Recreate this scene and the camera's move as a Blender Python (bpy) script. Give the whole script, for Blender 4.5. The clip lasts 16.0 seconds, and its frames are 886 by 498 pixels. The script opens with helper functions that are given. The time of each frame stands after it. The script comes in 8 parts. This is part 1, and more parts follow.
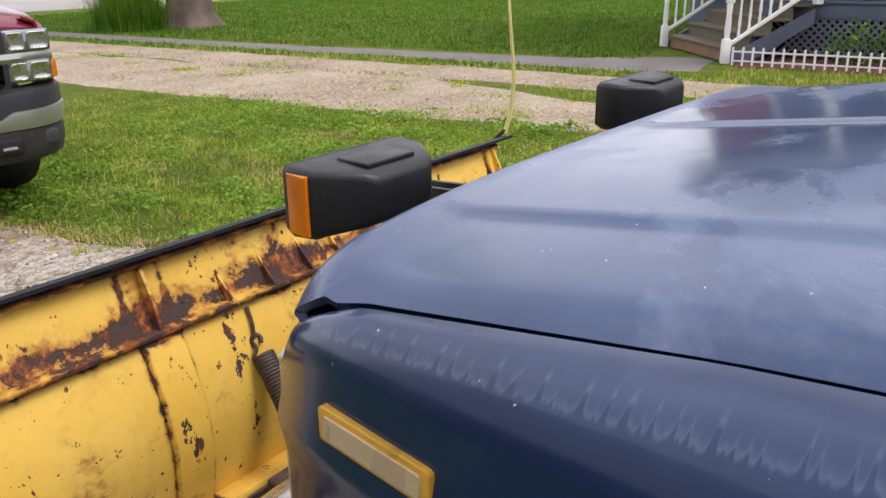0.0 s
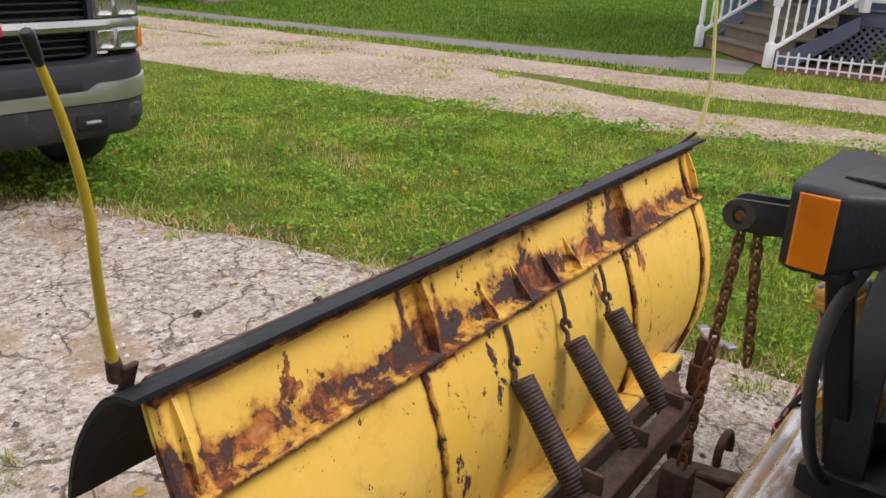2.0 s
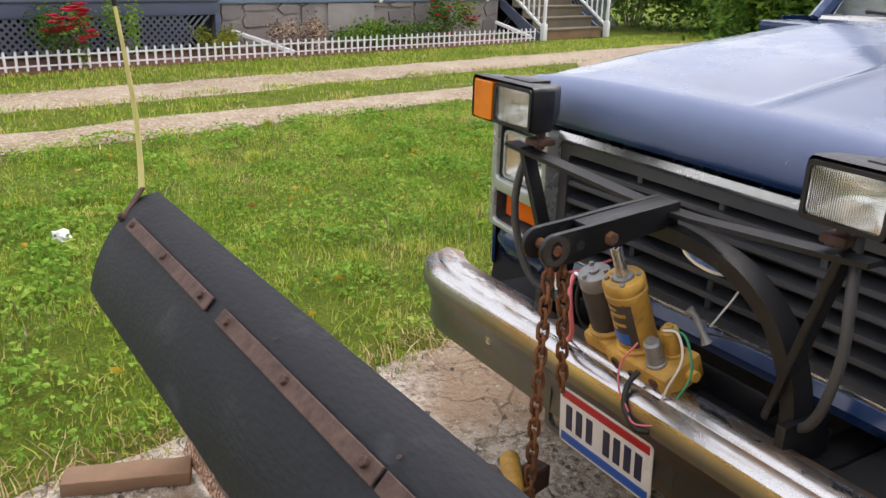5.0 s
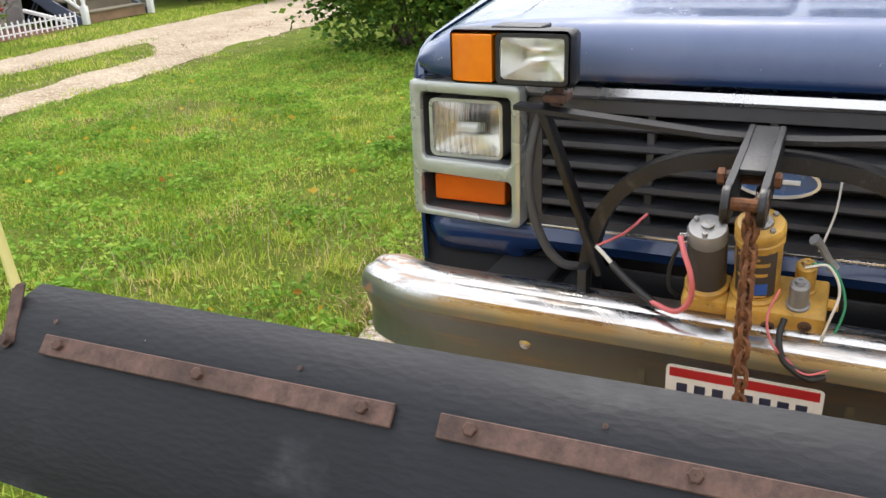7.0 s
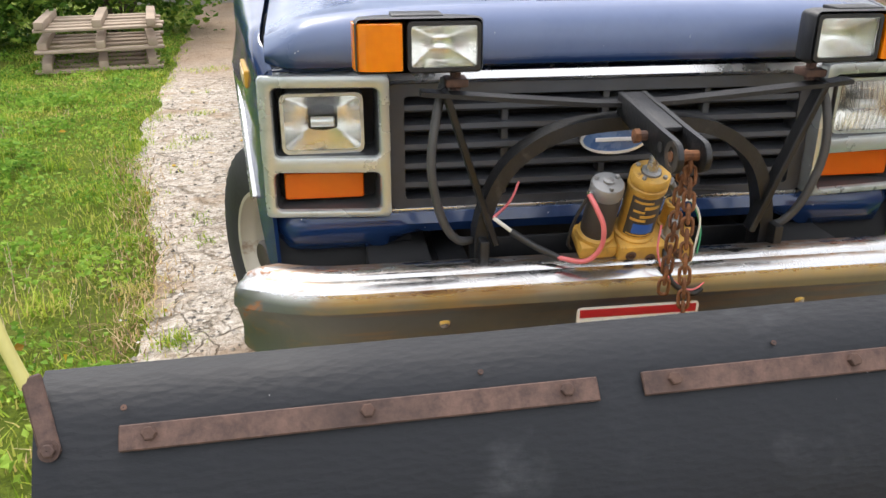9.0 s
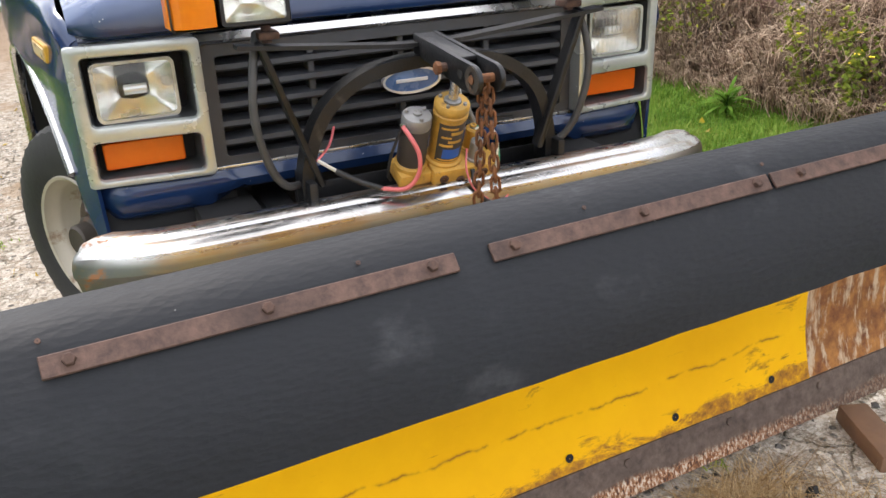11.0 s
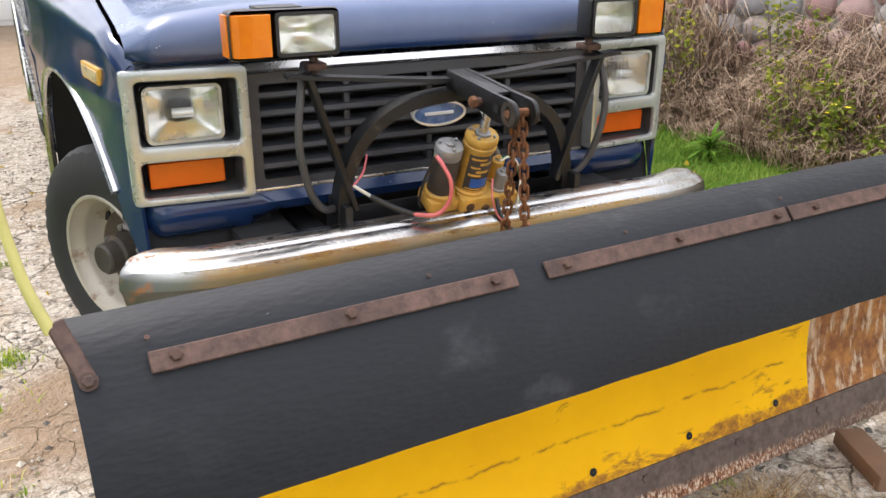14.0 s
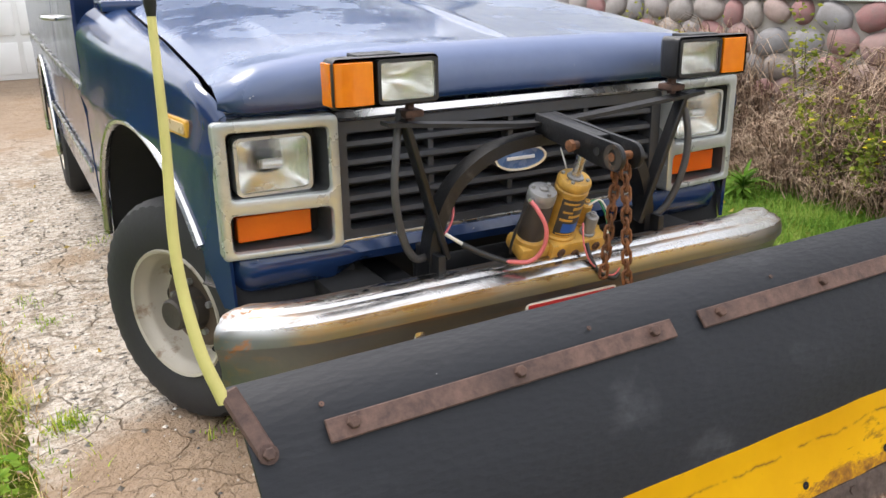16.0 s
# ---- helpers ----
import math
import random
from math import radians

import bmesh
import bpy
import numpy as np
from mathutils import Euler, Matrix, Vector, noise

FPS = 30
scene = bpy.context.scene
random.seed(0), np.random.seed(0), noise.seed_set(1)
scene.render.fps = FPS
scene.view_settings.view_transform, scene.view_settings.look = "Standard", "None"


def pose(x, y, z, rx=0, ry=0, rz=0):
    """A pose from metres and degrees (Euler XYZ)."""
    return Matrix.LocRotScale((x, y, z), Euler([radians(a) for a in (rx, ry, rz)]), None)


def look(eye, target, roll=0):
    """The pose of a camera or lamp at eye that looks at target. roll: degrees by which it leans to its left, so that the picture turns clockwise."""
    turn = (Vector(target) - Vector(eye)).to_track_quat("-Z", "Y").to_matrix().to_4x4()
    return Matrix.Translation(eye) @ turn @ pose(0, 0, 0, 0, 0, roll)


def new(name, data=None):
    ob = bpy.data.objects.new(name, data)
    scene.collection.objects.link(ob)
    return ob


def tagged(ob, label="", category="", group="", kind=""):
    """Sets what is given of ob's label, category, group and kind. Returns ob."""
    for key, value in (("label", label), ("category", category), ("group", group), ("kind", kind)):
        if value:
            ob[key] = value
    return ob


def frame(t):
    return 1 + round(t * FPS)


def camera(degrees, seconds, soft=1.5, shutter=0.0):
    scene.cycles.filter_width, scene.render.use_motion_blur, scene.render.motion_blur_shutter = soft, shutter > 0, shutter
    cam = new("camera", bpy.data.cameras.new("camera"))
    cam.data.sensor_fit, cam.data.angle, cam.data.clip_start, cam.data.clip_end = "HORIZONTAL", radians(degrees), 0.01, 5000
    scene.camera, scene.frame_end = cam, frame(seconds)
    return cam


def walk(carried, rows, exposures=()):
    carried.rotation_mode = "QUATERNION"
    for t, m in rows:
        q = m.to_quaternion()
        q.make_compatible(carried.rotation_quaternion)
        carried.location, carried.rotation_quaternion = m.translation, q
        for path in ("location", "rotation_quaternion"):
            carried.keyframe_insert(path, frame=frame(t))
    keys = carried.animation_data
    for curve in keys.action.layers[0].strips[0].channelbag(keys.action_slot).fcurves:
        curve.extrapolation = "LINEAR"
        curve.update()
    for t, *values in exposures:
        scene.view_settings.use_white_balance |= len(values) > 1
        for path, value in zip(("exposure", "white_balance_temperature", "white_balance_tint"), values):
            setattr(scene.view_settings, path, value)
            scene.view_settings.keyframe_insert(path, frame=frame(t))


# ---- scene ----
cam = camera(56.3, 16.0)
PATH = [
    (0, (1.451, 0.695, 1.515), (-0.013, -0.48, 0.826), -0.5),
    (0.5, (1.461, 0.546, 1.509), (0.011, -0.641, 0.808), -0.3),
    (1, (1.602, 0.382, 1.522), (0.144, -0.799, 0.83), 2.2),
    (1.5, (1.719, 0.185, 1.515), (0.265, -0.991, 0.803), 3.0),
    (2, (1.688, -0.024, 1.467), (0.194, -1.147, 0.753), 2.8),
    (2.5, (1.637, -0.276, 1.456), (0.023, -1.203, 0.724), 1.3),
    (3, (1.674, -0.565, 1.458), (-0.087, -1.161, 0.721), 4.3),
    (3.5, (1.635, -0.839, 1.472), (-0.215, -1.083, 0.755), 5.1),
    (4, (1.459, -1.065, 1.503), (-0.431, -0.941, 0.859), 2.5),
    (4.5, (1.34, -1.291, 1.502), (-0.397, -0.534, 0.861), 2.3),
    (5, (1.195, -1.504, 1.485), (-0.401, -0.5, 0.819), 2.0),
    (5.2, (1.088, -1.558, 1.449), (-0.477, -0.51, 0.777), 1.3),
    (7.3, (0.013, -1.9, 1.4), (-0.644, -0.156, 0.674), -3.3),
    (7.5, (-0.049, -1.91, 1.403), (-0.596, -0.126, 0.682), -4.1),
    (8, (-0.274, -2.0, 1.423), (-0.485, -0.141, 0.717), -2.9),
    (8.2, (-0.36, -2.007, 1.414), (-0.474, -0.144, 0.695), -1.9),
    (10.3, (-1.014, -2.036, 1.416), (-0.313, -0.359, 0.583), 0.0),
    (10.5, (-0.989, -2.071, 1.402), (-0.261, -0.398, 0.584), -0.2),
    (11, (-0.879, -2.18, 1.371), (-0.122, -0.516, 0.557), -2.1),
    (11.5, (-0.843, -2.248, 1.368), (0.02, -0.641, 0.548), -4.0),
    (12, (-0.936, -2.251, 1.367), (0.051, -0.722, 0.538), -2.1),
    (12.5, (-0.996, -2.233, 1.375), (-0.006, -0.702, 0.554), -1.7),
    (13, (-1.022, -2.22, 1.371), (-0.03, -0.685, 0.559), 0.5),
    (13.5, (-1.063, -2.215, 1.388), (-0.169, -0.602, 0.613), 0.3),
    (14, (-1.08, -2.213, 1.383), (-0.231, -0.556, 0.653), 0.3),
    (14.5, (-1.053, -2.213, 1.379), (-0.192, -0.563, 0.647), -0.1),
    (15, (-1.104, -2.213, 1.397), (-0.254, -0.556, 0.669), -0.4),
    (15.5, (-1.195, -2.198, 1.394), (-0.328, -0.534, 0.702), -0.2),
    (16, (-1.288, -2.031, 1.377), (-0.406, -0.352, 0.743), -0.9),
]
walk(cam, [(t, look(eye, target, roll)) for t, eye, target, roll in PATH], exposures=[(0, 0.72, 6500, 18), (2.0, 0.62, 6500, 20), (4.0, 0.85, 6500, 18), (5.2, 1.0, 6500, 16), (7.3, 1.36, 6500, 12), (8.2, 1.36, 6500, 12), (11.0, 1.5, 6500, 13), (12.5, 1.5, 6500, 14), (16.0, 1.42, 6500, 13)])

# ---- world ----
world = bpy.data.worlds.new("overcast_sky")
scene.world = world
world.use_nodes = True
wn = world.node_tree
sky = wn.nodes.new("ShaderNodeTexSky")
sky.sky_type, sky.sun_disc = "NISHITA", False
sky.sun_elevation, sky.sun_rotation = radians(58), radians(20)
sky.air_density, sky.dust_density, sky.ozone_density = 1.0, 3.0, 1.0
cloud = wn.nodes.new("ShaderNodeTexNoise")
cloud.inputs["Scale"].default_value, cloud.inputs["Detail"].default_value = 2.2, 6
coord = wn.nodes.new("ShaderNodeTexCoord")
wn.links.new(coord.outputs["Generated"], cloud.inputs["Vector"])
veil = wn.nodes.new("ShaderNodeValToRGB")
veil.color_ramp.elements[0].position, veil.color_ramp.elements[0].color = 0.3, (6.2, 6.6, 7.2, 1)
veil.color_ramp.elements[1].position, veil.color_ramp.elements[1].color = 0.7, (12.5, 12.6, 12.6, 1)
wn.links.new(cloud.outputs["Fac"], veil.inputs["Fac"])
over = wn.nodes.new("ShaderNodeMix")
over.data_type = "RGBA"
over.inputs["Factor"].default_value = 0.8
wn.links.new(sky.outputs["Color"], over.inputs["A"])
wn.links.new(veil.outputs["Color"], over.inputs["B"])
wn.links.new(over.outputs["Result"], wn.nodes["Background"].inputs["Color"])
wn.nodes["Background"].inputs["Strength"].default_value = 0.1

sun = new("sun", bpy.data.lights.new("sun", "SUN"))
sun.data.energy, sun.data.angle, sun.data.color = 1.1, radians(20), (1.0, 0.95, 0.87)
sun.matrix_world = look((0, 0, 20), (Vector((0, 0, 20)) - Vector((math.sin(radians(20)) * -1 * math.cos(radians(58)), math.cos(radians(20)) * math.cos(radians(58)), math.sin(radians(58))))))


# ---- materials ----
def material(name):
    m = bpy.data.materials.new(name)
    m.use_nodes = True
    return m, m.node_tree.nodes, m.node_tree.links, m.node_tree.nodes["Principled BSDF"]


def N(nodes, kind, **values):
    n = nodes.new("ShaderNode" + kind)
    for key, value in values.items():
        n.inputs[key.replace("_", " ")].default_value = value
    return n


def ramp(nodes, links, source, stops):
    r = nodes.new("ShaderNodeValToRGB")
    while len(r.color_ramp.elements) < len(stops):
        r.color_ramp.elements.new(0.5)
    for e, (p, c) in zip(r.color_ramp.elements, stops):
        e.position = p
        e.color = (c, c, c, 1) if isinstance(c, (int, float)) else (*c, 1)
    links.new(source, r.inputs["Fac"])
    return r.outputs["Color"]


def mix(nodes, links, fac, a, b, blend="MIX"):
    m = nodes.new("ShaderNodeMix")
    m.data_type, m.blend_type = "RGBA", blend
    for socket, v in ((m.inputs["Factor"], fac), (m.inputs["A"], a), (m.inputs["B"], b)):
        if isinstance(v, bpy.types.NodeSocket):
            links.new(v, socket)
        elif isinstance(v, (int, float)):
            socket.default_value = v if socket.type == "VALUE" else (v, v, v, 1)
        else:
            socket.default_value = (*v, 1)
    return m.outputs["Result"]


def calc(nodes, links, op, a, b=0.0):
    m = nodes.new("ShaderNodeMath")
    m.operation = op
    for socket, v in ((m.inputs[0], a), (m.inputs[1], b)):
        if isinstance(v, bpy.types.NodeSocket):
            links.new(v, socket)
        else:
            socket.default_value = v
    return m.outputs[0]


def place(nodes, links, scale=(1, 1, 1), world_space=False):
    c = nodes.new("ShaderNodeTexCoord")
    g = nodes.new("ShaderNodeMapping")
    g.inputs["Scale"].default_value = scale
    if world_space:
        geo = nodes.new("ShaderNodeNewGeometry")
        links.new(geo.outputs["Position"], g.inputs["Vector"])
    else:
        links.new(c.outputs["Object"], g.inputs["Vector"])
    return g.outputs["Vector"]


def noise_out(nodes, links, vec, scale, detail=5, rough=0.6, distortion=0.0):
    n = N(nodes, "TexNoise", Scale=scale, Detail=detail, Roughness=rough, Distortion=distortion)
    links.new(vec, n.inputs["Vector"])
    return n.outputs["Fac"]


def bump(nodes, links, height, strength, distance, bsdf):
    b = nodes.new("ShaderNodeBump")
    b.inputs["Strength"].default_value, b.inputs["Distance"].default_value = strength, distance
    links.new(height, b.inputs["Height"])
    links.new(b.outputs["Normal"], bsdf.inputs["Normal"])


def plain(name, colour, rough=0.5, metal=0.0, vary=0.25, scale=14.0, grain=0.15, coat=0.0, world_space=True, dirt=None):
    """A surface with two scales of variation and a fine relief."""
    m, ns, ls, b = material(name)
    v = place(ns, ls, world_space=world_space)
    big = noise_out(ns, ls, v, scale * 0.3, 6)
    fine = noise_out(ns, ls, v, scale * 6, 4)
    dark = tuple(c * (1 - vary) for c in colour)
    light = tuple(min(1.0, c * (1 + vary * 0.7)) for c in colour)
    col = mix(ns, ls, ramp(ns, ls, big, ((0.32, 0.0), (0.68, 1.0))), dark, light)
    col = mix(ns, ls, calc(ns, ls, "MULTIPLY", fine, 0.25), col, dark)
    if dirt:
        spot = ramp(ns, ls, noise_out(ns, ls, v, scale * 0.9, 8, 0.7), ((0.58, 0.0), (0.68, 1.0)))
        col = mix(ns, ls, calc(ns, ls, "MULTIPLY", spot, 0.8), col, dirt)
    ls.new(col, b.inputs["Base Color"])
    b.inputs["Metallic"].default_value = metal
    b.inputs["Coat Weight"].default_value = coat
    b.inputs["Coat Roughness"].default_value = 0.06
    ls.new(ramp(ns, ls, big, ((0.3, max(0.02, rough - 0.12)), (0.7, min(1, rough + 0.12)))), b.inputs["Roughness"])
    if grain:
        bump(ns, ls, fine, grain, 0.004, b)
    return m


def paint_navy():
    m, ns, ls, b = material("navy_car_paint")
    v = place(ns, ls, world_space=True)
    geo = ns.new("ShaderNodeNewGeometry")
    sep = ns.new("ShaderNodeSeparateXYZ")
    ls.new(geo.outputs["Normal"], sep.inputs[0])
    pos = ns.new("ShaderNodeSeparateXYZ")
    ls.new(geo.outputs["Position"], pos.inputs[0])
    big = noise_out(ns, ls, v, 1.6, 6)
    mid = noise_out(ns, ls, v, 9, 8, 0.7)
    fine = noise_out(ns, ls, v, 160, 3)
    base = mix(ns, ls, ramp(ns, ls, big, ((0.35, 0.0), (0.7, 1.0))), (0.006, 0.019, 0.066), (0.013, 0.035, 0.105))
    # clear coat worn away and chalked on what faces the sky; its paleness includes sky reflection
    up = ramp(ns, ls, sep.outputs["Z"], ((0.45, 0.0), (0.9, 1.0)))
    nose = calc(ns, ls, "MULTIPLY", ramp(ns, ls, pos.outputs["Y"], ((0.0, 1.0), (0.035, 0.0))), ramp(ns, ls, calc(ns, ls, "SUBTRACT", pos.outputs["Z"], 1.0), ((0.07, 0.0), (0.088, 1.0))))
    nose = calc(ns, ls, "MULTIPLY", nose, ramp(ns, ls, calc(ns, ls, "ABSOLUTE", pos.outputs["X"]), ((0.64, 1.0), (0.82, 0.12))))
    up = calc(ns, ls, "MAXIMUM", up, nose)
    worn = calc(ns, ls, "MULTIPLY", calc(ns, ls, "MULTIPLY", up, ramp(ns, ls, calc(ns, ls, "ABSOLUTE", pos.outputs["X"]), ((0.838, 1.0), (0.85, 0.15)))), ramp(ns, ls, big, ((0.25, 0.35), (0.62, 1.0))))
    # patches of peeled clear coat, with cloud reflections painted in as paler blue
    cloud_haze = ramp(ns, ls, noise_out(ns, ls, v, 1.4, 7, 0.62, 0.3), ((0.49, 0.0), (0.53, 1.0)))
    cloud_haze = calc(ns, ls, "MULTIPLY", cloud_haze, worn)
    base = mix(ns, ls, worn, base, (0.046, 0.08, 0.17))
    base = mix(ns, ls, calc(ns, ls, "MULTIPLY", cloud_haze, 0.8), base, (0.125, 0.168, 0.27))
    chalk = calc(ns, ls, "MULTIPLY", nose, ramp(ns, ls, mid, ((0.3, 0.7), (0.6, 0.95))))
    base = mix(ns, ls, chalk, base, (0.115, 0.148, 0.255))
    # chalky runs hanging from the edge of the driver's wing
    drip = N(ns, "TexNoise", Scale=1.0, Detail=1.5)
    ls.new(place(ns, ls, (0.0, 96, 0.0), True), drip.inputs["Vector"])
    below = calc(ns, ls, "SUBTRACT", calc(ns, ls, "ADD", 1.118, calc(ns, ls, "MULTIPLY", pos.outputs["Y"], 0.125)), pos.outputs["Z"])
    reach = calc(ns, ls, "ADD", calc(ns, ls, "MULTIPLY", ramp(ns, ls, drip.outputs["Fac"], ((0.4, 0.0), (0.44, 0.5), (0.48, 0.8), (0.54, 0.95), (0.64, 1.0))), 0.015), calc(ns, ls, "ADD", 0.006, calc(ns, ls, "MULTIPLY", pos.outputs["Y"], -0.004)))
    runs = ramp(ns, ls, calc(ns, ls, "SUBTRACT", reach, below), ((0.0, 0.0), (0.0012, 0.8), (0.005, 0.3), (0.012, 0.12), (0.05, 0.07)))
    runs = calc(ns, ls, "MULTIPLY", runs, ramp(ns, ls, pos.outputs["X"], ((0.874, 0.0), (0.882, 1.0))))
    base = mix(ns, ls, calc(ns, ls, "MULTIPLY", runs, ramp(ns, ls, mid, ((0.3, 0.3), (0.7, 0.75)))), base, (0.17, 0.22, 0.32))
    chips = ramp(ns, ls, noise_out(ns, ls, v, 85, 2), ((0.765, 0.0), (0.775, 1.0)))
    base = mix(ns, ls, chips, base, (0.55, 0.56, 0.58))
    ls.new(base, b.inputs["Base Color"])
    rough = calc(ns, ls, "ADD", calc(ns, ls, "MAXIMUM", calc(ns, ls, "MULTIPLY", cloud_haze, 0.2), calc(ns, ls, "MULTIPLY", chalk, 0.32)), ramp(ns, ls, mid, ((0.3, 0.1), (0.75, 0.24))))
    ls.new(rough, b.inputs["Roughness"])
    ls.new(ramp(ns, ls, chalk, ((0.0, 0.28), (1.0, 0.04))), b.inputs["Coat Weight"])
    b.inputs["Coat Roughness"].default_value = 0.09
    b.inputs["Specular IOR Level"].default_value = 0.4
    bump(ns, ls, fine, 0.04, 0.002, b)
    return m


def chrome(name="worn_chrome", rust=0.55):
    m, ns, ls, b = material(name)
    v = place(ns, ls, world_space=True)
    mid = noise_out(ns, ls, v, 5, 9, 0.72, 0.6)
    pos = ns.new("ShaderNodeSeparateXYZ")
    ls.new(v, pos.inputs[0])
    ends = calc(ns, ls, "MULTIPLY", ramp(ns, ls, calc(ns, ls, "ABSOLUTE", pos.outputs["X"]), ((0.86, 0.0), (0.99, 0.16))), 1.0 if rust < 0.7 else 0.0)
    spots = ramp(ns, ls, calc(ns, ls, "ADD", mid, ends), ((rust, 0.0), (rust + 0.05, 1.0)))
    # lower face darker and rougher by height: dim ground reflection put into the colour
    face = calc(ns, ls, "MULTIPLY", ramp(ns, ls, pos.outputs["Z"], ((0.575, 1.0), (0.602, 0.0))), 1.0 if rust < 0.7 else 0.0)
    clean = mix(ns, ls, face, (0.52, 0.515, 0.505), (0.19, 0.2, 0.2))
    band = ramp(ns, ls, noise_out(ns, ls, place(ns, ls, (2.2, 26, 26), True), 1.0, 6, 0.65), ((0.53, 0.0), (0.64, 0.6 if rust < 0.7 else 0.0)))
    clean = mix(ns, ls, band, clean, (0.3, 0.22, 0.15))
    geo = ns.new("ShaderNodeNewGeometry")
    face_up = ns.new("ShaderNodeSeparateXYZ")
    ls.new(geo.outputs["Normal"], face_up.inputs[0])
    bare = calc(ns, ls, "MULTIPLY", ramp(ns, ls, face_up.outputs["Z"], ((0.9, 0.0), (0.96, 0.85 if rust < 0.7 else 0.0))), ramp(ns, ls, noise_out(ns, ls, place(ns, ls, (2.6, 9, 9), True), 1.0, 8, 0.7), ((0.47, 0.0), (0.52, 1.0))))
    clean = mix(ns, ls, bare, clean, mix(ns, ls, ramp(ns, ls, mid, ((0.4, 0.0), (0.55, 1.0))), (0.2, 0.19, 0.175), (0.33, 0.2, 0.12)))
    col = mix(ns, ls, spots, clean, (0.28, 0.13, 0.06))
    ls.new(col, b.inputs["Base Color"])
    ls.new(ramp(ns, ls, spots, ((0, 1.0), (1, 0.0))), b.inputs["Metallic"])
    ls.new(calc(ns, ls, "ADD", calc(ns, ls, "MULTIPLY", calc(ns, ls, "MAXIMUM", spots, calc(ns, ls, "MAXIMUM", calc(ns, ls, "MULTIPLY", bare, 0.6), calc(ns, ls, "MULTIPLY", face, 0.5))), 0.5), ramp(ns, ls, mid, ((0.3, 0.12), (0.6, 0.32)))), b.inputs["Roughness"])
    bump(ns, ls, mid, 0.08, 0.01, b)
    return m


def rusted_yellow():
    """Old plough paint: deep yellow, flaking to brown rust along the ledge, the ribs and in scattered chips."""
    m, ns, ls, b = material("flaking_yellow_paint")
    v = place(ns, ls)
    sep = ns.new("ShaderNodeSeparateXYZ")
    ls.new(v, sep.inputs[0])
    big = noise_out(ns, ls, v, 2.6, 9, 0.7, 0.4)
    mid = noise_out(ns, ls, v, 11, 9, 0.68, 0.3)
    fine = noise_out(ns, ls, v, 90, 4)
    x, z = sep.outputs["X"], sep.outputs["Z"]
    ledge = calc(ns, ls, "SUBTRACT", 1.0, calc(ns, ls, "DIVIDE", calc(ns, ls, "ABSOLUTE", calc(ns, ls, "SUBTRACT", z, 0.695)), 0.065))
    ledge = calc(ns, ls, "MAXIMUM", ledge, 0.0)
    top = calc(ns, ls, "MAXIMUM", calc(ns, ls, "SUBTRACT", 1.0, calc(ns, ls, "DIVIDE", calc(ns, ls, "ABSOLUTE", calc(ns, ls, "SUBTRACT", z, 0.835)), 0.03)), 0.0)
    low = calc(ns, ls, "MAXIMUM", calc(ns, ls, "SUBTRACT", 1.0, calc(ns, ls, "DIVIDE", calc(ns, ls, "ABSOLUTE", calc(ns, ls, "SUBTRACT", z, 0.17)), 0.06)), 0.0)
    near = None
    for rx in (-0.43, 0.09, 0.51):
        d = calc(ns, ls, "MAXIMUM", calc(ns, ls, "SUBTRACT", 1.0, calc(ns, ls, "DIVIDE", calc(ns, ls, "ABSOLUTE", calc(ns, ls, "SUBTRACT", x, rx)), 0.13)), 0.0)
        near = d if near is None else calc(ns, ls, "MAXIMUM", near, d)
    seam = None
    for rx in (-1.0, -0.94, -0.485, -0.375, 0.455, 0.565, 1.066, 1.125):
        d = calc(ns, ls, "MAXIMUM", calc(ns, ls, "SUBTRACT", 1.0, calc(ns, ls, "DIVIDE", calc(ns, ls, "ABSOLUTE", calc(ns, ls, "SUBTRACT", x, rx)), 0.014)), 0.0)
        seam = d if seam is None else calc(ns, ls, "MAXIMUM", seam, d)
    under = calc(ns, ls, "MAXIMUM", calc(ns, ls, "SUBTRACT", 1.0, calc(ns, ls, "DIVIDE", calc(ns, ls, "ABSOLUTE", calc(ns, ls, "SUBTRACT", z, 0.657)), 0.016)), 0.0)
    seam = calc(ns, ls, "MAXIMUM", seam, under)
    upper = ramp(ns, ls, z, ((0.6, 0.25), (0.67, 1.0)))
    near = calc(ns, ls, "MULTIPLY", calc(ns, ls, "MULTIPLY", near, 0.13), upper)
    ledge = calc(ns, ls, "ADD", ledge, calc(ns, ls, "MULTIPLY", near, 4.0))
    bias = calc(ns, ls, "ADD", calc(ns, ls, "ADD", calc(ns, ls, "MULTIPLY", ledge, 0.19), calc(ns, ls, "MULTIPLY", seam, 0.135)), calc(ns, ls, "ADD", calc(ns, ls, "MULTIPLY", top, 0.27), calc(ns, ls, "MULTIPLY", low, 0.08)))
    grow = calc(ns, ls, "ADD", calc(ns, ls, "ADD", calc(ns, ls, "ADD", calc(ns, ls, "MULTIPLY", big, 0.42), calc(ns, ls, "MULTIPLY", mid, 0.4)), calc(ns, ls, "MULTIPLY", noise_out(ns, ls, v, 44, 7, 0.7), 0.18)), bias)
    rust = ramp(ns, ls, grow, ((0.618, 0.0), (0.63, 1.0)))
    halo = ramp(ns, ls, grow, ((0.56, 0.0), (0.62, 1.0)))
    paint = mix(ns, ls, ramp(ns, ls, big, ((0.3, 0.0), (0.7, 1.0))), (0.79, 0.48, 0.06), (0.9, 0.625, 0.145))
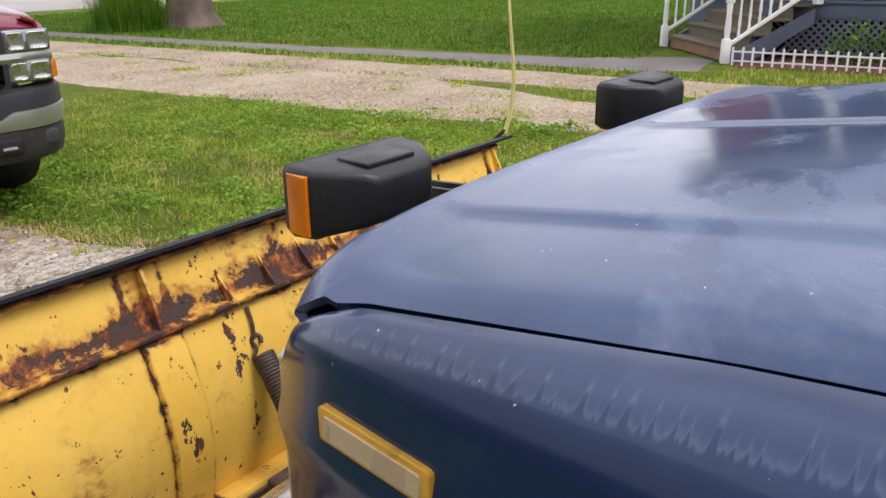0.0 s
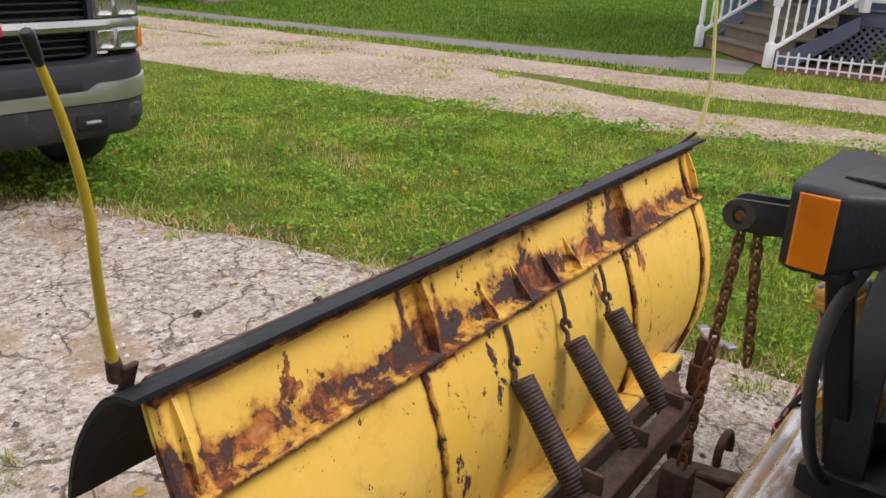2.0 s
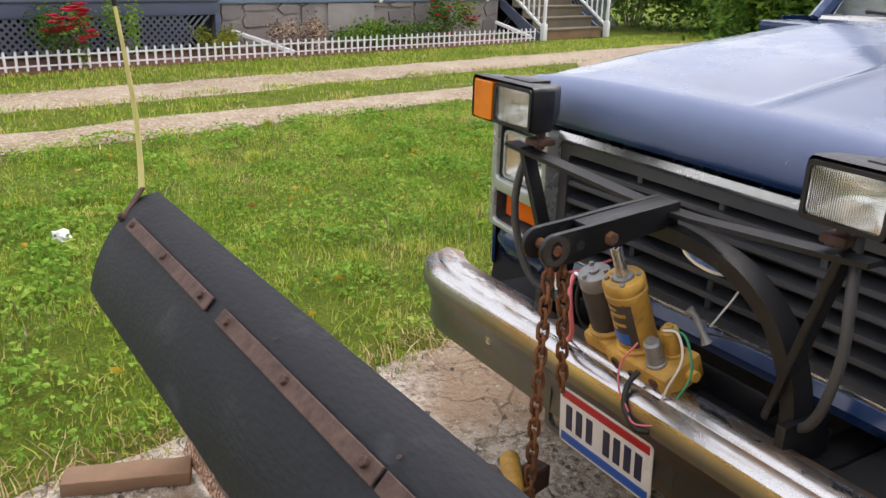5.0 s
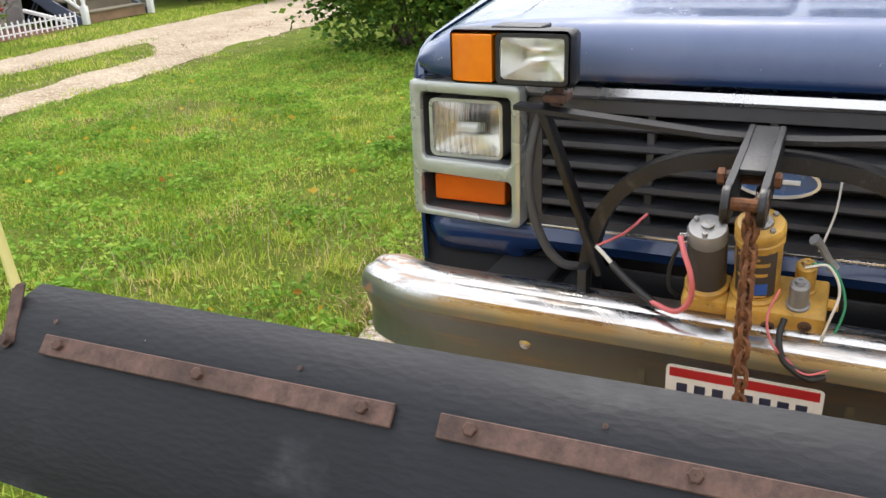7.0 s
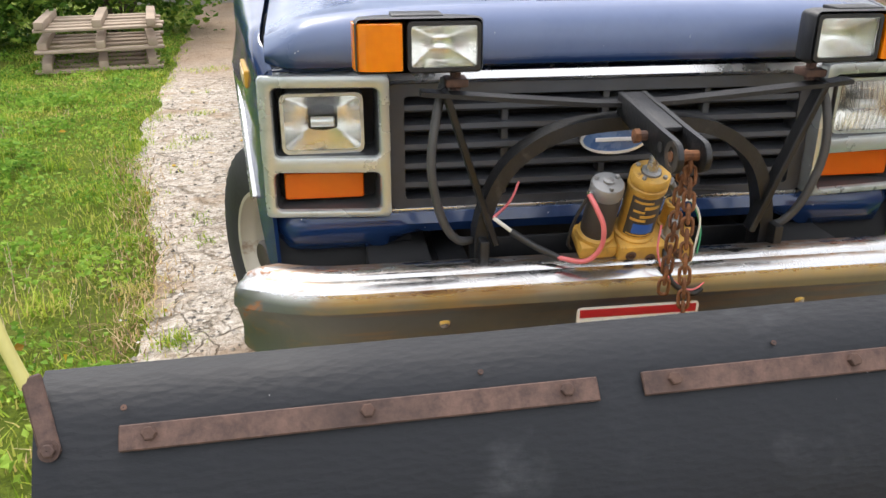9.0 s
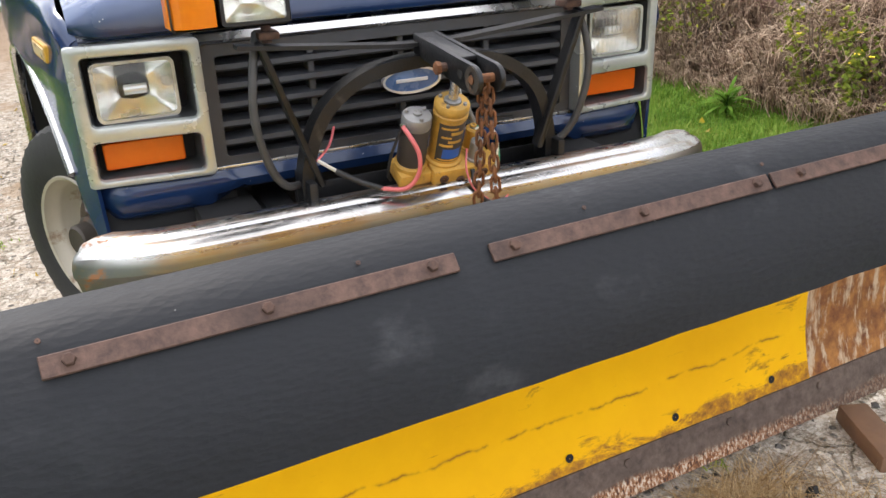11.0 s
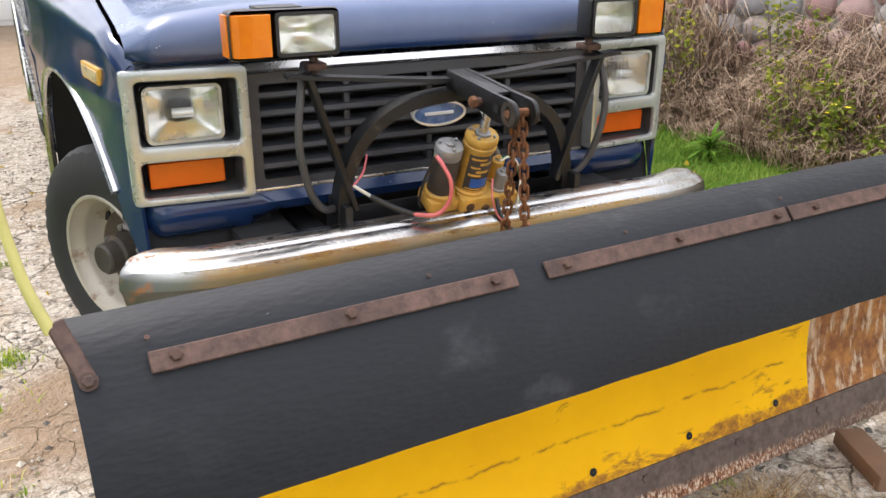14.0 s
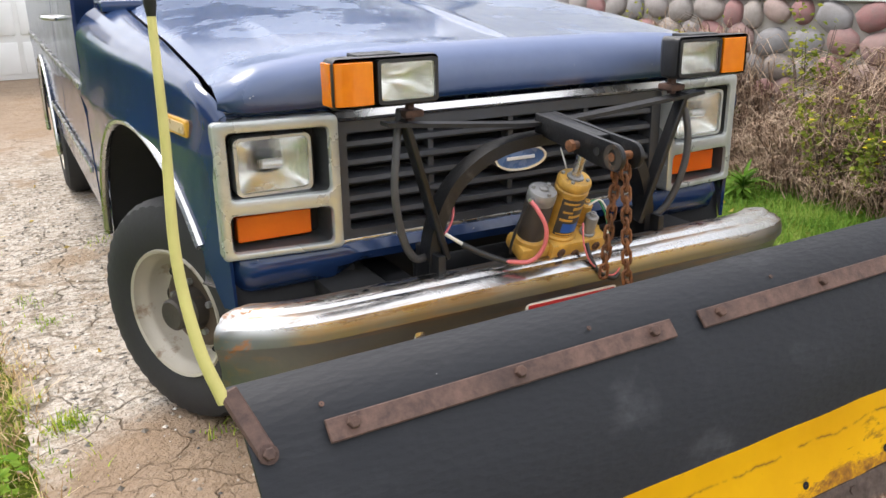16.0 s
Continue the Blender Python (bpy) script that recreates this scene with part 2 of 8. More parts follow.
    wash = calc(ns, ls, "MULTIPLY", ramp(ns, ls, grow, ((0.49, 0.0), (0.61, 0.4))), ramp(ns, ls, noise_out(ns, ls, place(ns, ls, (1, 1, 0.4)), 9, 7, 0.65), ((0.35, 0.25), (0.62, 1.0))))
    paint = mix(ns, ls, wash, paint, (0.34, 0.16, 0.025))
    paint = mix(ns, ls, calc(ns, ls, "MULTIPLY", halo, 0.7), paint, (0.36, 0.12, 0.02))
    chip = calc(ns, ls, "MAXIMUM", ramp(ns, ls, noise_out(ns, ls, place(ns, ls, (1, 1, 0.55)), 11, 6, 0.68), ((0.625, 0.0), (0.633, 1.0))), ramp(ns, ls, noise_out(ns, ls, place(ns, ls, (1, 1, 0.7)), 42, 4, 0.6), ((0.672, 0.0), (0.682, 1.0))))
    brown = ramp(ns, ls, noise_out(ns, ls, v, 17, 9, 0.72, 0.4), ((0.3, (0.018, 0.012, 0.012)), (0.41, (0.07, 0.046, 0.044)), (0.47, (0.06, 0.024, 0.016)), (0.53, (0.18, 0.058, 0.022)), (0.6, (0.42, 0.14, 0.025)), (0.72, (0.45, 0.3, 0.16))))
    rust = calc(ns, ls, "MAXIMUM", rust, chip)
    ls.new(mix(ns, ls, rust, paint, brown), b.inputs["Base Color"])
    ls.new(ramp(ns, ls, rust, ((0.0, 0.42), (1.0, 0.85))), b.inputs["Roughness"])
    h = calc(ns, ls, "ADD", calc(ns, ls, "MULTIPLY", rust, -0.6), calc(ns, ls, "MULTIPLY", fine, calc(ns, ls, "ADD", calc(ns, ls, "MULTIPLY", rust, 0.5), 0.04)))
    bump(ns, ls, h, 0.6, 0.004, b)
    return m


def sheet_yellow():
    m, ns, ls, b = material("bright_yellow_plastic")
    v = place(ns, ls)
    sep = ns.new("ShaderNodeSeparateXYZ")
    ls.new(v, sep.inputs[0])
    big = noise_out(ns, ls, v, 3, 8, 0.65)
    mid = noise_out(ns, ls, place(ns, ls, (0.55, 1, 1.5)), 14, 8, 0.7, 0.5)
    low = ramp(ns, ls, sep.outputs["Z"], ((0.125, 1.0), (0.2, 0.0)))
    grow = calc(ns, ls, "ADD", calc(ns, ls, "MULTIPLY", mid, 0.6), calc(ns, ls, "ADD", calc(ns, ls, "MULTIPLY", big, 0.4), calc(ns, ls, "MULTIPLY", low, 0.2)))
    stain = ramp(ns, ls, grow, ((0.585, 0.0), (0.64, 0.9)))
    scrape = ramp(ns, ls, noise_out(ns, ls, place(ns, ls, (1.6, 2.2, 26)), 3.0, 6), ((0.675, 0.0), (0.71, 1.0)))
    col = mix(ns, ls, ramp(ns, ls, big, ((0.3, 0.0), (0.7, 1.0))), (0.8, 0.41, 0.001), (0.9, 0.495, 0.002))
    col = mix(ns, ls, calc(ns, ls, "MULTIPLY", scrape, 0.6), col, (0.35, 0.13, 0.02))
    col = mix(ns, ls, stain, col, ramp(ns, ls, noise_out(ns, ls, v, 30, 7, 0.7), ((0.35, (0.13, 0.06, 0.03)), (0.46, (0.3, 0.125, 0.03)), (0.56, (0.5, 0.24, 0.02)), (0.66, (0.78, 0.42, 0.01)))))
    wander = calc(ns, ls, "ADD", calc(ns, ls, "MULTIPLY", noise_out(ns, ls, place(ns, ls, (2.4, 0, 0)), 1.0, 2), 0.1), calc(ns, ls, "MULTIPLY", noise_out(ns, ls, place(ns, ls, (24, 0, 0)), 1.0, 4), 0.025))
    off = calc(ns, ls, "ABSOLUTE", calc(ns, ls, "SUBTRACT", calc(ns, ls, "SUBTRACT", sep.outputs["Z"], 0.195), wander))
    crack = calc(ns, ls, "MULTIPLY", ramp(ns, ls, off, ((0.001, 1.0), (0.0045, 0.0))), ramp(ns, ls, noise_out(ns, ls, place(ns, ls, (9, 0, 0)), 1.0, 3), ((0.44, 0.0), (0.54, 0.9))))
    col = mix(ns, ls, crack, col, (0.2, 0.07, 0.02))
    ls.new(col, b.inputs["Base Color"])
    ls.new(ramp(ns, ls, stain, ((0, 0.55), (1, 0.85))), b.inputs["Roughness"])
    b.inputs["Specular IOR Level"].default_value = 0.14
    bump(ns, ls, mid, 0.12, 0.006, b)
    return m


def rust_metal(name, dark, light, rough=0.8, scale=30, white=0.0, crust=0.0):
    m, ns, ls, b = material(name)
    v = place(ns, ls, world_space=True)
    big = noise_out(ns, ls, v, scale * 0.2, 7, 0.65)
    mid = noise_out(ns, ls, v, scale, 8, 0.7)
    col = mix(ns, ls, ramp(ns, ls, mid, ((0.35, 0.0), (0.68, 1.0))), dark, light)
    col = mix(ns, ls, ramp(ns, ls, big, ((0.45, 0.0), (0.7, 0.6))), col, tuple(c * 0.5 for c in dark))
    if white:
        streak = noise_out(ns, ls, place(ns, ls, (24, 24, 6), True), 1.0, 6, 0.7)
        col = mix(ns, ls, ramp(ns, ls, streak, ((0.6 - white * 0.2, 0.0), (0.7 - white * 0.2, 0.85))), col, (0.6, 0.47, 0.33))
    if crust:
        pos = ns.new("ShaderNodeSeparateXYZ")
        ls.new(v, pos.inputs[0])
        lower = ramp(ns, ls, calc(ns, ls, "ADD", pos.outputs["Z"], calc(ns, ls, "MULTIPLY", big, -0.07)), ((crust - 0.035, 1.0), (crust - 0.02, 0.0)))
        lower = calc(ns, ls, "MULTIPLY", lower, ramp(ns, ls, pos.outputs["X"], ((0.42, 1.0), (0.85, 0.3))))
        flakes = ramp(ns, ls, noise_out(ns, ls, place(ns, ls, (150, 150, 60), True), 1.0, 5, 0.7), ((0.4, (0.07, 0.03, 0.02)), (0.5, (0.34, 0.14, 0.05)), (0.6, (0.66, 0.57, 0.46))))
        col = mix(ns, ls, lower, col, flakes)
    ls.new(col, b.inputs["Base Color"])
    b.inputs["Roughness"].default_value = rough
    b.inputs["Metallic"].default_value = 0.15
    bump(ns, ls, mid, 0.5, 0.003, b)
    return m


def rubber_sheet():
    m, ns, ls, b = material("black_rubber_sheet")
    v = place(ns, ls)
    big = noise_out(ns, ls, v, 2.4, 8, 0.65)
    fine = N(ns, "TexVoronoi", Scale=105.0)
    ls.new(place(ns, ls, (0.4, 1, 1)), fine.inputs["Vector"])
    dust = ramp(ns, ls, noise_out(ns, ls, v, 7, 8, 0.7), ((0.55, 0.0), (0.85, 0.4)))
    col = mix(ns, ls, ramp(ns, ls, big, ((0.3, 0.0), (0.7, 1.0))), (0.0075, 0.0083, 0.0108), (0.0135, 0.015, 0.019))
    col = mix(ns, ls, calc(ns, ls, "MULTIPLY", dust, 0.6), col, (0.06, 0.063, 0.07))
    smudge = calc(ns, ls, "MULTIPLY", ramp(ns, ls, noise_out(ns, ls, place(ns, ls, (1, 1, 1.6)), 4.2, 4, 0.55), ((0.6, 0.0), (0.74, 0.55))), ramp(ns, ls, noise_out(ns, ls, v, 38, 5, 0.7), ((0.35, 0.3), (0.65, 1.0))))
    col = mix(ns, ls, smudge, col, (0.1, 0.103, 0.112))
    fleck = ramp(ns, ls, noise_out(ns, ls, v, 60, 2), ((0.785, 0.0), (0.79, 1.0)))
    col = mix(ns, ls, fleck, col, (0.4, 0.4, 0.4))
    ls.new(col, b.inputs["Base Color"])
    ls.new(ramp(ns, ls, big, ((0.3, 0.5), (0.7, 0.68))), b.inputs["Roughness"])
    b.inputs["Specular IOR Level"].default_value = 0.3
    creased = calc(ns, ls, "ADD", fine.outputs["Distance"], calc(ns, ls, "MULTIPLY", noise_out(ns, ls, place(ns, ls, (0.5, 1, 1.2)), 60, 6, 0.7), 1.4))
    bump(ns, ls, creased, 0.24, 0.004, b)
    return m


SOIL_SPOT = (-0.73, 0.48, 0.0)


def concrete_old():
    """Broken old slab: pale paste, dark and light pebbles showing through, brown sand in the hollows, two nets of cracks."""
    m, ns, ls, b = material("weathered_exposed_aggregate_concrete")
    v = place(ns, ls, world_space=True)
    def warped(scale, amount, detail=3):
        n = N(ns, "TexNoise", Scale=scale, Detail=detail)
        ls.new(v, n.inputs["Vector"])
        w = ns.new("ShaderNodeVectorMath")
        w.operation = "MULTIPLY_ADD"
        ls.new(n.outputs["Color"], w.inputs[0])
        w.inputs[1].default_value = (amount, amount, 0.0)
        ls.new(v, w.inputs[2])
        return w.outputs[0]
    def cells(scale, vec, feature="F1"):
        c = N(ns, "TexVoronoi", Scale=scale, Randomness=1.0)
        c.feature = feature
        ls.new(vec, c.inputs["Vector"])
        return c
    near = warped(22.0, 0.016)
    pebbles = cells(40.0, near)
    grit = cells(135.0, near)
    patch = noise_out(ns, ls, v, 0.8, 8, 0.68)
    blotch = noise_out(ns, ls, v, 4.5, 9, 0.74)
    paste = mix(ns, ls, ramp(ns, ls, patch, ((0.36, 0.0), (0.6, 1.0))), (0.29, 0.22, 0.15), (0.5, 0.43, 0.35))
    paste = mix(ns, ls, ramp(ns, ls, blotch, ((0.38, 0.8), (0.54, 0.0))), paste, (0.2, 0.16, 0.12))
    flaked = ramp(ns, ls, noise_out(ns, ls, place(ns, ls, (1, 1.5, 1), True), 15, 8, 0.72, 0.5), ((0.45, 0.0), (0.55, 0.85)))
    paste = mix(ns, ls, flaked, paste, (0.66, 0.6, 0.53))
    tone = ramp(ns, ls, grit.outputs["Color"], ((0.0, (0.16, 0.14, 0.12)), (0.3, (0.34, 0.29, 0.24)), (0.55, (0.58, 0.53, 0.46)), (1.0, (0.76, 0.72, 0.66))))
    col = mix(ns, ls, calc(ns, ls, "MULTIPLY", ramp(ns, ls, grit.outputs["Distance"], ((0.36, 0.75), (0.55, 0.0))), 0.8), paste, tone)
    hue = ramp(ns, ls, pebbles.outputs["Color"], ((0.0, (0.07, 0.068, 0.066)), (0.24, (0.15, 0.145, 0.14)), (0.38, (0.36, 0.31, 0.25)), (0.5, (0.56, 0.51, 0.44)), (0.7, (0.68, 0.64, 0.58)), (1.0, (0.74, 0.71, 0.66))))
    bare = ramp(ns, ls, noise_out(ns, ls, v, 5.5, 7, 0.72), ((0.4, 0.12), (0.56, 1.0)))
    shown = calc(ns, ls, "MULTIPLY", ramp(ns, ls, pebbles.outputs["Distance"], ((0.36, 0.95), (0.46, 0.0))), bare)
    col = mix(ns, ls, shown, col, hue)
    sand = ramp(ns, ls, calc(ns, ls, "ADD", calc(ns, ls, "MULTIPLY", noise_out(ns, ls, v, 1.5, 6, 0.62), 0.8), calc(ns, ls, "MULTIPLY", blotch, 0.2)), ((0.535, 0.0), (0.6, 0.8)))
    col = mix(ns, ls, sand, col, mix(ns, ls, blotch, (0.27, 0.185, 0.115), (0.44, 0.33, 0.22)))
    wide = cells(2.6, warped(4.0, 0.42, 10), "DISTANCE_TO_EDGE")
    fine = cells(8.5, warped(11.0, 0.16, 8), "DISTANCE_TO_EDGE")
    line = calc(ns, ls, "MULTIPLY", ramp(ns, ls, wide.outputs["Distance"], ((0.003, 1.0), (0.016, 0.0))), ramp(ns, ls, noise_out(ns, ls, v, 1.3, 4), ((0.36, 0.0), (0.55, 1.0))))
    hair = calc(ns, ls, "MULTIPLY", ramp(ns, ls, fine.outputs["Distance"], ((0.004, 0.6), (0.03, 0.0))), ramp(ns, ls, noise_out(ns, ls, v, 2.1, 5), ((0.5, 0.0), (0.62, 1.0))))
    line = calc(ns, ls, "MAXIMUM", line, hair)
    col = mix(ns, ls, calc(ns, ls, "MULTIPLY", line, 0.72), col, ramp(ns, ls, blotch, ((0.35, (0.07, 0.06, 0.035)), (0.65, (0.17, 0.12, 0.07)))))
    # bare brown soil washed up in front of the wheel
    far = ns.new("ShaderNodeVectorMath")
    far.operation = "DISTANCE"
    ls.new(warped(3.0, 0.5, 6), far.inputs[0])
    far.inputs[1].default_value = SOIL_SPOT
    soil = ramp(ns, ls, far.outputs["Value"], ((0.3, 0.92), (0.5, 0.0)))
    along_y = ns.new("ShaderNodeSeparateXYZ")
    ls.new(warped(0.9, 2.0, 7), along_y.inputs[0])
    soil = calc(ns, ls, "MAXIMUM", soil, ramp(ns, ls, calc(ns, ls, "MULTIPLY", along_y.outputs["Y"], 0.1), ((0.6, 0.0), (0.76, 0.85))))
    earth = mix(ns, ls, blotch, (0.2, 0.135, 0.085), (0.34, 0.245, 0.165))
    col = mix(ns, ls, soil, mix(ns, ls, 1.0, col, (0.86, 0.845, 0.825), "MULTIPLY"), earth)
    ls.new(col, b.inputs["Base Color"])
    b.inputs["Roughness"].default_value = 0.92
    b.inputs["Specular IOR Level"].default_value = 0.25
    h = calc(ns, ls, "SUBTRACT", calc(ns, ls, "MULTIPLY", pebbles.outputs["Distance"], -0.9), calc(ns, ls, "MULTIPLY", line, 1.6))
    h = calc(ns, ls, "ADD", h, calc(ns, ls, "MULTIPLY", grit.outputs["Distance"], -0.4))
    bump(ns, ls, calc(ns, ls, "ADD", h, calc(ns, ls, "MULTIPLY", blotch, 1.2)), 0.9, 0.013, b)
    return m


def gravel():
    m, ns, ls, b = material("pale_gravel_track")
    v = place(ns, ls, world_space=True)
    stones = N(ns, "TexVoronoi", Scale=38.0)
    ls.new(v, stones.inputs["Vector"])
    patch = noise_out(ns, ls, v, 0.9, 8, 0.7)
    col = mix(ns, ls, ramp(ns, ls, patch, ((0.35, 0.0), (0.65, 1.0))), (0.215, 0.155, 0.095), (0.37, 0.3, 0.215))
    col = mix(ns, ls, ramp(ns, ls, stones.outputs["Color"], ((0.5, 0.0), (0.85, 0.65))), col, (0.53, 0.46, 0.365))
    ls.new(col, b.inputs["Base Color"])
    b.inputs["Roughness"].default_value = 0.95
    bump(ns, ls, stones.outputs["Distance"], 0.6, 0.02, b)
    return m


def lawn_soil():
    m, ns, ls, b = material("turf")
    v = place(ns, ls, world_space=True)
    big = noise_out(ns, ls, v, 0.5, 7, 0.65)
    mid = noise_out(ns, ls, v, 4.5, 8, 0.7)
    fine = noise_out(ns, ls, v, 60, 6, 0.7)
    green = mix(ns, ls, ramp(ns, ls, mid, ((0.3, 0.0), (0.7, 1.0))), (0.12, 0.18, 0.018), (0.26, 0.33, 0.035))
    dry = ramp(ns, ls, calc(ns, ls, "ADD", calc(ns, ls, "MULTIPLY", big, 0.6), calc(ns, ls, "MULTIPLY", mid, 0.4)), ((0.53, 0.0), (0.66, 0.75)))
    col = mix(ns, ls, dry, green, (0.34, 0.28, 0.1))
    col = mix(ns, ls, ramp(ns, ls, fine, ((0.35, 0.6), (0.6, 0.0))), col, (0.035, 0.055, 0.012))
    ls.new(col, b.inputs["Base Color"])
    b.inputs["Roughness"].default_value = 0.95
    b.inputs["Specular IOR Level"].default_value = 0.15
    bump(ns, ls, calc(ns, ls, "ADD", fine, mid), 1.0, 0.05, b)
    return m


def leafy(name, stops, rough=0.55, translucent=0.4, own=0.45):
    """Blades and leaves, each with a tone of its own."""
    m, ns, ls, b = material(name)
    geo = ns.new("ShaderNodeNewGeometry")
    v = place(ns, ls, world_space=True)
    mixed = calc(ns, ls, "ADD", calc(ns, ls, "MULTIPLY", geo.outputs["Random Per Island"], own), calc(ns, ls, "MULTIPLY", ramp(ns, ls, noise_out(ns, ls, v, 1.5, 6, 0.65), ((0.3, 0.0), (0.7, 1.0))), 0.96 - own))
    tone = ramp(ns, ls, mixed, stops)
    ls.new(tone, b.inputs["Base Color"])
    b.inputs["Roughness"].default_value = rough
    b.inputs["Specular IOR Level"].default_value = 0.12
    through_light = ns.new("ShaderNodeBsdfTranslucent")
    ls.new(tone, through_light.inputs["Color"])
    both = ns.new("ShaderNodeMixShader")
    both.inputs[0].default_value = translucent
    ls.new(b.outputs[0], both.inputs[1])
    ls.new(through_light.outputs[0], both.inputs[2])
    ls.new(both.outputs[0], ns["Material Output"].inputs["Surface"])
    return m


def lens_glass():
    m, ns, ls, b = material("ribbed_lamp_glass")
    v = place(ns, ls)
    wave = N(ns, "TexWave", Scale=75.0, Distortion=0.0)
    wave.bands_direction = "X"
    ls.new(v, wave.inputs["Vector"])
    b.inputs["Base Color"].default_value = (0.95, 0.96, 0.95, 1)
    b.inputs["Transmission Weight"].default_value = 1.0
    b.inputs["Roughness"].default_value = 0.05
    b.inputs["IOR"].default_value = 1.35
    bump(ns, ls, wave.outputs["Fac"], 0.35, 0.002, b)
    return m


def amber(name="amber_lens_plastic", dark=(0.5, 0.115, 0.001), light=(0.76, 0.235, 0.003)):
    m, ns, ls, b = material(name)
    v = place(ns, ls)
    grid = N(ns, "TexVoronoi", Scale=120.0)
    ls.new(v, grid.inputs["Vector"])
    big = noise_out(ns, ls, v, 16, 3)
    ls.new(mix(ns, ls, big, dark, light), b.inputs["Base Color"])
    b.inputs["Roughness"].default_value = 0.22
    b.inputs["Coat Weight"].default_value = 0.3
    b.inputs["Subsurface Weight"].default_value = 0.25
    b.inputs["Subsurface Radius"].default_value = (0.02, 0.008, 0.002)
    bump(ns, ls, grid.outputs["Distance"], 0.08, 0.002, b)
    return m


def stone_mat(name, stops):
    m, ns, ls, b = material(name)
    info = ns.new("ShaderNodeObjectInfo")
    v = place(ns, ls, world_space=True)
    spot = noise_out(ns, ls, v, 14, 8, 0.7)
    fine = noise_out(ns, ls, v, 70, 6, 0.7)
    col = ramp(ns, ls, info.outputs["Random"], stops)
    col = mix(ns, ls, ramp(ns, ls, spot, ((0.35, 0.0), (0.7, 0.6))), col, (0.16, 0.13, 0.12))
    col = mix(ns, ls, calc(ns, ls, "MULTIPLY", fine, 0.3), col, (0.42, 0.4, 0.38))
    ls.new(col, b.inputs["Base Color"])
    b.inputs["Roughness"].default_value = 0.85
    bump(ns, ls, calc(ns, ls, "ADD", spot, fine), 0.35, 0.012, b)
    return m


def siding_mat(name, colour):
    return plain(name, colour, 0.55, vary=0.12, scale=3, grain=0.1)


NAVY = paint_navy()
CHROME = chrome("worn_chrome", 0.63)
BRIGHT = chrome("clean_chrome", 0.74)
ARGENT = plain("dulled_silver_bezel", (0.44, 0.465, 0.455), 0.27, 0.55, 0.25, 9, 0.04, dirt=(0.3, 0.32, 0.29))
BLACK_PL = plain("black_grained_plastic", (0.009, 0.009, 0.01), 0.42, vary=0.3, grain=0.25, scale=25)
GRILLE = plain("charcoal_grille_plastic", (0.044, 0.046, 0.052), 0.46, vary=0.3, scale=20)
# near-black for hidden parts; on holes, slots and openings the colour paints their shade
DARK = plain("near_black_parts_and_shade", (0.008, 0.008, 0.009), 0.8, vary=0.3)
STEEL = plain("black_painted_steel", (0.0085, 0.009, 0.0105), 0.48, 0.1, 0.4, 18, 0.3, dirt=(0.04, 0.036, 0.034))
PLOW_Y = rusted_yellow()
SHEET_Y = sheet_yellow()
RUST = rust_metal("dark_brown_rust", (0.05, 0.028, 0.022), (0.13, 0.07, 0.05))
STRIP = rust_metal("rusty_flat_bar", (0.05, 0.026, 0.02), (0.135, 0.075, 0.055), 0.66, 38)
CHAIN = rust_metal("orange_chain_rust", (0.09, 0.038, 0.018), (0.26, 0.11, 0.045), 0.9, 60)
SPRING = rust_metal("brown_spring_steel", (0.045, 0.03, 0.027), (0.1, 0.068, 0.06), 0.6, 50)
EDGE = rust_metal("worn_cutting_edge", (0.075, 0.052, 0.043), (0.17, 0.125, 0.1), 0.75, 40, 0.0, 0.06)
SCALE_R = rust_metal("rust_with_pale_paint_streaks", (0.15, 0.05, 0.02), (0.52, 0.23, 0.06), 0.8, 20, 0.42)
RUBBER = rubber_sheet()
TYRE = plain("tyre_rubber", (0.02, 0.02, 0.021), 0.75, vary=0.35, scale=12, grain=0.3)
RIM = plain("cream_steel_wheel", (0.46, 0.42, 0.345), 0.45, 0.2, 0.15, 12, 0.1, dirt=(0.2, 0.12, 0.07))
GREY_BLACK = plain("dull_grey_black_recess", (0.05, 0.053, 0.055), 0.42, 0.1, 0.4, 16, 0.1, dirt=(0.12, 0.12, 0.11))
RIM_CENTRE = plain("brown_shaded_wheel_centre", (0.1, 0.07, 0.05), 0.7, 0.1, 0.5, 22, 0.2, dirt=(0.06, 0.04, 0.03))
PUMP_Y = plain("scuffed_pump_yellow", (0.52, 0.3, 0.055), 0.5, vary=0.5, scale=40, dirt=(0.09, 0.05, 0.03))
GREY = plain("weathered_grey_metal", (0.3, 0.3, 0.3), 0.5, 0.4, 0.3, 25, dirt=(0.09, 0.07, 0.06))
SLEEVE = plain("brown_black_motor_sleeve", (0.05, 0.042, 0.038), 0.55, vary=0.4, scale=30)
LAMP_CLEAR = plain("clear_lamp_cover", (0.72, 0.74, 0.75), 0.18, 0.35, 0.12, 20, 0.02, coat=1.0)
HUB = plain("dark_weathered_hub", (0.07, 0.06, 0.052), 0.6, 0.4, 0.4, 25, 0.3, dirt=(0.16, 0.09, 0.05))
SILVER = plain("bright_machined_steel", (0.6, 0.6, 0.6), 0.25, 0.9, 0.1, 25)
GLASS = lens_glass()
BOWL = plain("lamp_reflector", (0.92, 0.91, 0.88), 0.2, 0.9, 0.06, 30, 0.0)
AMBER = amber()
TURN = amber("deep_amber_lens_plastic", (0.5, 0.075, 0.003), (0.66, 0.12, 0.005))
MARKER = plain("faded_marker_lens", (0.55, 0.42, 0.26), 0.3, vary=0.15, scale=30)
MARKER_RIM = plain("amber_marker_rim", (0.62, 0.34, 0.04), 0.35, vary=0.2, scale=30)
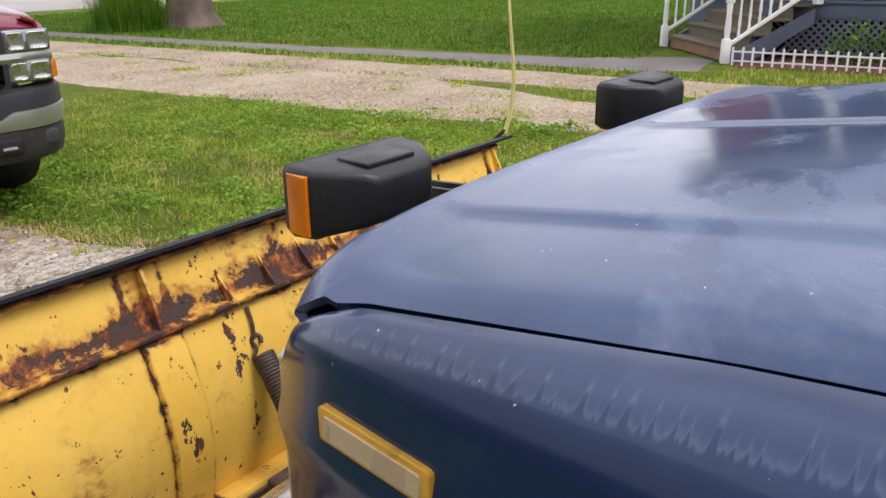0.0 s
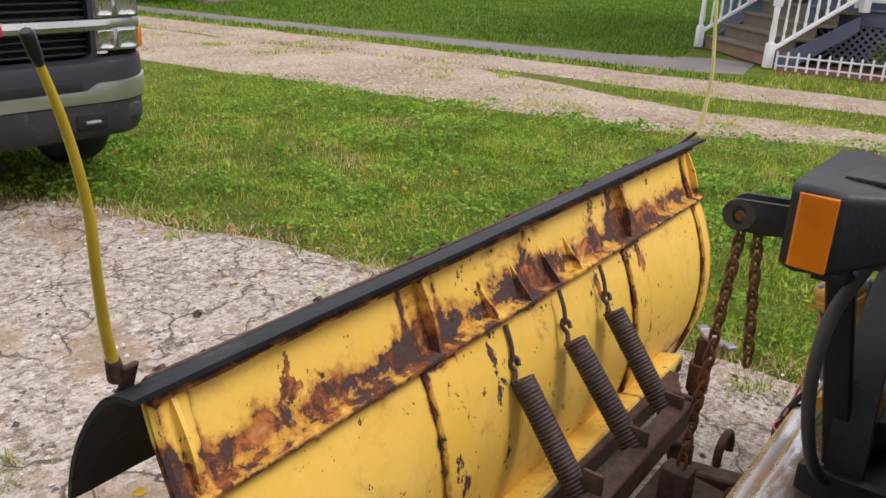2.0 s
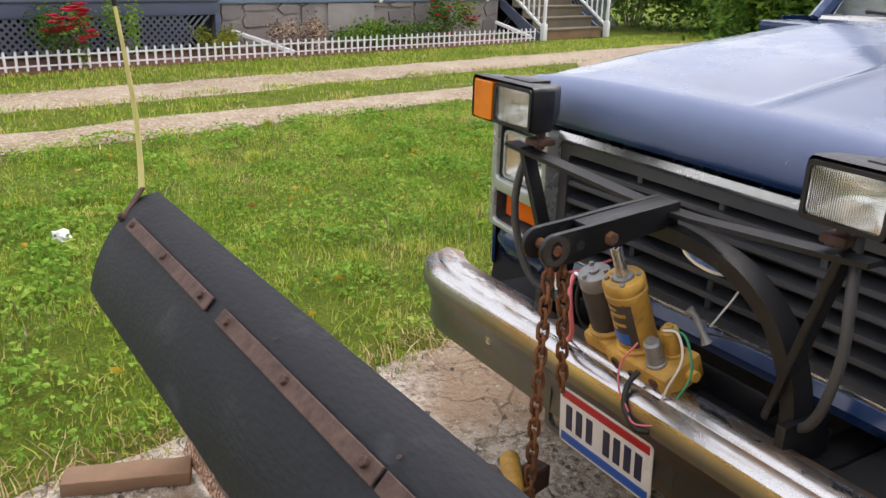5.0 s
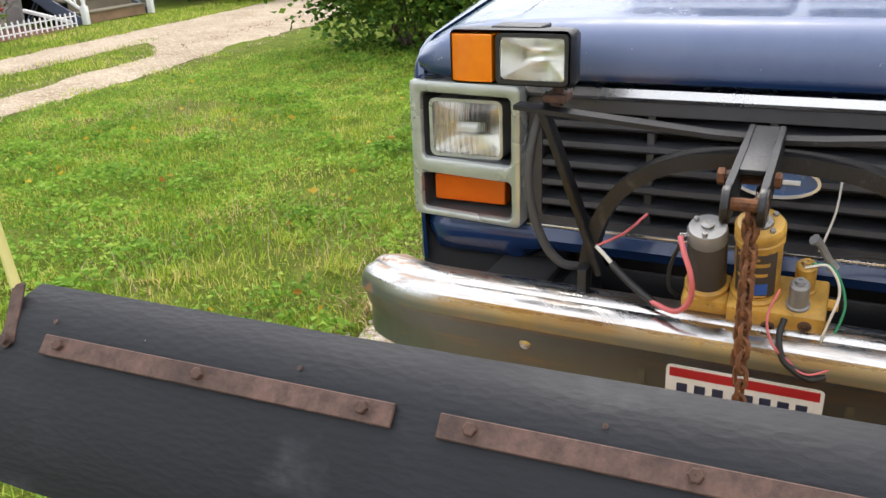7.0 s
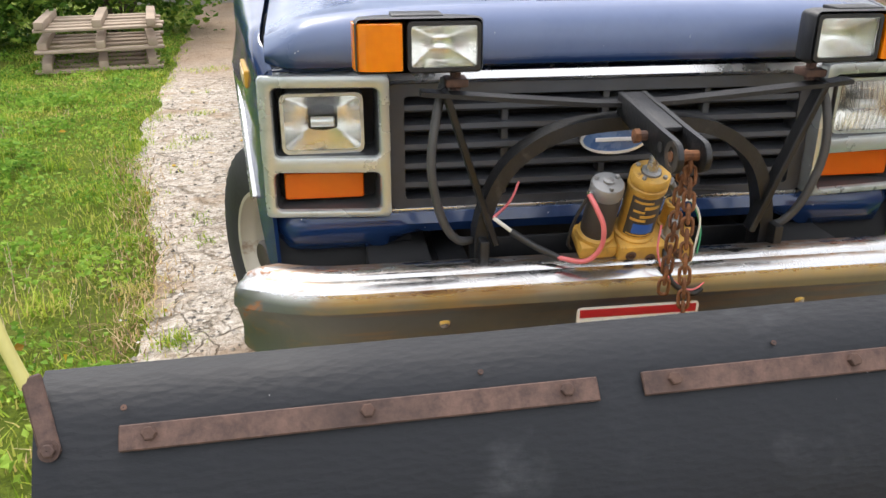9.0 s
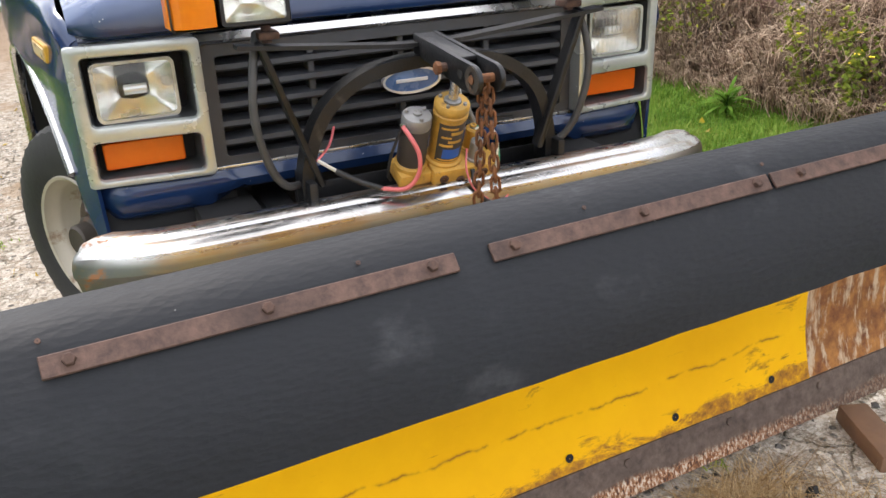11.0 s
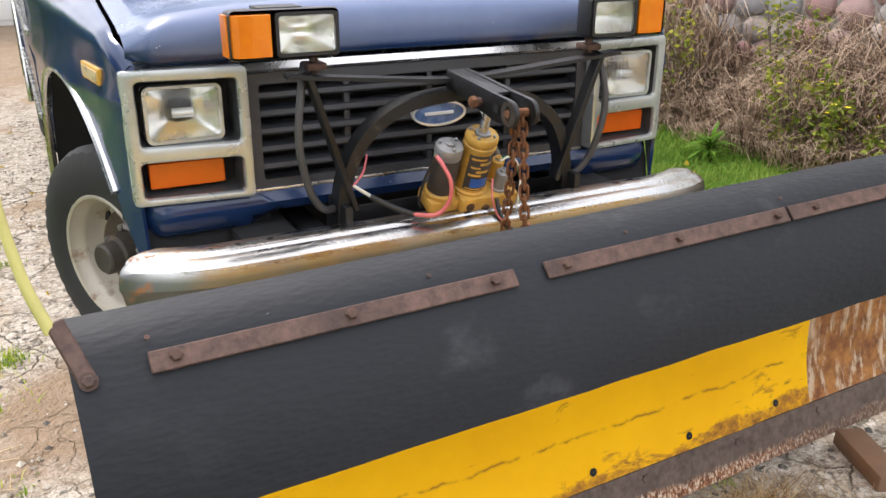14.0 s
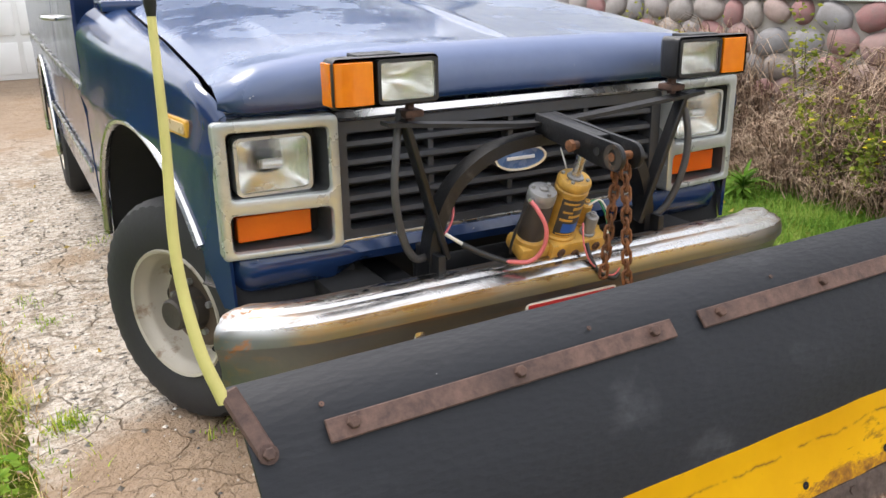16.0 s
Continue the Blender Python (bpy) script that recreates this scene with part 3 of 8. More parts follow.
ROD_Y = plain("yellow_fibreglass_rod", (0.56, 0.4, 0.03), 0.4, vary=0.25, scale=30, grain=0.1)
ROD_PALE = plain("sun_bleached_yellow_rod", (0.62, 0.56, 0.2), 0.5, vary=0.15, scale=30)
PLATE_W = plain("plate_white", (0.72, 0.73, 0.74), 0.35, vary=0.08, scale=30, grain=0.0)
PLATE_B = plain("plate_blue", (0.03, 0.11, 0.45), 0.4, vary=0.1, scale=30, grain=0.0)
PLATE_R = plain("plate_red", (0.4, 0.02, 0.025), 0.4, vary=0.1, scale=30, grain=0.0)
PLATE_D = plain("plate_digits", (0.03, 0.035, 0.07), 0.4, vary=0.1, scale=30, grain=0.0)
BADGE = plain("badge_blue", (0.06, 0.13, 0.29), 0.3, vary=0.2, scale=40, coat=0.25)
CABLE_RED = plain("pink_red_cable", (0.66, 0.16, 0.17), 0.5, vary=0.2)
LOOM = plain("grey_corrugated_loom", (0.05, 0.05, 0.052), 0.5, vary=0.3, scale=40, grain=0.4)
CABLE_K = plain("black_cable", (0.015, 0.015, 0.016), 0.55, vary=0.3)
CABLE_W = plain("pale_wire", (0.6, 0.58, 0.52), 0.5, vary=0.2)
CABLE_G = plain("green_wire", (0.03, 0.25, 0.12), 0.5, vary=0.2)
CONCRETE = concrete_old()
GRAVEL = gravel()
TURF = lawn_soil()
ASPHALT = plain("grey_asphalt_walk", (0.17, 0.155, 0.145), 0.92, vary=0.3, scale=6, grain=0.6)
ROAD = plain("pale_street_asphalt", (0.34, 0.32, 0.3), 0.92, vary=0.15, scale=2, grain=0.4)
BLADE = leafy("grass_blades", ((0.1, (0.06, 0.14, 0.014)), (0.38, (0.24, 0.38, 0.034)), (0.58, (0.46, 0.53, 0.075)), (0.76, (0.7, 0.56, 0.23))))
SIDE = leafy("longer_green_blades", ((0.15, (0.06, 0.15, 0.018)), (0.5, (0.16, 0.29, 0.036)), (0.8, (0.34, 0.42, 0.1))))
MOWN = leafy("mown_lawn_blades", ((0.2, (0.05, 0.13, 0.012)), (0.5, (0.1, 0.22, 0.02)), (0.8, (0.2, 0.3, 0.035))))
CLOVER = leafy("clover_leaves", ((0.15, (0.085, 0.19, 0.022)), (0.5, (0.22, 0.39, 0.05)), (0.8, (0.4, 0.53, 0.09))))
DRY = leafy("dry_stems", ((0.12, (0.1, 0.06, 0.042)), (0.45, (0.36, 0.25, 0.175)), (0.85, (0.7, 0.55, 0.41))), 0.8, 0.3, 0.72)
STRAW = leafy("matted_straw", ((0.1, (0.2, 0.125, 0.06)), (0.45, (0.46, 0.32, 0.17)), (0.9, (0.8, 0.64, 0.4))), 0.85, 0.35, 0.8)
PEBBLE = leafy("mixed_grit", ((0.1, (0.1, 0.095, 0.09)), (0.4, (0.3, 0.26, 0.21)), (0.7, (0.58, 0.53, 0.47)), (0.9, (0.74, 0.71, 0.66))), 0.9, 0.0, 0.9)
FALLEN = leafy("fallen_yellow_leaves", ((0.2, (0.3, 0.15, 0.03)), (0.5, (0.6, 0.42, 0.04)), (0.8, (0.5, 0.4, 0.16))), 0.6)
SHRUB = leafy("shrub_leaves", ((0.15, (0.03, 0.075, 0.015)), (0.5, (0.1, 0.21, 0.03)), (0.8, (0.3, 0.4, 0.06))), 0.45)
SHRUB_Y = leafy("yellow_green_leaves", ((0.15, (0.1, 0.14, 0.02)), (0.5, (0.27, 0.31, 0.045)), (0.8, (0.5, 0.46, 0.06))), 0.5)
FLOWER_Y = plain("yellow_petals", (0.75, 0.58, 0.02), 0.6, vary=0.15)
FLOWER_R = plain("red_petals", (0.6, 0.015, 0.05), 0.5, vary=0.2)
BARK = plain("grey_brown_bark", (0.16, 0.12, 0.095), 0.9, vary=0.45, scale=8, grain=0.9)
WOOD = plain("weathered_timber", (0.24, 0.145, 0.085), 0.8, vary=0.3, scale=10, grain=0.5)
WOOD_B = plain("wet_brown_timber", (0.2, 0.112, 0.066), 0.75, vary=0.4, scale=12, grain=0.5)
PALLET = plain("grey_pallet_timber", (0.36, 0.28, 0.21), 0.85, vary=0.25, scale=8, grain=0.5)
TREAD = plain("mossy_brown_tread", (0.15, 0.125, 0.085), 0.8, vary=0.3, scale=6, grain=0.4)
WHITE = plain("white_house_paint", (0.76, 0.76, 0.75), 0.5, vary=0.07, scale=5, grain=0.1)
FENCE_W = plain("white_plastic", (0.78, 0.77, 0.77), 0.45, vary=0.06, scale=8, grain=0.05)
SIDING = siding_mat("blue_grey_siding", (0.13, 0.175, 0.24))
SKIRT = plain("slate_blue_porch_paint", (0.085, 0.1, 0.15), 0.55, vary=0.15, scale=4, grain=0.15)
LATTICE = plain("grey_lattice_paint", (0.125, 0.14, 0.18), 0.6, vary=0.15, scale=10, grain=0.2)
MULCH = plain("red_brown_mulch", (0.14, 0.055, 0.035), 0.95, vary=0.4, scale=16, grain=1.0)
MORTAR = plain("pale_mortar", (0.33, 0.305, 0.275), 0.95, vary=0.2, scale=8, grain=0.5)
STONES = stone_mat("fieldstone", ((0.0, (0.3, 0.28, 0.27)), (0.3, (0.36, 0.31, 0.28)), (0.55, (0.25, 0.25, 0.26)), (0.75, (0.42, 0.36, 0.31)), (0.88, (0.36, 0.15, 0.14)), (1.0, (0.3, 0.1, 0.1))))
STONES_H = stone_mat("foundation_stone", ((0.0, (0.2, 0.17, 0.155)), (0.4, (0.3, 0.25, 0.215)), (0.7, (0.16, 0.15, 0.15)), (1.0, (0.36, 0.31, 0.26))))
BURGUNDY = plain("burgundy_car_paint", (0.2, 0.012, 0.03), 0.2, 0.2, 0.15, 3, 0.02, coat=0.7)
DUSTY = plain("dusty_dark_fascia", (0.03, 0.03, 0.03), 0.75, vary=0.45, scale=9, dirt=(0.085, 0.08, 0.072))
LAMP_BODY = plain("silvered_lamp_body", (0.42, 0.44, 0.46), 0.2, 0.85, 0.35, 22, 0.1)
GUN = plain("pewter_bumper_plastic", (0.016, 0.017, 0.023), 0.6, vary=0.2, scale=5)
SATIN = plain("brushed_bright_bumper", (0.4, 0.42, 0.39), 0.32, 0.85, 0.15, 5, 0.05)
EMBLEM = plain("red_emblem", (0.42, 0.03, 0.05), 0.35, vary=0.1)
DOOR_RED = plain("red_door_paint", (0.4, 0.07, 0.045), 0.45, vary=0.15)


# ---- building helpers ----
def finish(name, bm, mat, parent=None, label="", smooth=35, m=None):
    me = bpy.data.meshes.new(name)
    bmesh.ops.recalc_face_normals(bm, faces=bm.faces[:])
    bm.to_mesh(me)
    bm.free()
    me.materials.append(mat)
    if smooth:
        me.polygons.foreach_set("use_smooth", [True] * len(me.polygons))
        me.set_sharp_from_angle(angle=radians(smooth))
    ob = new(name, me)
    if parent:
        ob.parent = parent
    if m is not None:
        ob.matrix_basis = m
    if label:
        tagged(ob, label)
    return ob


def part(name, bm, mat, parent, label="", smooth=35, m=None):
    return finish(name, bm, mat, parent, label, smooth, m)


def holder(name, label, category, m=None, group="", kind=""):
    e = new(name)
    e.empty_display_size = 0.1
    if m is not None:
        e.matrix_basis = m
    return tagged(e, label, category, group, kind)


def box(bm, x0, x1, y0, y1, z0, z1, bevel=0.0, segments=2, m=None):
    r = bmesh.ops.create_cube(bm, size=1, matrix=Matrix.LocRotScale(((x0 + x1) / 2, (y0 + y1) / 2, (z0 + z1) / 2), None, (abs(x1 - x0), abs(y1 - y0), abs(z1 - z0))))
    vs = r["verts"]
    if m is not None:
        bmesh.ops.transform(bm, matrix=m, verts=vs)
    if bevel:
        es = list({e for v in vs for e in v.link_edges})
        bmesh.ops.bevel(bm, geom=es, offset=bevel, segments=segments, profile=0.5, affect="EDGES")
    return bm


def boxes(*args, **kw):
    return box(bmesh.new(), *args, **kw)


def frame_of(d):
    d = Vector(d).normalized()
    a = Vector((0, 0, 1)) if abs(d.z) < 0.9 else Vector((1, 0, 0))
    u = d.cross(a).normalized()
    return u, d.cross(u).normalized()


def tube(bm, pts, r, n=8, closed=False, caps=True):
    """A round bar through the points; r is one radius or one for each point."""
    pts = [Vector(p) for p in pts]
    k = len(pts)
    rs = r if isinstance(r, (list, tuple)) else [r] * k
    rings = []
    u = None
    for i, p in enumerate(pts):
        a = pts[(i - 1) % k] if closed or i > 0 else p
        b = pts[(i + 1) % k] if closed or i < k - 1 else p
        d = (b - a).normalized()
        if u is None:
            u, w = frame_of(d)
        else:
            u = (u - d * u.dot(d)).normalized()
            w = d.cross(u).normalized()
        rings.append([bm.verts.new(p + (u * math.cos(2 * math.pi * j / n) + w * math.sin(2 * math.pi * j / n)) * rs[i]) for j in range(n)])
    for i in range(k if closed else k - 1):
        a, b = rings[i], rings[(i + 1) % k]
        for j in range(n):
            bm.faces.new((a[j], a[(j + 1) % n], b[(j + 1) % n], b[j]))
    if caps and not closed:
        bm.faces.new(rings[0][::-1])
        bm.faces.new(rings[-1])
    return bm


def tubes(*args, **kw):
    return tube(bmesh.new(), *args, **kw)


def bar(bm, a, b, w, h, bevel=0.003, up=(0, 0, 1)):
    """A square bar from a to b, w wide and h along up."""
    a, b = Vector(a), Vector(b)
    d = b - a
    x = d.normalized()
    y = Vector(up).cross(x).normalized()
    z = x.cross(y)
    m = Matrix.Translation((a + b) / 2) @ Matrix((x, y, z)).transposed().to_4x4()
    return box(bm, -d.length / 2, d.length / 2, -w / 2, w / 2, -h / 2, h / 2, bevel, 1, m)


def bars(*args, **kw):
    return bar(bmesh.new(), *args, **kw)


def smooth_line(pts, per=8):
    """Catmull-Rom through the points."""
    p = [Vector(q) for q in pts]
    p = [2 * p[0] - p[1], *p, 2 * p[-1] - p[-2]]
    out = []
    for i in range(1, len(p) - 2):
        for s in range(per):
            t = s / per
            a, b, c, d = p[i - 1 : i + 3]
            out.append(0.5 * (2 * b + (c - a) * t + (2 * a - 5 * b + 4 * c - d) * t * t + (3 * b - a - 3 * c + d) * t ** 3))
    out.append(p[-2])
    return out


def grid(bm, rows, close=False):
    """Quads over rows of points (all rows of one length)."""
    vs = [[bm.verts.new(p) for p in row] for row in rows]
    for a, b in zip(vs, vs[1:]):
        k = len(a)
        for j in range(k if close else k - 1):
            bm.faces.new((a[j], a[(j + 1) % k], b[(j + 1) % k], b[j]))
    return vs


def solid(bm, thick):
    """Give an open sheet a thickness, behind its faces."""
    bmesh.ops.recalc_face_normals(bm, faces=bm.faces[:])
    bmesh.ops.solidify(bm, geom=bm.faces[:], thickness=thick)
    return bm


def prism(bm, outline, axis, a, b, bevel=0.0):
    """A flat outline pushed from a to b along an axis; the outline holds the other two coordinates in order."""
    def at(p, v):
        return {"x": (v, p[0], p[1]), "y": (p[0], v, p[1]), "z": (p[0], p[1], v)}[axis]
    lo, hi = [bm.verts.new(at(p, a)) for p in outline], [bm.verts.new(at(p, b)) for p in outline]
    k = len(outline)
    bm.faces.new(lo[::-1])
    bm.faces.new(hi)
    for i in range(k):
        bm.faces.new((lo[i], lo[(i + 1) % k], hi[(i + 1) % k], hi[i]))
    if bevel:
        bmesh.ops.bevel(bm, geom=list({e for v in lo + hi for e in v.link_edges}), offset=bevel, segments=2, profile=0.5, affect="EDGES")
    return bm


def rounded(x0, x1, y0, y1, r, k=4):
    """The outline of a rectangle with round corners."""
    out = []
    for cx, cy, a in ((x1 - r, y1 - r, 0), (x0 + r, y1 - r, 90), (x0 + r, y0 + r, 180), (x1 - r, y0 + r, 270)):
        for i in range(k + 1):
            t = radians(a + 90 * i / k)
            out.append((cx + r * math.cos(t), cy + r * math.sin(t)))
    return out


def ring_prism(bm, outer, inner, axis, a, b):
    """A frame between two outlines of as many points each."""
    def at(p, v):
        return {"x": (v, p[0], p[1]), "y": (p[0], v, p[1]), "z": (p[0], p[1], v)}[axis]
    k = len(outer)
    rows = [[bm.verts.new(at(p, v)) for p in o] for o, v in ((outer, a), (outer, b), (inner, b), (inner, a))]
    for r in range(4):
        p, q = rows[r], rows[(r + 1) % 4]
        for i in range(k):
            bm.faces.new((p[i], p[(i + 1) % k], q[(i + 1) % k], q[i]))
    return bm


def lathe(bm, profile, axis_m, n=24):
    """Turn a profile of (radius, height) round the z axis of axis_m."""
    rows = []
    for i in range(n):
        a = 2 * math.pi * i / n
        rows.append([axis_m @ Vector((r * math.cos(a), r * math.sin(a), h)) for r, h in profile])
    rows.append(rows[0])
    grid(bm, rows)
    bmesh.ops.remove_doubles(bm, verts=bm.verts[:], dist=1e-5)
    return bm


def raw(name, verts, faces, mat, label="", category="", kind="", parent=None):
    me = bpy.data.meshes.new(name)
    me.from_pydata(verts, [], faces)
    me.materials.append(mat)
    ob = new(name, me)
    if parent:
        ob.parent = parent
    return tagged(ob, label, category, kind=kind)


def piece(name, me, m, parent):
    ob = new(name, me)
    ob.parent = parent
    ob.matrix_basis = m
    return ob



# ---- ground ----
HOUSE = pose(-9.57, -3.3, 0, 0, 0, 11)
PAD_Y = (-9.0, -6.0, -5.2, -4.6, -4.3, -3.4, -3.0, -2.0, -1.45, -0.6, 0.0, 1.2, 3.0, 6.0, 10.0, 13.0)
PAD_L = (0.9, 0.7, 0.3, -0.2, -0.45, -0.75, -0.9, -1.0, -1.1, -1.22, -1.4, -1.42, -1.85, -2.1, -2.4, -2.6)
PAD_RY = (-9.0, -3.0, -2.0, -1.0, -0.7, 0.0, 1.5, 13.0)
PAD_R = (3.4, 2.1, 1.75, 1.52, 1.44, 1.4, 1.4, 1.5)
RUTS = ((1.5, 2.48), (3.52, 4.28))


def wob(v, s, k):
    return noise.noise(Vector((v * s, k * 7.3, 0))) * 0.5 + noise.noise(Vector((v * s * 3.7, k * 3.1, 5))) * 0.25


def strip(name, mat, lefts, rights, thick, label, m=None, z=0.0, cells=10, kind="structure"):
    """A slab between two lines of points, as many on each side."""
    bm = bmesh.new()
    rows = []
    for (xa, ya), (xb, yb) in zip(lefts, rights):
        row = []
        for i in range(cells + 1):
            t = i / cells
            p = Vector((xa + (xb - xa) * t, ya + (yb - ya) * t, 0))
            edge = 0.0 if 0 < i < cells else -0.012
            p.z = z + edge + 0.006 * noise.noise(p * 1.7)
            row.append(p)
        rows.append(row)
    grid(bm, rows)
    for f in bm.faces:
        if f.normal.z < 0:
            f.normal_flip()
    solid(bm, thick)
    drop = max(v.co.z for v in bm.verts) - z - 0.006
    bmesh.ops.translate(bm, verts=bm.verts[:], vec=(0, 0, -max(0.0, drop)))
    ob = finish(name, bm, mat, smooth=60, m=m)
    return tagged(ob, label, name.replace("_", " "), kind=kind)


def build_ground():
    bm = bmesh.new()
    xs = [-400, -150, -60, -30, -20, *[-14 + 0.5 * i for i in range(45)], 12, 20, 40, 90, 250, 400]
    ys = [-400, -150, -60, -35, -26, *[-18 + 0.5 * i for i in range(73)], 25, 40, 80, 200, 400]
    rows = []
    for y in ys:
        rows.append([Vector((x, y, -0.02 + (0.018 * noise.noise(Vector((x * 0.6, y * 0.6, 0))) if abs(x) < 15 and abs(y) < 19 else 0))) for x in xs])
    grid(bm, rows)
    tagged(finish("ground", bm, TURF, smooth=80), "short green lawn turf with dry patches and bare soil", "lawn", kind="structure")

    ys = [-9 + 0.1 * i for i in range(221)]
    left = [(np.interp(y, PAD_Y, PAD_L) + 0.16 * wob(y, 1.9, 1), y) for y in ys]
    right = [(np.interp(y, PAD_RY, PAD_R) + 0.14 * wob(y, 2.1, 2), y) for y in ys]
    strip("driveway", CONCRETE, left, right, 0.12, "cracked pale exposed-aggregate concrete driveway with sandy stains", cells=24)
    ss = [-40 + 0.25 * i for i in range(281)]
    for k, (a, b) in enumerate(RUTS):
        lo = [(a - (0.0 if k == 0 else max(0, min(1, (-s - 0.2) / 3)) * 0.9 + max(0, min(1, (s - 9) / 3)) * 2.0) + 0.3 * wob(s, 1.1, 3 + k), s) for s in ss]
        hi = [(b + (max(0, min(1, (-s + 1.2) / 2)) * 0.5 if k else 0.1) + 0.3 * wob(s, 1.1, 6 + k), s) for s in ss]
        strip("gravel_track", GRAVEL, lo, hi, 0.05, "pale gravel wheel track of the neighbouring drive", HOUSE, z=-0.004, cells=6)
    ss = [-16 + 0.25 * i for i in range(64)]
    lo = [(min(0.35, -0.1 + (-s) * 0.06) - 0.65 * max(0, 1 - abs(s + 0.7) / 1.6) + 0.06 * wob(s, 1, 11), s) for s in ss]
    hi = [(1.0 + 0.08 * wob(s, 1, 12) - 0.02 * s * 0 - 0.35 * max(0, (s + 1.5) / 1.5), s) for s in ss]
    strip("walkway", ASPHALT, lo, hi, 0.05, "narrow grey asphalt footpath beside the drive", HOUSE, z=-0.005, cells=5)
    bed_s = [0.05 + 0.25 * i for i in range(49)]
    strip("flower_bed", MULCH, [(-1.25, s) for s in bed_s], [(0.1 + 0.08 * wob(s, 2, 14), s) for s in bed_s], 0.06, "red-brown mulch bed below the porch", HOUSE, z=0.0, cells=6)
    xs = [-80 + 2 * i for i in range(70)]
    strip("road", ROAD, [(x, -29.5 - 0.05 * x) for x in xs], [(x, -22 - 0.05 * x) for x in xs], 0.05, "pale grey street across the end of the drives", z=0.0, cells=3)


build_ground()

# ---- navy truck ----
TX = 0.0          # its middle line
HALF = 1.012      # half its width


def wheel(parent, x, y, r, side, mat_rim, turn=0, width=0.235):
    """A tyre with tread blocks, a dished steel rim, hub and nuts; side: -1 or 1 for the way that it faces."""
    m = pose(x, y, r, 0, 90 * side, turn)
    w = width / 2
    bm = bmesh.new()
    prof = [(r * 0.54, -w * 0.86), (r * 0.66, -w), (r * 0.84, -w * 0.99), (r * 0.95, -w * 0.86), (r * 0.995, -w * 0.6), (r, 0), (r * 0.995, w * 0.6), (r * 0.95, w * 0.86), (r * 0.84, w * 0.99), (r * 0.66, w), (r * 0.54, w * 0.86)]
    rows = []
    for i in range(132):
        a = 2 * math.pi * i / 132
        row = []
        for k, (q, h) in enumerate(prof):
            lug = (0.985 if (i + k) % 3 == 0 else 1.0) if 3 <= k <= 7 else 1.0
            row.append(m @ Vector((q * lug * math.cos(a), q * lug * math.sin(a), h)))
        rows.append(row)
    rows.append(rows[0])
    grid(bm, rows)
    bmesh.ops.remove_doubles(bm, verts=bm.verts[:], dist=1e-5)
    tyre = part("tyre", bm, TYRE, parent)
    bm = bmesh.new()
    lathe(bm, [(r * 0.55, w * 0.8), (r * 0.58, w * 0.9), (r * 0.57, w * 0.96), (r * 0.545, w * 0.93), (r * 0.53, w * 0.72), (r * 0.5, w * 0.62), (r * 0.49, w * 0.5), (r * 0.47, w * 0.1), (r * 0.44, w * -0.02), (r * 0.4, w * 0.0), (r * 0.36, w * 0.16), (r * 0.3, w * 0.26), (r * 0.22, w * 0.24), (r * 0.12, w * 0.24), (0.001, w * 0.24)], m, 44)
    rim = part("rim", bm, mat_rim, tyre)
    bm = bmesh.new()
    lathe(bm, [(r * 0.2, w * 0.22), (r * 0.185, w * 0.6), (r * 0.15, w * 0.66), (r * 0.14, w * 0.98), (r * 0.12, w * 1.04), (r * 0.06, w * 1.0), (0.001, w * 1.0)], m, 20)
    part("hub_cap", bm, HUB, rim, "dark weathered hub")
    # brown centre disc, coloured darker for the shade deep in the dish
    bm = bmesh.new()
    lathe(bm, [(r * 0.19, w * 0.26), (r * 0.3, w * 0.29), (r * 0.345, w * 0.24), (r * 0.36, w * 0.18), (r * 0.378, w * 0.12)], m, 40)
    part("wheel_centre", bm, RIM_CENTRE, rim, "brown wheel centre with the dish's shade in its colour")
    for i in range(10):
        a = 2 * math.pi * (i + 0.5) / 10
        hole = m @ Matrix.Rotation(a, 4, "Z") @ Matrix.Translation((r * 0.425, 0, w * 0.0))
        bm = bmesh.new()
        lathe(bm, [(0.001, 0.004), (0.013, 0.004), (0.015, 0.0)], hole @ Matrix.Diagonal((0.8, 1.6, 1, 1)), 12)
        part("rim_slot", bm, DARK, rim)
    for i in range(5):
        a = 2 * math.pi * i / 5
        part("wheel_nut", tubes([m @ Vector((r * 0.24 * math.cos(a), r * 0.24 * math.sin(a), w * h)) for h in (0.22, 0.4)], 0.011, 6), GREY, rim)
    return tyre


def hood_z(x, y):
    """The height of the hood's top."""
    c = np.interp(y, (0.05, 0.5, 1.2), (1.197, 1.262, 1.335))
    e = np.interp(y, (0.05, 0.5, 1.2), (1.148, 1.212, 1.285))
    t = min(1, abs(x) / 0.86)
    fold = min(1.0, max(0.0, (y - 0.03) / 0.05))
    return c + (e - c) * t ** 4 - fold * (0.009 * min(1.0, max(0.0, (abs(x) - 0.6) / 0.025)) - 0.008 * math.exp(-((x - 0.02) / 0.018) ** 2))


def flank(y, s=0):
    """How far the side stands out from the middle line."""
    return (0.014 if s > 0 else 0.0) + float(np.interp(y, (-0.035, 0.0, 0.04, 0.1, 0.3, 0.6, 0.85, 1.2, 1.45), (0.852, 0.868, 0.88, 0.892, 0.92, 0.958, 0.982, 1.004, 1.012)))


def wing_gap(y):
    """The height of the hood's side edge above the wings."""
    return float(np.interp(y, (-0.04, 0.0, 0.08, 0.2, 0.5, 1.2), (1.09, 1.108, 1.138, 1.16, 1.2, 1.273)))


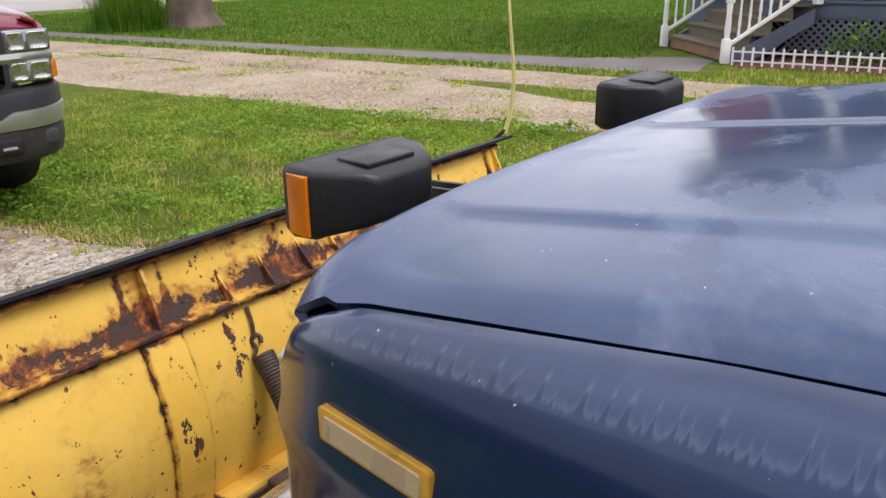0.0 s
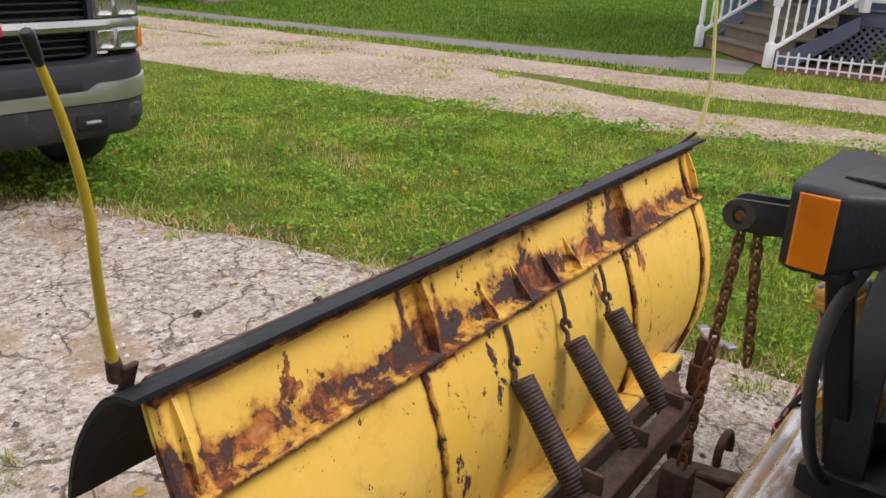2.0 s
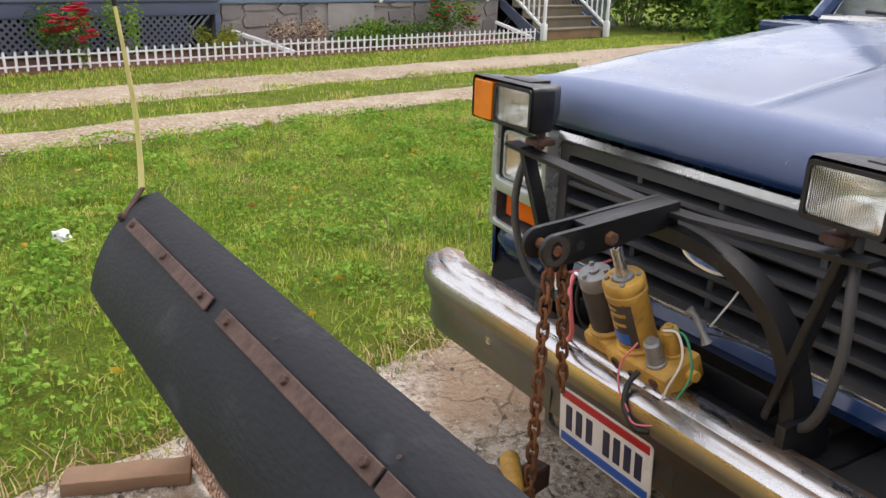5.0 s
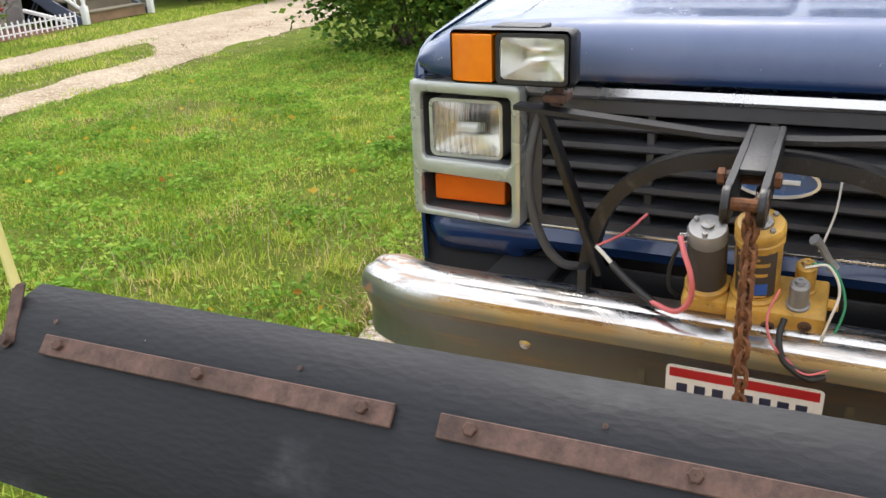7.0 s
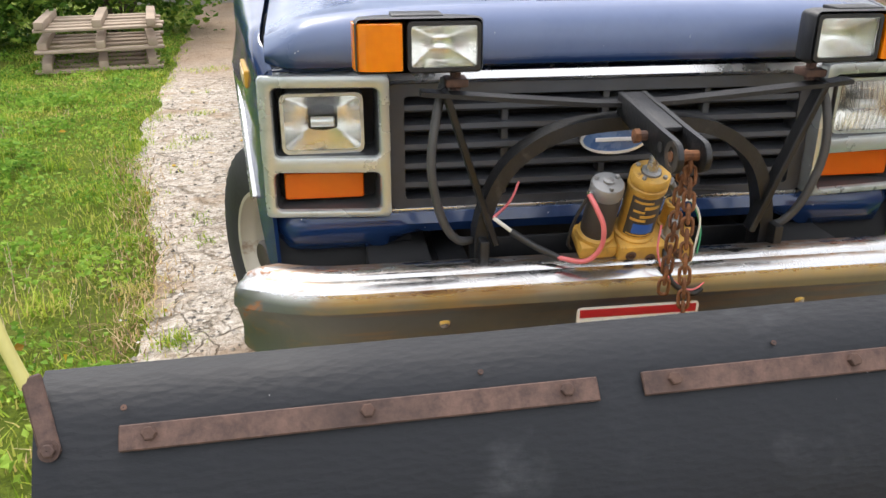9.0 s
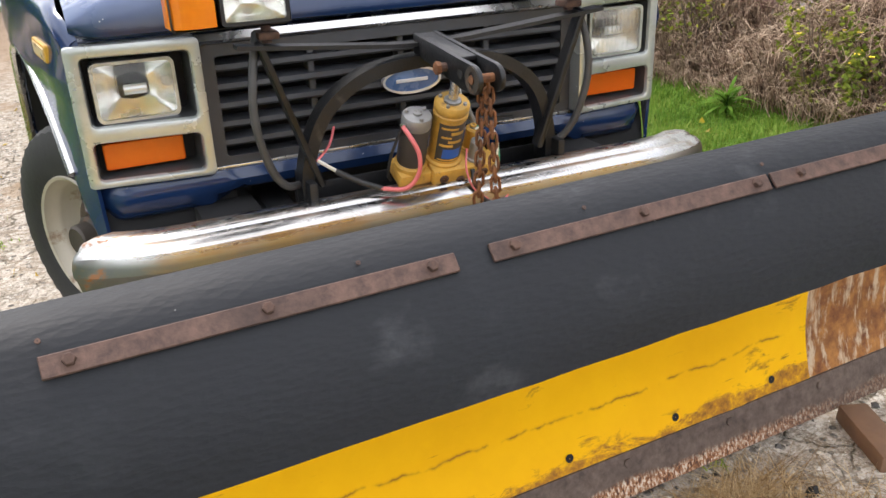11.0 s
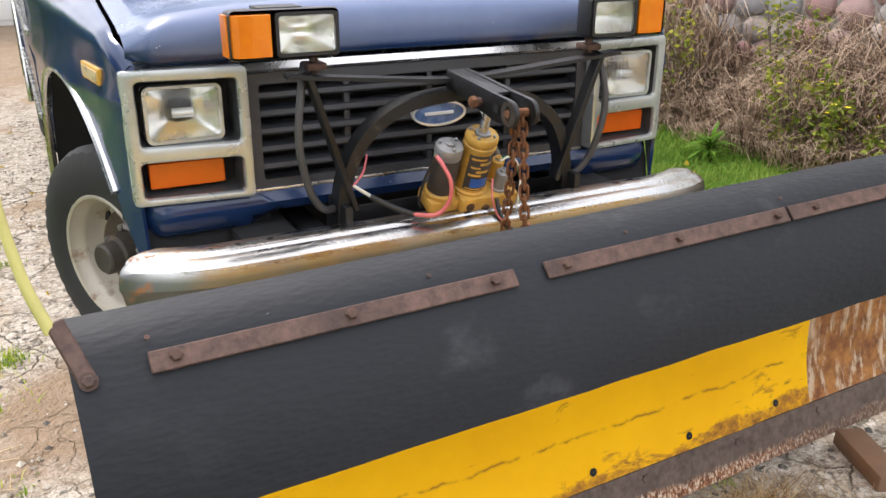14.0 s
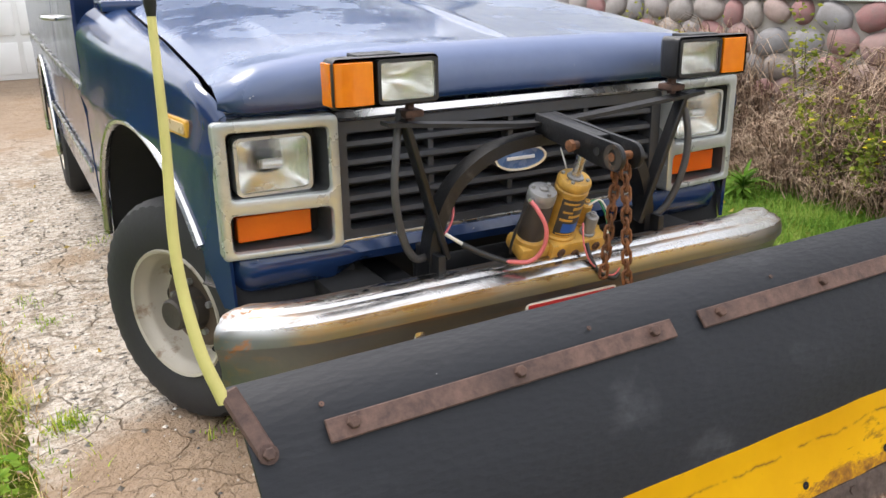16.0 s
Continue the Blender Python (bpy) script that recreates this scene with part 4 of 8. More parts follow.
def truck_hood(parent):
    bm = bmesh.new()
    xs = [-0.838 + 1.676 * i / 132 for i in range(133)]
    # lower lip, upright rounded nose, then the long top
    nose = ((0.0, 0.0, -0.018), (-0.04, 0.0, -0.016), (-0.054, 0.0, -0.008), (-0.057, 0.0, 0.002), (-0.063, 0.18, 0.0), (-0.064, 0.36, 0.0), (-0.061, 0.54, 0.0), (-0.053, 0.7, 0.0), (-0.04, 0.82, 0.0), (-0.022, 0.92, 0.0), (-0.006, 0.975, 0.0))
    rows = []
    for v in range(len(nose) + 22):
        row = []
        for x in xs:
            t = abs(x) / 0.838
            corner = 0.03 * max(0.0, (t - 0.9) / 0.1) ** 2
            if v < len(nose):
                y, f, dz = nose[v]
                y += corner * (1 if v else 0)
                z = 1.07 + 0.012 * max(0.0, (t - 0.9) / 0.1) ** 2 + dz + (hood_z(x, 0.012) - 1.07) * f
            else:
                u = (v - len(nose)) / 21
                y = 0.012 + corner + (1.188 - 0.05 * t * t - corner) * u
                z = hood_z(x, y)
            # the flank rolls over, most of all at the front corner
            fall = max(0.013, hood_z(0.838, max(y, 0.012)) - wing_gap(y))
            start = 0.93 - 0.07 * min(1.0, (fall - 0.013) / 0.02)
            z -= fall * max(0.0, (t - start) / (1 - start)) ** 2 * (1.0 if v >= len(nose) else nose[v][1])
            row.append(Vector((x, y, z)))
        rows.append(row)
    grid(bm, rows)
    solid(bm, 0.012)
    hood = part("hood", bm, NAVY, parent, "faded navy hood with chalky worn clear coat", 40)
    return hood


def truck_fender(parent, s):
    """A front wing with its round wheel opening; s is -1 or 1."""
    bm = bmesh.new()
    ax, az, ar, rz = 0.6, 0.42, 0.62, 0.545
    ys = [-0.035 + 1.455 * i / 56 for i in range(57)]
    rows = []
    for y in ys:
        top = np.interp(y, (-0.035, -0.02, 0.0, 0.03, 0.1, 0.5, 1.2, 1.45), (1.058, 1.082, 1.097, 1.112, 1.138, 1.198, 1.27, 1.292))
        dy = y - ax
        low = max(0.56, az + rz * math.sqrt(max(0, 1 - (dy / ar) ** 2))) if abs(dy) < ar else 0.56
        out = flank(y, s)
        inner = min(0.851, out - 0.03)
        drop = 0.045 + 0.7 * (out - inner - 0.03)
        row = [Vector((s * inner, y, top - 0.03)), Vector((s * inner, y, top))]
        for k in range(1, 8):
            a = radians(90 - 12.5 * k)
            row.append(Vector((s * (inner + (out - inner) * math.cos(a)), y, top - drop + drop * math.sin(a))))
        zs = [top - drop, (top - drop + 0.97) / 2, 0.97, 0.955, 0.9, 0.8, 0.7, 0.62, 0.56]
        for z in zs[1:]:
            zz = max(z, low)
            bulge = 0.012 * math.exp(-((zz - 0.96) / 0.03) ** 2) + 0.01 * math.exp(-((zz - low) / 0.05) ** 2) * (1 if abs(dy) < ar else 0)
            row.append(Vector((s * (out - 0.002 + bulge - 0.03 * max(0, 0.75 - zz)), y, zz)))
        rows.append(row)
    grid(bm, rows)
    solid(bm, 0.01)
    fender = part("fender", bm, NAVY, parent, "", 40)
    bm = bmesh.new()
    pts = [(s * (flank(ax + ar * math.cos(radians(a)), s) + 0.006), ax + ar * math.cos(radians(a)), az + rz * math.sin(radians(a))) for a in range(4, 153, 6)]
    tube(bm, pts, 0.015, 8)
    part("wheel_arch_trim", bm, BRIGHT, fender, "bright metal wheel-opening trim")
    bm = bmesh.new()
    rows = []
    for a in range(-10, 191, 10):
        t = radians(a)
        rows.append([Vector((s * q, ax + (ar + 0.02) * math.cos(t), az + (rz + 0.02) * math.sin(t))) for q in (flank(ax + ar * math.cos(t)) - 0.014, 0.5)])
    grid(bm, rows)
    part("wheel_well", solid(bm, 0.01), DARK, fender)
    bm = bmesh.new()
    tilt = Matrix.Translation((s * (flank(0.19, s) - 0.001), 0.19, 0)) @ Matrix.Rotation(-s * 0.13, 4, "Z") @ Matrix.Translation((0, -0.19, 0))
    prism(bm, rounded(0.08, 0.262, 0.992, 1.036, 0.006), "x", s * -0.004, s * 0.008, 0.002)
    bmesh.ops.transform(bm, matrix=tilt, verts=bm.verts[:])
    mk = part("side_marker", bm, MARKER_RIM, parent, "amber side marker lamp")
    bm = prism(bmesh.new(), rounded(0.092, 0.25, 1.0, 1.028, 0.004), "x", s * 0.008, s * 0.011)
    bmesh.ops.transform(bm, matrix=tilt, verts=bm.verts[:])
    part("side_marker_lens", bm, MARKER, mk, "sun-faded pale lens")
    return fender


def truck_side(parent, s):
    """Door, rear quarter and sill behind the wing."""
    def panel(name, y0, y1, z0, z1, arch=None):
        bm = bmesh.new()
        rows = []
        for i in range(31):
            y = y0 + (y1 - y0) * i / 30
            low = z0
            if arch and abs(y - arch) < 0.5:
                low = 0.4 + math.sqrt(0.5 ** 2 - (y - arch) ** 2)
            row = []
            for k in range(12):
                z = max(low, z1 - (z1 - z0) * k / 11)
                row.append(Vector((s * (HALF + 0.012 * math.exp(-((z - 0.96) / 0.03) ** 2) - 0.03 * max(0, 0.75 - z) - 0.02 * max(0, z - 1.15)), y, z)))
            rows.append(row)
        grid(bm, rows)
        return part(name, solid(bm, 0.012), NAVY, parent, "", 40)
    door = panel("door", 1.43, 2.55, 0.5, 1.31)
    q = panel("rear_quarter", 2.57, 5.3, 0.5, 1.31, 4.02)
    part("sill", boxes(s * 0.88, s * 0.975, 1.36, 3.5, 0.42, 0.5, 0.01), NAVY, parent)
    for a, b, z in ((1.44, 2.54, 0.66), (2.58, 3.55, 0.66), (1.44, 2.54, 0.985), (2.58, 5.28, 0.985), (2.58, 5.28, 1.3)):
        part("body_trim", bars((s * (HALF + 0.008), a, z), (s * (HALF + 0.008), b, z), 0.014, 0.026), BRIGHT, parent, "bright side moulding")
    bm = bmesh.new()
    tube(bm, [(s * (HALF + 0.012), 4.02 + 0.5 * math.cos(radians(a)), 0.4 + 0.5 * math.sin(radians(a))) for a in range(-6, 187, 6)], 0.016, 8)
    part("wheel_arch_trim", bm, BRIGHT, q, "bright metal wheel-opening trim")
    bm = bmesh.new()
    tube(bm, smooth_line([(s * HALF, 2.3, 1.2), (s * (HALF + 0.045), 2.32, 1.205), (s * (HALF + 0.045), 2.45, 1.205), (s * HALF, 2.47, 1.2)], 5), 0.011, 8)
    part("door_handle", bm, BRIGHT, door, "chrome door handle")


def dish(outline, mx, mz, y0, depth):
    """Rings that go from a lamp's outline to a round reflector."""
    rows = []
    fine = []
    for p, q in zip(outline, outline[1:] + outline[:1]):
        n = max(1, int(math.hypot(q[0] - p[0], q[1] - p[1]) / 0.01))
        fine += [(p[0] + (q[0] - p[0]) * i / n, p[1] + (q[1] - p[1]) * i / n) for i in range(n)]
    outline = fine
    for k in range(15):
        u = k / 14
        t = min(1.0, u / 0.35)
        row = []
        for p in outline:
            dx, dz = p[0] - mx, p[1] - mz
            q = 0.075 / math.hypot(dx, dz)
            s = (1 - u * 0.97) * (1 - 0.5 * t + 0.5 * t * q * 0.9)
            row.append(Vector((mx + dx * s, y0 + depth * (1 - (1 - u) ** 2), mz + dz * s)))
        rows.append(row)
    return rows


def bezel(parent, s):
    """The silver surround of a headlamp and its turn signal."""
    bm = bmesh.new()
    x0, x1 = (0.553, 0.862)
    f = lambda a, b: sorted((s * a, s * b))
    y0, y1 = -0.036, 0.02
    holes = ((0.578, 0.83, 0.848, 1.016), (0.578, 0.836, 0.712, 0.809))
    xa, xb = f(x0, x1)
    ring = lambda y, a, b, c, d, r: [Vector((p[0], y, p[1])) for p in rounded(a, b, c, d, r)]
    def slanted(bm):
        """The face runs back towards the wing."""
        for v in bm.verts:
            if v.co.y < 0.0:
                v.co.y -= 0.034 * (0.862 - abs(v.co.x)) / 0.31 + 0.008
        return bm
    rims = [grid(bm, [ring(y, xa + g, xb - g, 0.694 + g, 1.045 - g, 0.014 - g) for y, g in ((y1, 0.0), (y0 + 0.006, 0.0), (y0 + 0.0015, 0.0015), (y0, 0.006))], True)[-1]]
    for h in holes:
        a, b = f(h[0], h[1])
        rims.append(grid(bm, [ring(y, a - g, b + g, h[2] - g, h[3] + g, 0.014 + g) for y, g in ((y0 + 0.012, -0.002), (y0 + 0.005, 0.0), (y0 + 0.0015, 0.002), (y0, 0.006))], True)[-1])
    edges = []
    for loop in rims:
        loop = list(dict.fromkeys(loop))
        edges += [bm.edges.get((p, q)) or bm.edges.new((p, q)) for p, q in zip(loop, loop[1:] + loop[:1])]
    bmesh.ops.triangle_fill(bm, use_beauty=True, edges=edges, normal=(0, -1, 0))
    b = part("bezel", slanted(bm), ARGENT, parent, "dull silver headlamp surround")
    for h in holes:
        bm = bmesh.new()
        a, c = f(h[0], h[1])
        grid(bm, [ring(y, a + g, c - g, h[2] + g, h[3] - g, 0.014) for y, g in ((y0 + 0.0115, 0.0021), (-0.001, 0.005), (0.03, 0.008))], True)
        part("lamp_recess", slanted(bm), GREY_BLACK, b, "dull dark inside of the surround")
    part("bezel_backing", boxes(*f(0.56, 0.855), 0.03, 0.05, 0.7, 1.04), DARK, b)
    # sealed beam
    lamp = part("headlamp", ring_prism(bmesh.new(), rounded(*f(0.614, 0.812), 0.852, 1.0, 0.018), rounded(*f(0.622, 0.804), 0.86, 0.992, 0.014), "y", -0.036, 0.02), ARGENT, parent, "rectangular sealed-beam headlamp in a chrome ring")
    cx, cz = s * 0.713, 0.926
    bm = bmesh.new()
    rows = dish(rounded(*f(0.622, 0.804), 0.86, 0.992, 0.014), cx, cz, -0.024, 0.07)
    vs = grid(bm, rows, True)
    bm.faces.new(vs[-1])
    part("reflector", bm, BOWL, lamp, "", 60)
    part("bulb", tubes([(cx - 0.027, -0.012, cz), (cx - 0.022, -0.012, cz), (cx + 0.022, -0.012, cz), (cx + 0.027, -0.012, cz)], 0.013, 12), LAMP_CLEAR, lamp, "", 60)
    bm = bmesh.new()
    rows = []
    for i in range(73):
        x = -0.092 + 0.184 * i / 72
        flute = 0.0013 * abs(math.sin(math.pi * i / 6))
        rows.append([Vector((cx + x, -0.034 - 0.012 * (1 - (x / 0.092) ** 2) * (1 - (z / 0.067) ** 2) - flute * (1.0 if abs(z) > 0.012 else 0.3), cz + z)) for z in [-0.067 + 0.134 * k / 16 for k in range(17)]])
    grid(bm, rows)
    g = part("lamp_lens", solid(bm, 0.004), GLASS, lamp, "clear fluted glass lens", 20)
    g.visible_shadow = False
    # turn signal
    bm = bmesh.new()
    prism(bm, rounded(*f(0.618, 0.815), 0.728, 0.797, 0.006), "y", -0.012, 0.025, 0.004)
    part("turn_signal", bm, TURN, parent, "deep amber turn signal lens", 12)
    return b


def grille(parent):
    bm = bmesh.new()
    outer, inner = rounded(-0.55, 0.55, 0.7, 1.015, 0.012), rounded(-0.515, 0.515, 0.722, 0.985, 0.01)
    g = part("grille", ring_prism(bm, outer, inner, "y", -0.03, 0.03), GRILLE, parent, "charcoal plastic grille with horizontal bars")
    for k in range(5):
        z = 0.757 + 0.049 * k
        bm = bmesh.new()
        prism(bm, [(-0.02, z - 0.01), (-0.026, z - 0.004), (-0.024, z + 0.008), (0.0, z + 0.014), (0.03, z + 0.016), (0.03, z - 0.006)], "x", -0.516, 0.516)
        part("grille_bar", bm, GRILLE, g)
    for x in (-0.26, 0.0, 0.27):
        part("grille_upright", boxes(x - 0.009, x + 0.009, -0.012, 0.03, 0.716, 0.99, 0.003), GRILLE, g)
    part("grille_backing", boxes(-0.54, 0.54, 0.13, 0.15, 0.62, 1.03), DARK, g, "dark radiator behind the grille")
    part("radiator_support", boxes(-0.5, 0.5, 0.1, 0.128, 0.8, 0.86, 0.004), DARK, g)
    part("chrome_strip", boxes(-0.552, 0.552, -0.036, 0.0, 0.69, 0.7, 0.002), BRIGHT, g, "thin bright strip")
    bm = bmesh.new()
    prism(bm, [(-0.036, 1.018), (-0.042, 1.026), (-0.036, 1.044), (0.0, 1.05), (0.0, 1.016)], "x", -0.555, 0.555)
    part("grille_header", bm, BRIGHT, g, "bright metal strip above the grille")
    bm = bmesh.new()
    el = lambda rx, rz, k=28: [(0.018 + rx * math.cos(2 * math.pi * i / k), 0.862 + rz * math.sin(2 * math.pi * i / k)) for i in range(k)]
    e = part("badge", prism(bm, el(0.085, 0.034), "y", -0.04, -0.022, 0.003), BADGE, g, "blue oval badge with a bright rim")
    part("badge_rim", ring_prism(bmesh.new(), el(0.089, 0.038), el(0.082, 0.031), "y", -0.044, -0.028), LAMP_CLEAR, e)
    part("badge_mark", boxes(-0.03, 0.066, -0.043, -0.04, 0.857, 0.867, 0.001), PLATE_W, e)
    return g


def bumper(parent):
    """A deep chrome bumper whose ends sweep back."""
    bm = bmesh.new()
    prof = [(0.07, 0.6), (0.07, 0.642), (0.035, 0.65), (0.012, 0.651), (-0.004, 0.645), (-0.01, 0.638), (-0.028, 0.634), (-0.046, 0.62), (-0.053, 0.6), (-0.055, 0.575), (-0.044, 0.56), (-0.026, 0.5), (-0.03, 0.445), (-0.015, 0.432), (0.0, 0.44), (-0.01, 0.5), (-0.012, 0.58)]
    rows = []
    xs = [-0.948, -0.944, -0.932, -0.91, -0.875, -0.82, -0.76, -0.7, -0.6, -0.5, *[-0.4 + 0.1 * i for i in range(9)], 0.5, 0.6, 0.7, 0.76, 0.82, 0.875, 0.91, 0.932, 0.944, 0.948]
    for x in xs:
        a = abs(x) * 0.965
        t = max(0.0, (a - 0.68) / 0.3)
        back, slope = 0.17 * t ** 2.0, 0.34 * t / 0.3
        run = math.hypot(1.0, slope)
        nx, ny = -math.copysign(slope, x) / run, 1 / run
        end = max(0.0, (abs(x) - 0.905) / 0.043)
        tall = 1 - 0.14 * end ** 2
        deep = 1 - 0.22 * end ** 2
        drop = 0.014 * max(0.0, (abs(x) - 0.72) / 0.228) ** 1.8
        row = []
        for y, z in prof:
            q = 0.01 + (y - 0.01) * deep
            row.append(Vector((math.copysign(a, x) + q * nx, -0.278 + back + q * ny, 0.525 + (z - 0.54) * tall - drop)))
        rows.append(row)
    vs = grid(bm, rows, True)
    bm.faces.new(vs[0][::-1])
    bm.faces.new(vs[-1])
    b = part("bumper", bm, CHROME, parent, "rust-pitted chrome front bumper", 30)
    for x in (-0.455, 0.43):
        bm = bmesh.new()
        lathe(bm, [(0.018, 0), (0.018, 0.004), (0.013, 0.01), (0.001, 0.012)], pose(x, -0.304, 0.512, 90, 0, 0), 14)
        part("bumper_bolt", bm, SILVER, b, "round-headed bolt")
    part("licence_recess", ring_prism(bmesh.new(), rounded(-0.2, 0.22, 0.385, 0.56, 0.02), rounded(-0.185, 0.205, 0.4, 0.545, 0.016), "y", -0.309, -0.295), CHROME, b)
    return b


def licence_plate(parent):
    m = pose(0.013, -0.312, 0.456, 4, 0, 0)
    bm = bmesh.new()
    prism(bm, rounded(-0.152, 0.152, -0.076, 0.076, 0.012), "y", -0.002, 0.002)
    bmesh.ops.transform(bm, matrix=m, verts=bm.verts[:])
    p = part("licence_plate", bm, PLATE_W, parent, "white plate with red top and blue lower band")
    def flat(name, x0, x1, z0, z1, mat, d=0.0035):
        bm = bmesh.new()
        box(bm, x0, x1, -d, -0.001, z0, z1, 0.001, 1, m)
        part(name, bm, mat, p)
    flat("plate_band", -0.145, 0.145, 0.048, 0.07, PLATE_R)
    flat("plate_band", -0.145, 0.145, -0.07, -0.046, PLATE_B)
    for i, x in enumerate((-0.118, -0.082, -0.046, 0.012, 0.046, 0.08, 0.114)):
        flat("plate_bar", x - 0.011, x + 0.011, -0.032, 0.034, PLATE_D)
    return p


def build_truck():
    t = holder("pickup_truck", "navy blue old pickup truck with chrome bumper, parked nose-out", "truck", pose(TX, 0, 0))
    truck_hood(t)
    for s in (-1, 1):
        truck_fender(t, s)
        truck_side(t, s)
        bezel(t, s)
        wheel(t, s * 0.822, 0.548, 0.368, s, RIM, 28)
        wheel(t, s * 0.88, 4.02, 0.36, s, RIM, 0)
    grille(t)
    bumper(t)
    licence_plate(t)
    # painted strips round the nose
    part("nose_panel", boxes(-0.87, 0.87, 0.0, 0.05, 1.02, 1.05, 0.006), NAVY, t)
    bm = bmesh.new()
    rows = []
    for i in range(41):
        x = -0.885 + 1.77 * i / 40
        a = abs(x)
        low = np.interp(a, (0.0, 0.5, 0.56, 0.62, 0.9), (0.64, 0.64, 0.6, 0.585, 0.575))
        back = 0.14 * max(0, (a - 0.78) / 0.105) ** 2
        rows.append([Vector((x, y + back, max(z, low))) for y, z in ((0.02, 0.694), (-0.04, 0.69), (-0.055, 0.665), (-0.045, 0.635), (-0.03, 0.6), (0.02, 0.575))])
    grid(bm, rows)
    part("valance", solid(bm, 0.006), NAVY, t, "dented navy panel below the grille", 50)
    part("stone_guard", boxes(-0.66, 0.66, 0.12, 0.14, 0.36, 0.62), DARK, t)
    for s in (-1, 1):
        part("frame_rail", boxes(s * 0.36, s * 0.44, -0.22, 4.0, 0.47, 0.58, 0.01), STEEL, t)
        part("frame_horn", boxes(s * 0.46, s * 0.62, -0.2, 0.1, 0.56, 0.6, 0.01), DARK, t)
        part("corner_flap", prism(bmesh.new(), [(0.0, 0.6), (0.11, 0.6), (0.12, 0.5), (0.07, 0.46)], "x", s * 0.8, s * 0.84), DARK, t, "torn black splash flap")
        part("suspension", boxes(s * 0.3, s * 0.72, 0.55, 0.69, 0.3, 0.42, 0.03), DARK, t)
        part("rear_axle", boxes(s * 0.0, s * 0.78, 3.96, 4.08, 0.3, 0.42, 0.03), DARK, t)
    # cab
    part("cowl", boxes(-0.93, 0.93, 1.2, 1.42, 1.26, 1.3, 0.01), NAVY, t, "cowl below the windscreen")
    for i in range(10):
        part("cowl_slot", boxes(-0.5 + 0.1 * i, -0.42 + 0.1 * i, 1.25, 1.36, 1.3, 1.306, 0.002), DARK, t)
    for s in (-1, 1):
        part("wiper", bars((s * 0.1, 1.3, 1.335), (s * 0.62, 1.38, 1.35), 0.02, 0.012), CABLE_K, t, "black wiper arm")
        bm = bmesh.new()
        tube(bm, smooth_line([(s * 0.84, 1.42, 1.3), (s * 0.76, 1.85, 1.78), (s * 0.74, 2.0, 1.84), (s * 0.74, 2.7, 1.86)], 6), 0.035, 8)
        part("pillar", bm, NAVY, t)
    bm = bmesh.new()
    tube(bm, smooth_line([(-0.82, 1.42, 1.31), (0, 1.37, 1.325), (0.82, 1.42, 1.31)], 8), 0.018, 8)
    part("windscreen_moulding", bm, BRIGHT, t, "bright windscreen trim")
    bm = bmesh.new()
    grid(bm, [[Vector((x, 1.44 - 0.05 * (1 - (x / 0.82) ** 2) + 0.44 * v, 1.315 + 0.5 * v)) for x in [-0.79 + 1.58 * i / 16 for i in range(17)]] for v in (0, 0.25, 0.5, 0.75, 1.0)])
    g = part("windscreen", solid(bm, 0.005), GLASS, t, "curved windscreen glass", 60)
    g.visible_shadow = False
    part("roof", boxes(-0.8, 0.8, 1.85, 5.1, 1.83, 1.89, 0.03, 3), NAVY, t)
    part("rear_wall", boxes(-0.97, 0.97, 5.25, 5.3, 0.5, 1.84, 0.02), NAVY, t)
    part("floor_pan", boxes(-0.9, 0.9, 1.4, 5.2, 0.5, 0.56), DARK, t)
    part("dashboard", boxes(-0.8, 0.8, 1.5, 1.75, 1.0, 1.26, 0.04), DARK, t)
    part("bulkhead", boxes(-0.85, 0.85, 1.2, 1.23, 0.5, 1.26), DARK, t)
    part("rear_bumper", boxes(-0.97, 0.97, 5.32, 5.45, 0.5, 0.66, 0.02), CHROME, t, "chrome rear bumper")
    return t


build_truck()

# ---- snow plough ----
PLOW = pose(0, -1.050, 0.002, 0, -0.35, 2.1)
BOARD = [(0.04, 0.829), (0.055, 0.776), (0.078, 0.717), (0.104, 0.662), (0.138, 0.595), (0.165, 0.52), (0.182, 0.44), (0.187, 0.36), (0.178, 0.26), (0.158, 0.18), (0.13, 0.1)]
FLAP = [(0.085, 0.853), (0.045, 0.845), (0.014, 0.829), (-0.01, 0.806), (-0.042, 0.768), (-0.076, 0.715), (-0.102, 0.657), (-0.118, 0.599)]


def along(profile, per=4):
    return [(p.x, p.y) for p in smooth_line([(a, b, 0) for a, b in profile], per)]


def sheet(bm, profile, x0, x1, n, thick, ripple=0.0, seed=0, ragged=0.0):
    rows = []
    k = len(profile)
    for i in range(n + 1):
        x = x0 + (x1 - x0) * i / n
        row = []
        for j, (y, z) in enumerate(profile):
            d = ripple * noise.noise(Vector((x * 2.3, z * 3.0, seed)))
            e = ragged * noise.noise(Vector((x * 9, seed + 3, 0))) if j == k - 1 else (0.4 * ragged * noise.noise(Vector((x * 7, seed + 9, 0))) if j == 0 else 0)
            row.append(Vector((x, y + d, z + e)))
        rows.append(row)
    grid(bm, rows)
    return solid(bm, thick)


def hexbolt(parent, m, mat, r=0.011, h=0.009, washer=True):
    bm = bmesh.new()
    if washer:
        lathe(bm, [(r * 1.5, 0), (r * 1.5, 0.002), (0.001, 0.002)], m, 14)
    lathe(bm, [(r, 0.0), (r, h), (r * 0.8, h + 0.001), (0.001, h + 0.001)], m, 6)
    return part("bolt", bm, mat, parent, "", 20)


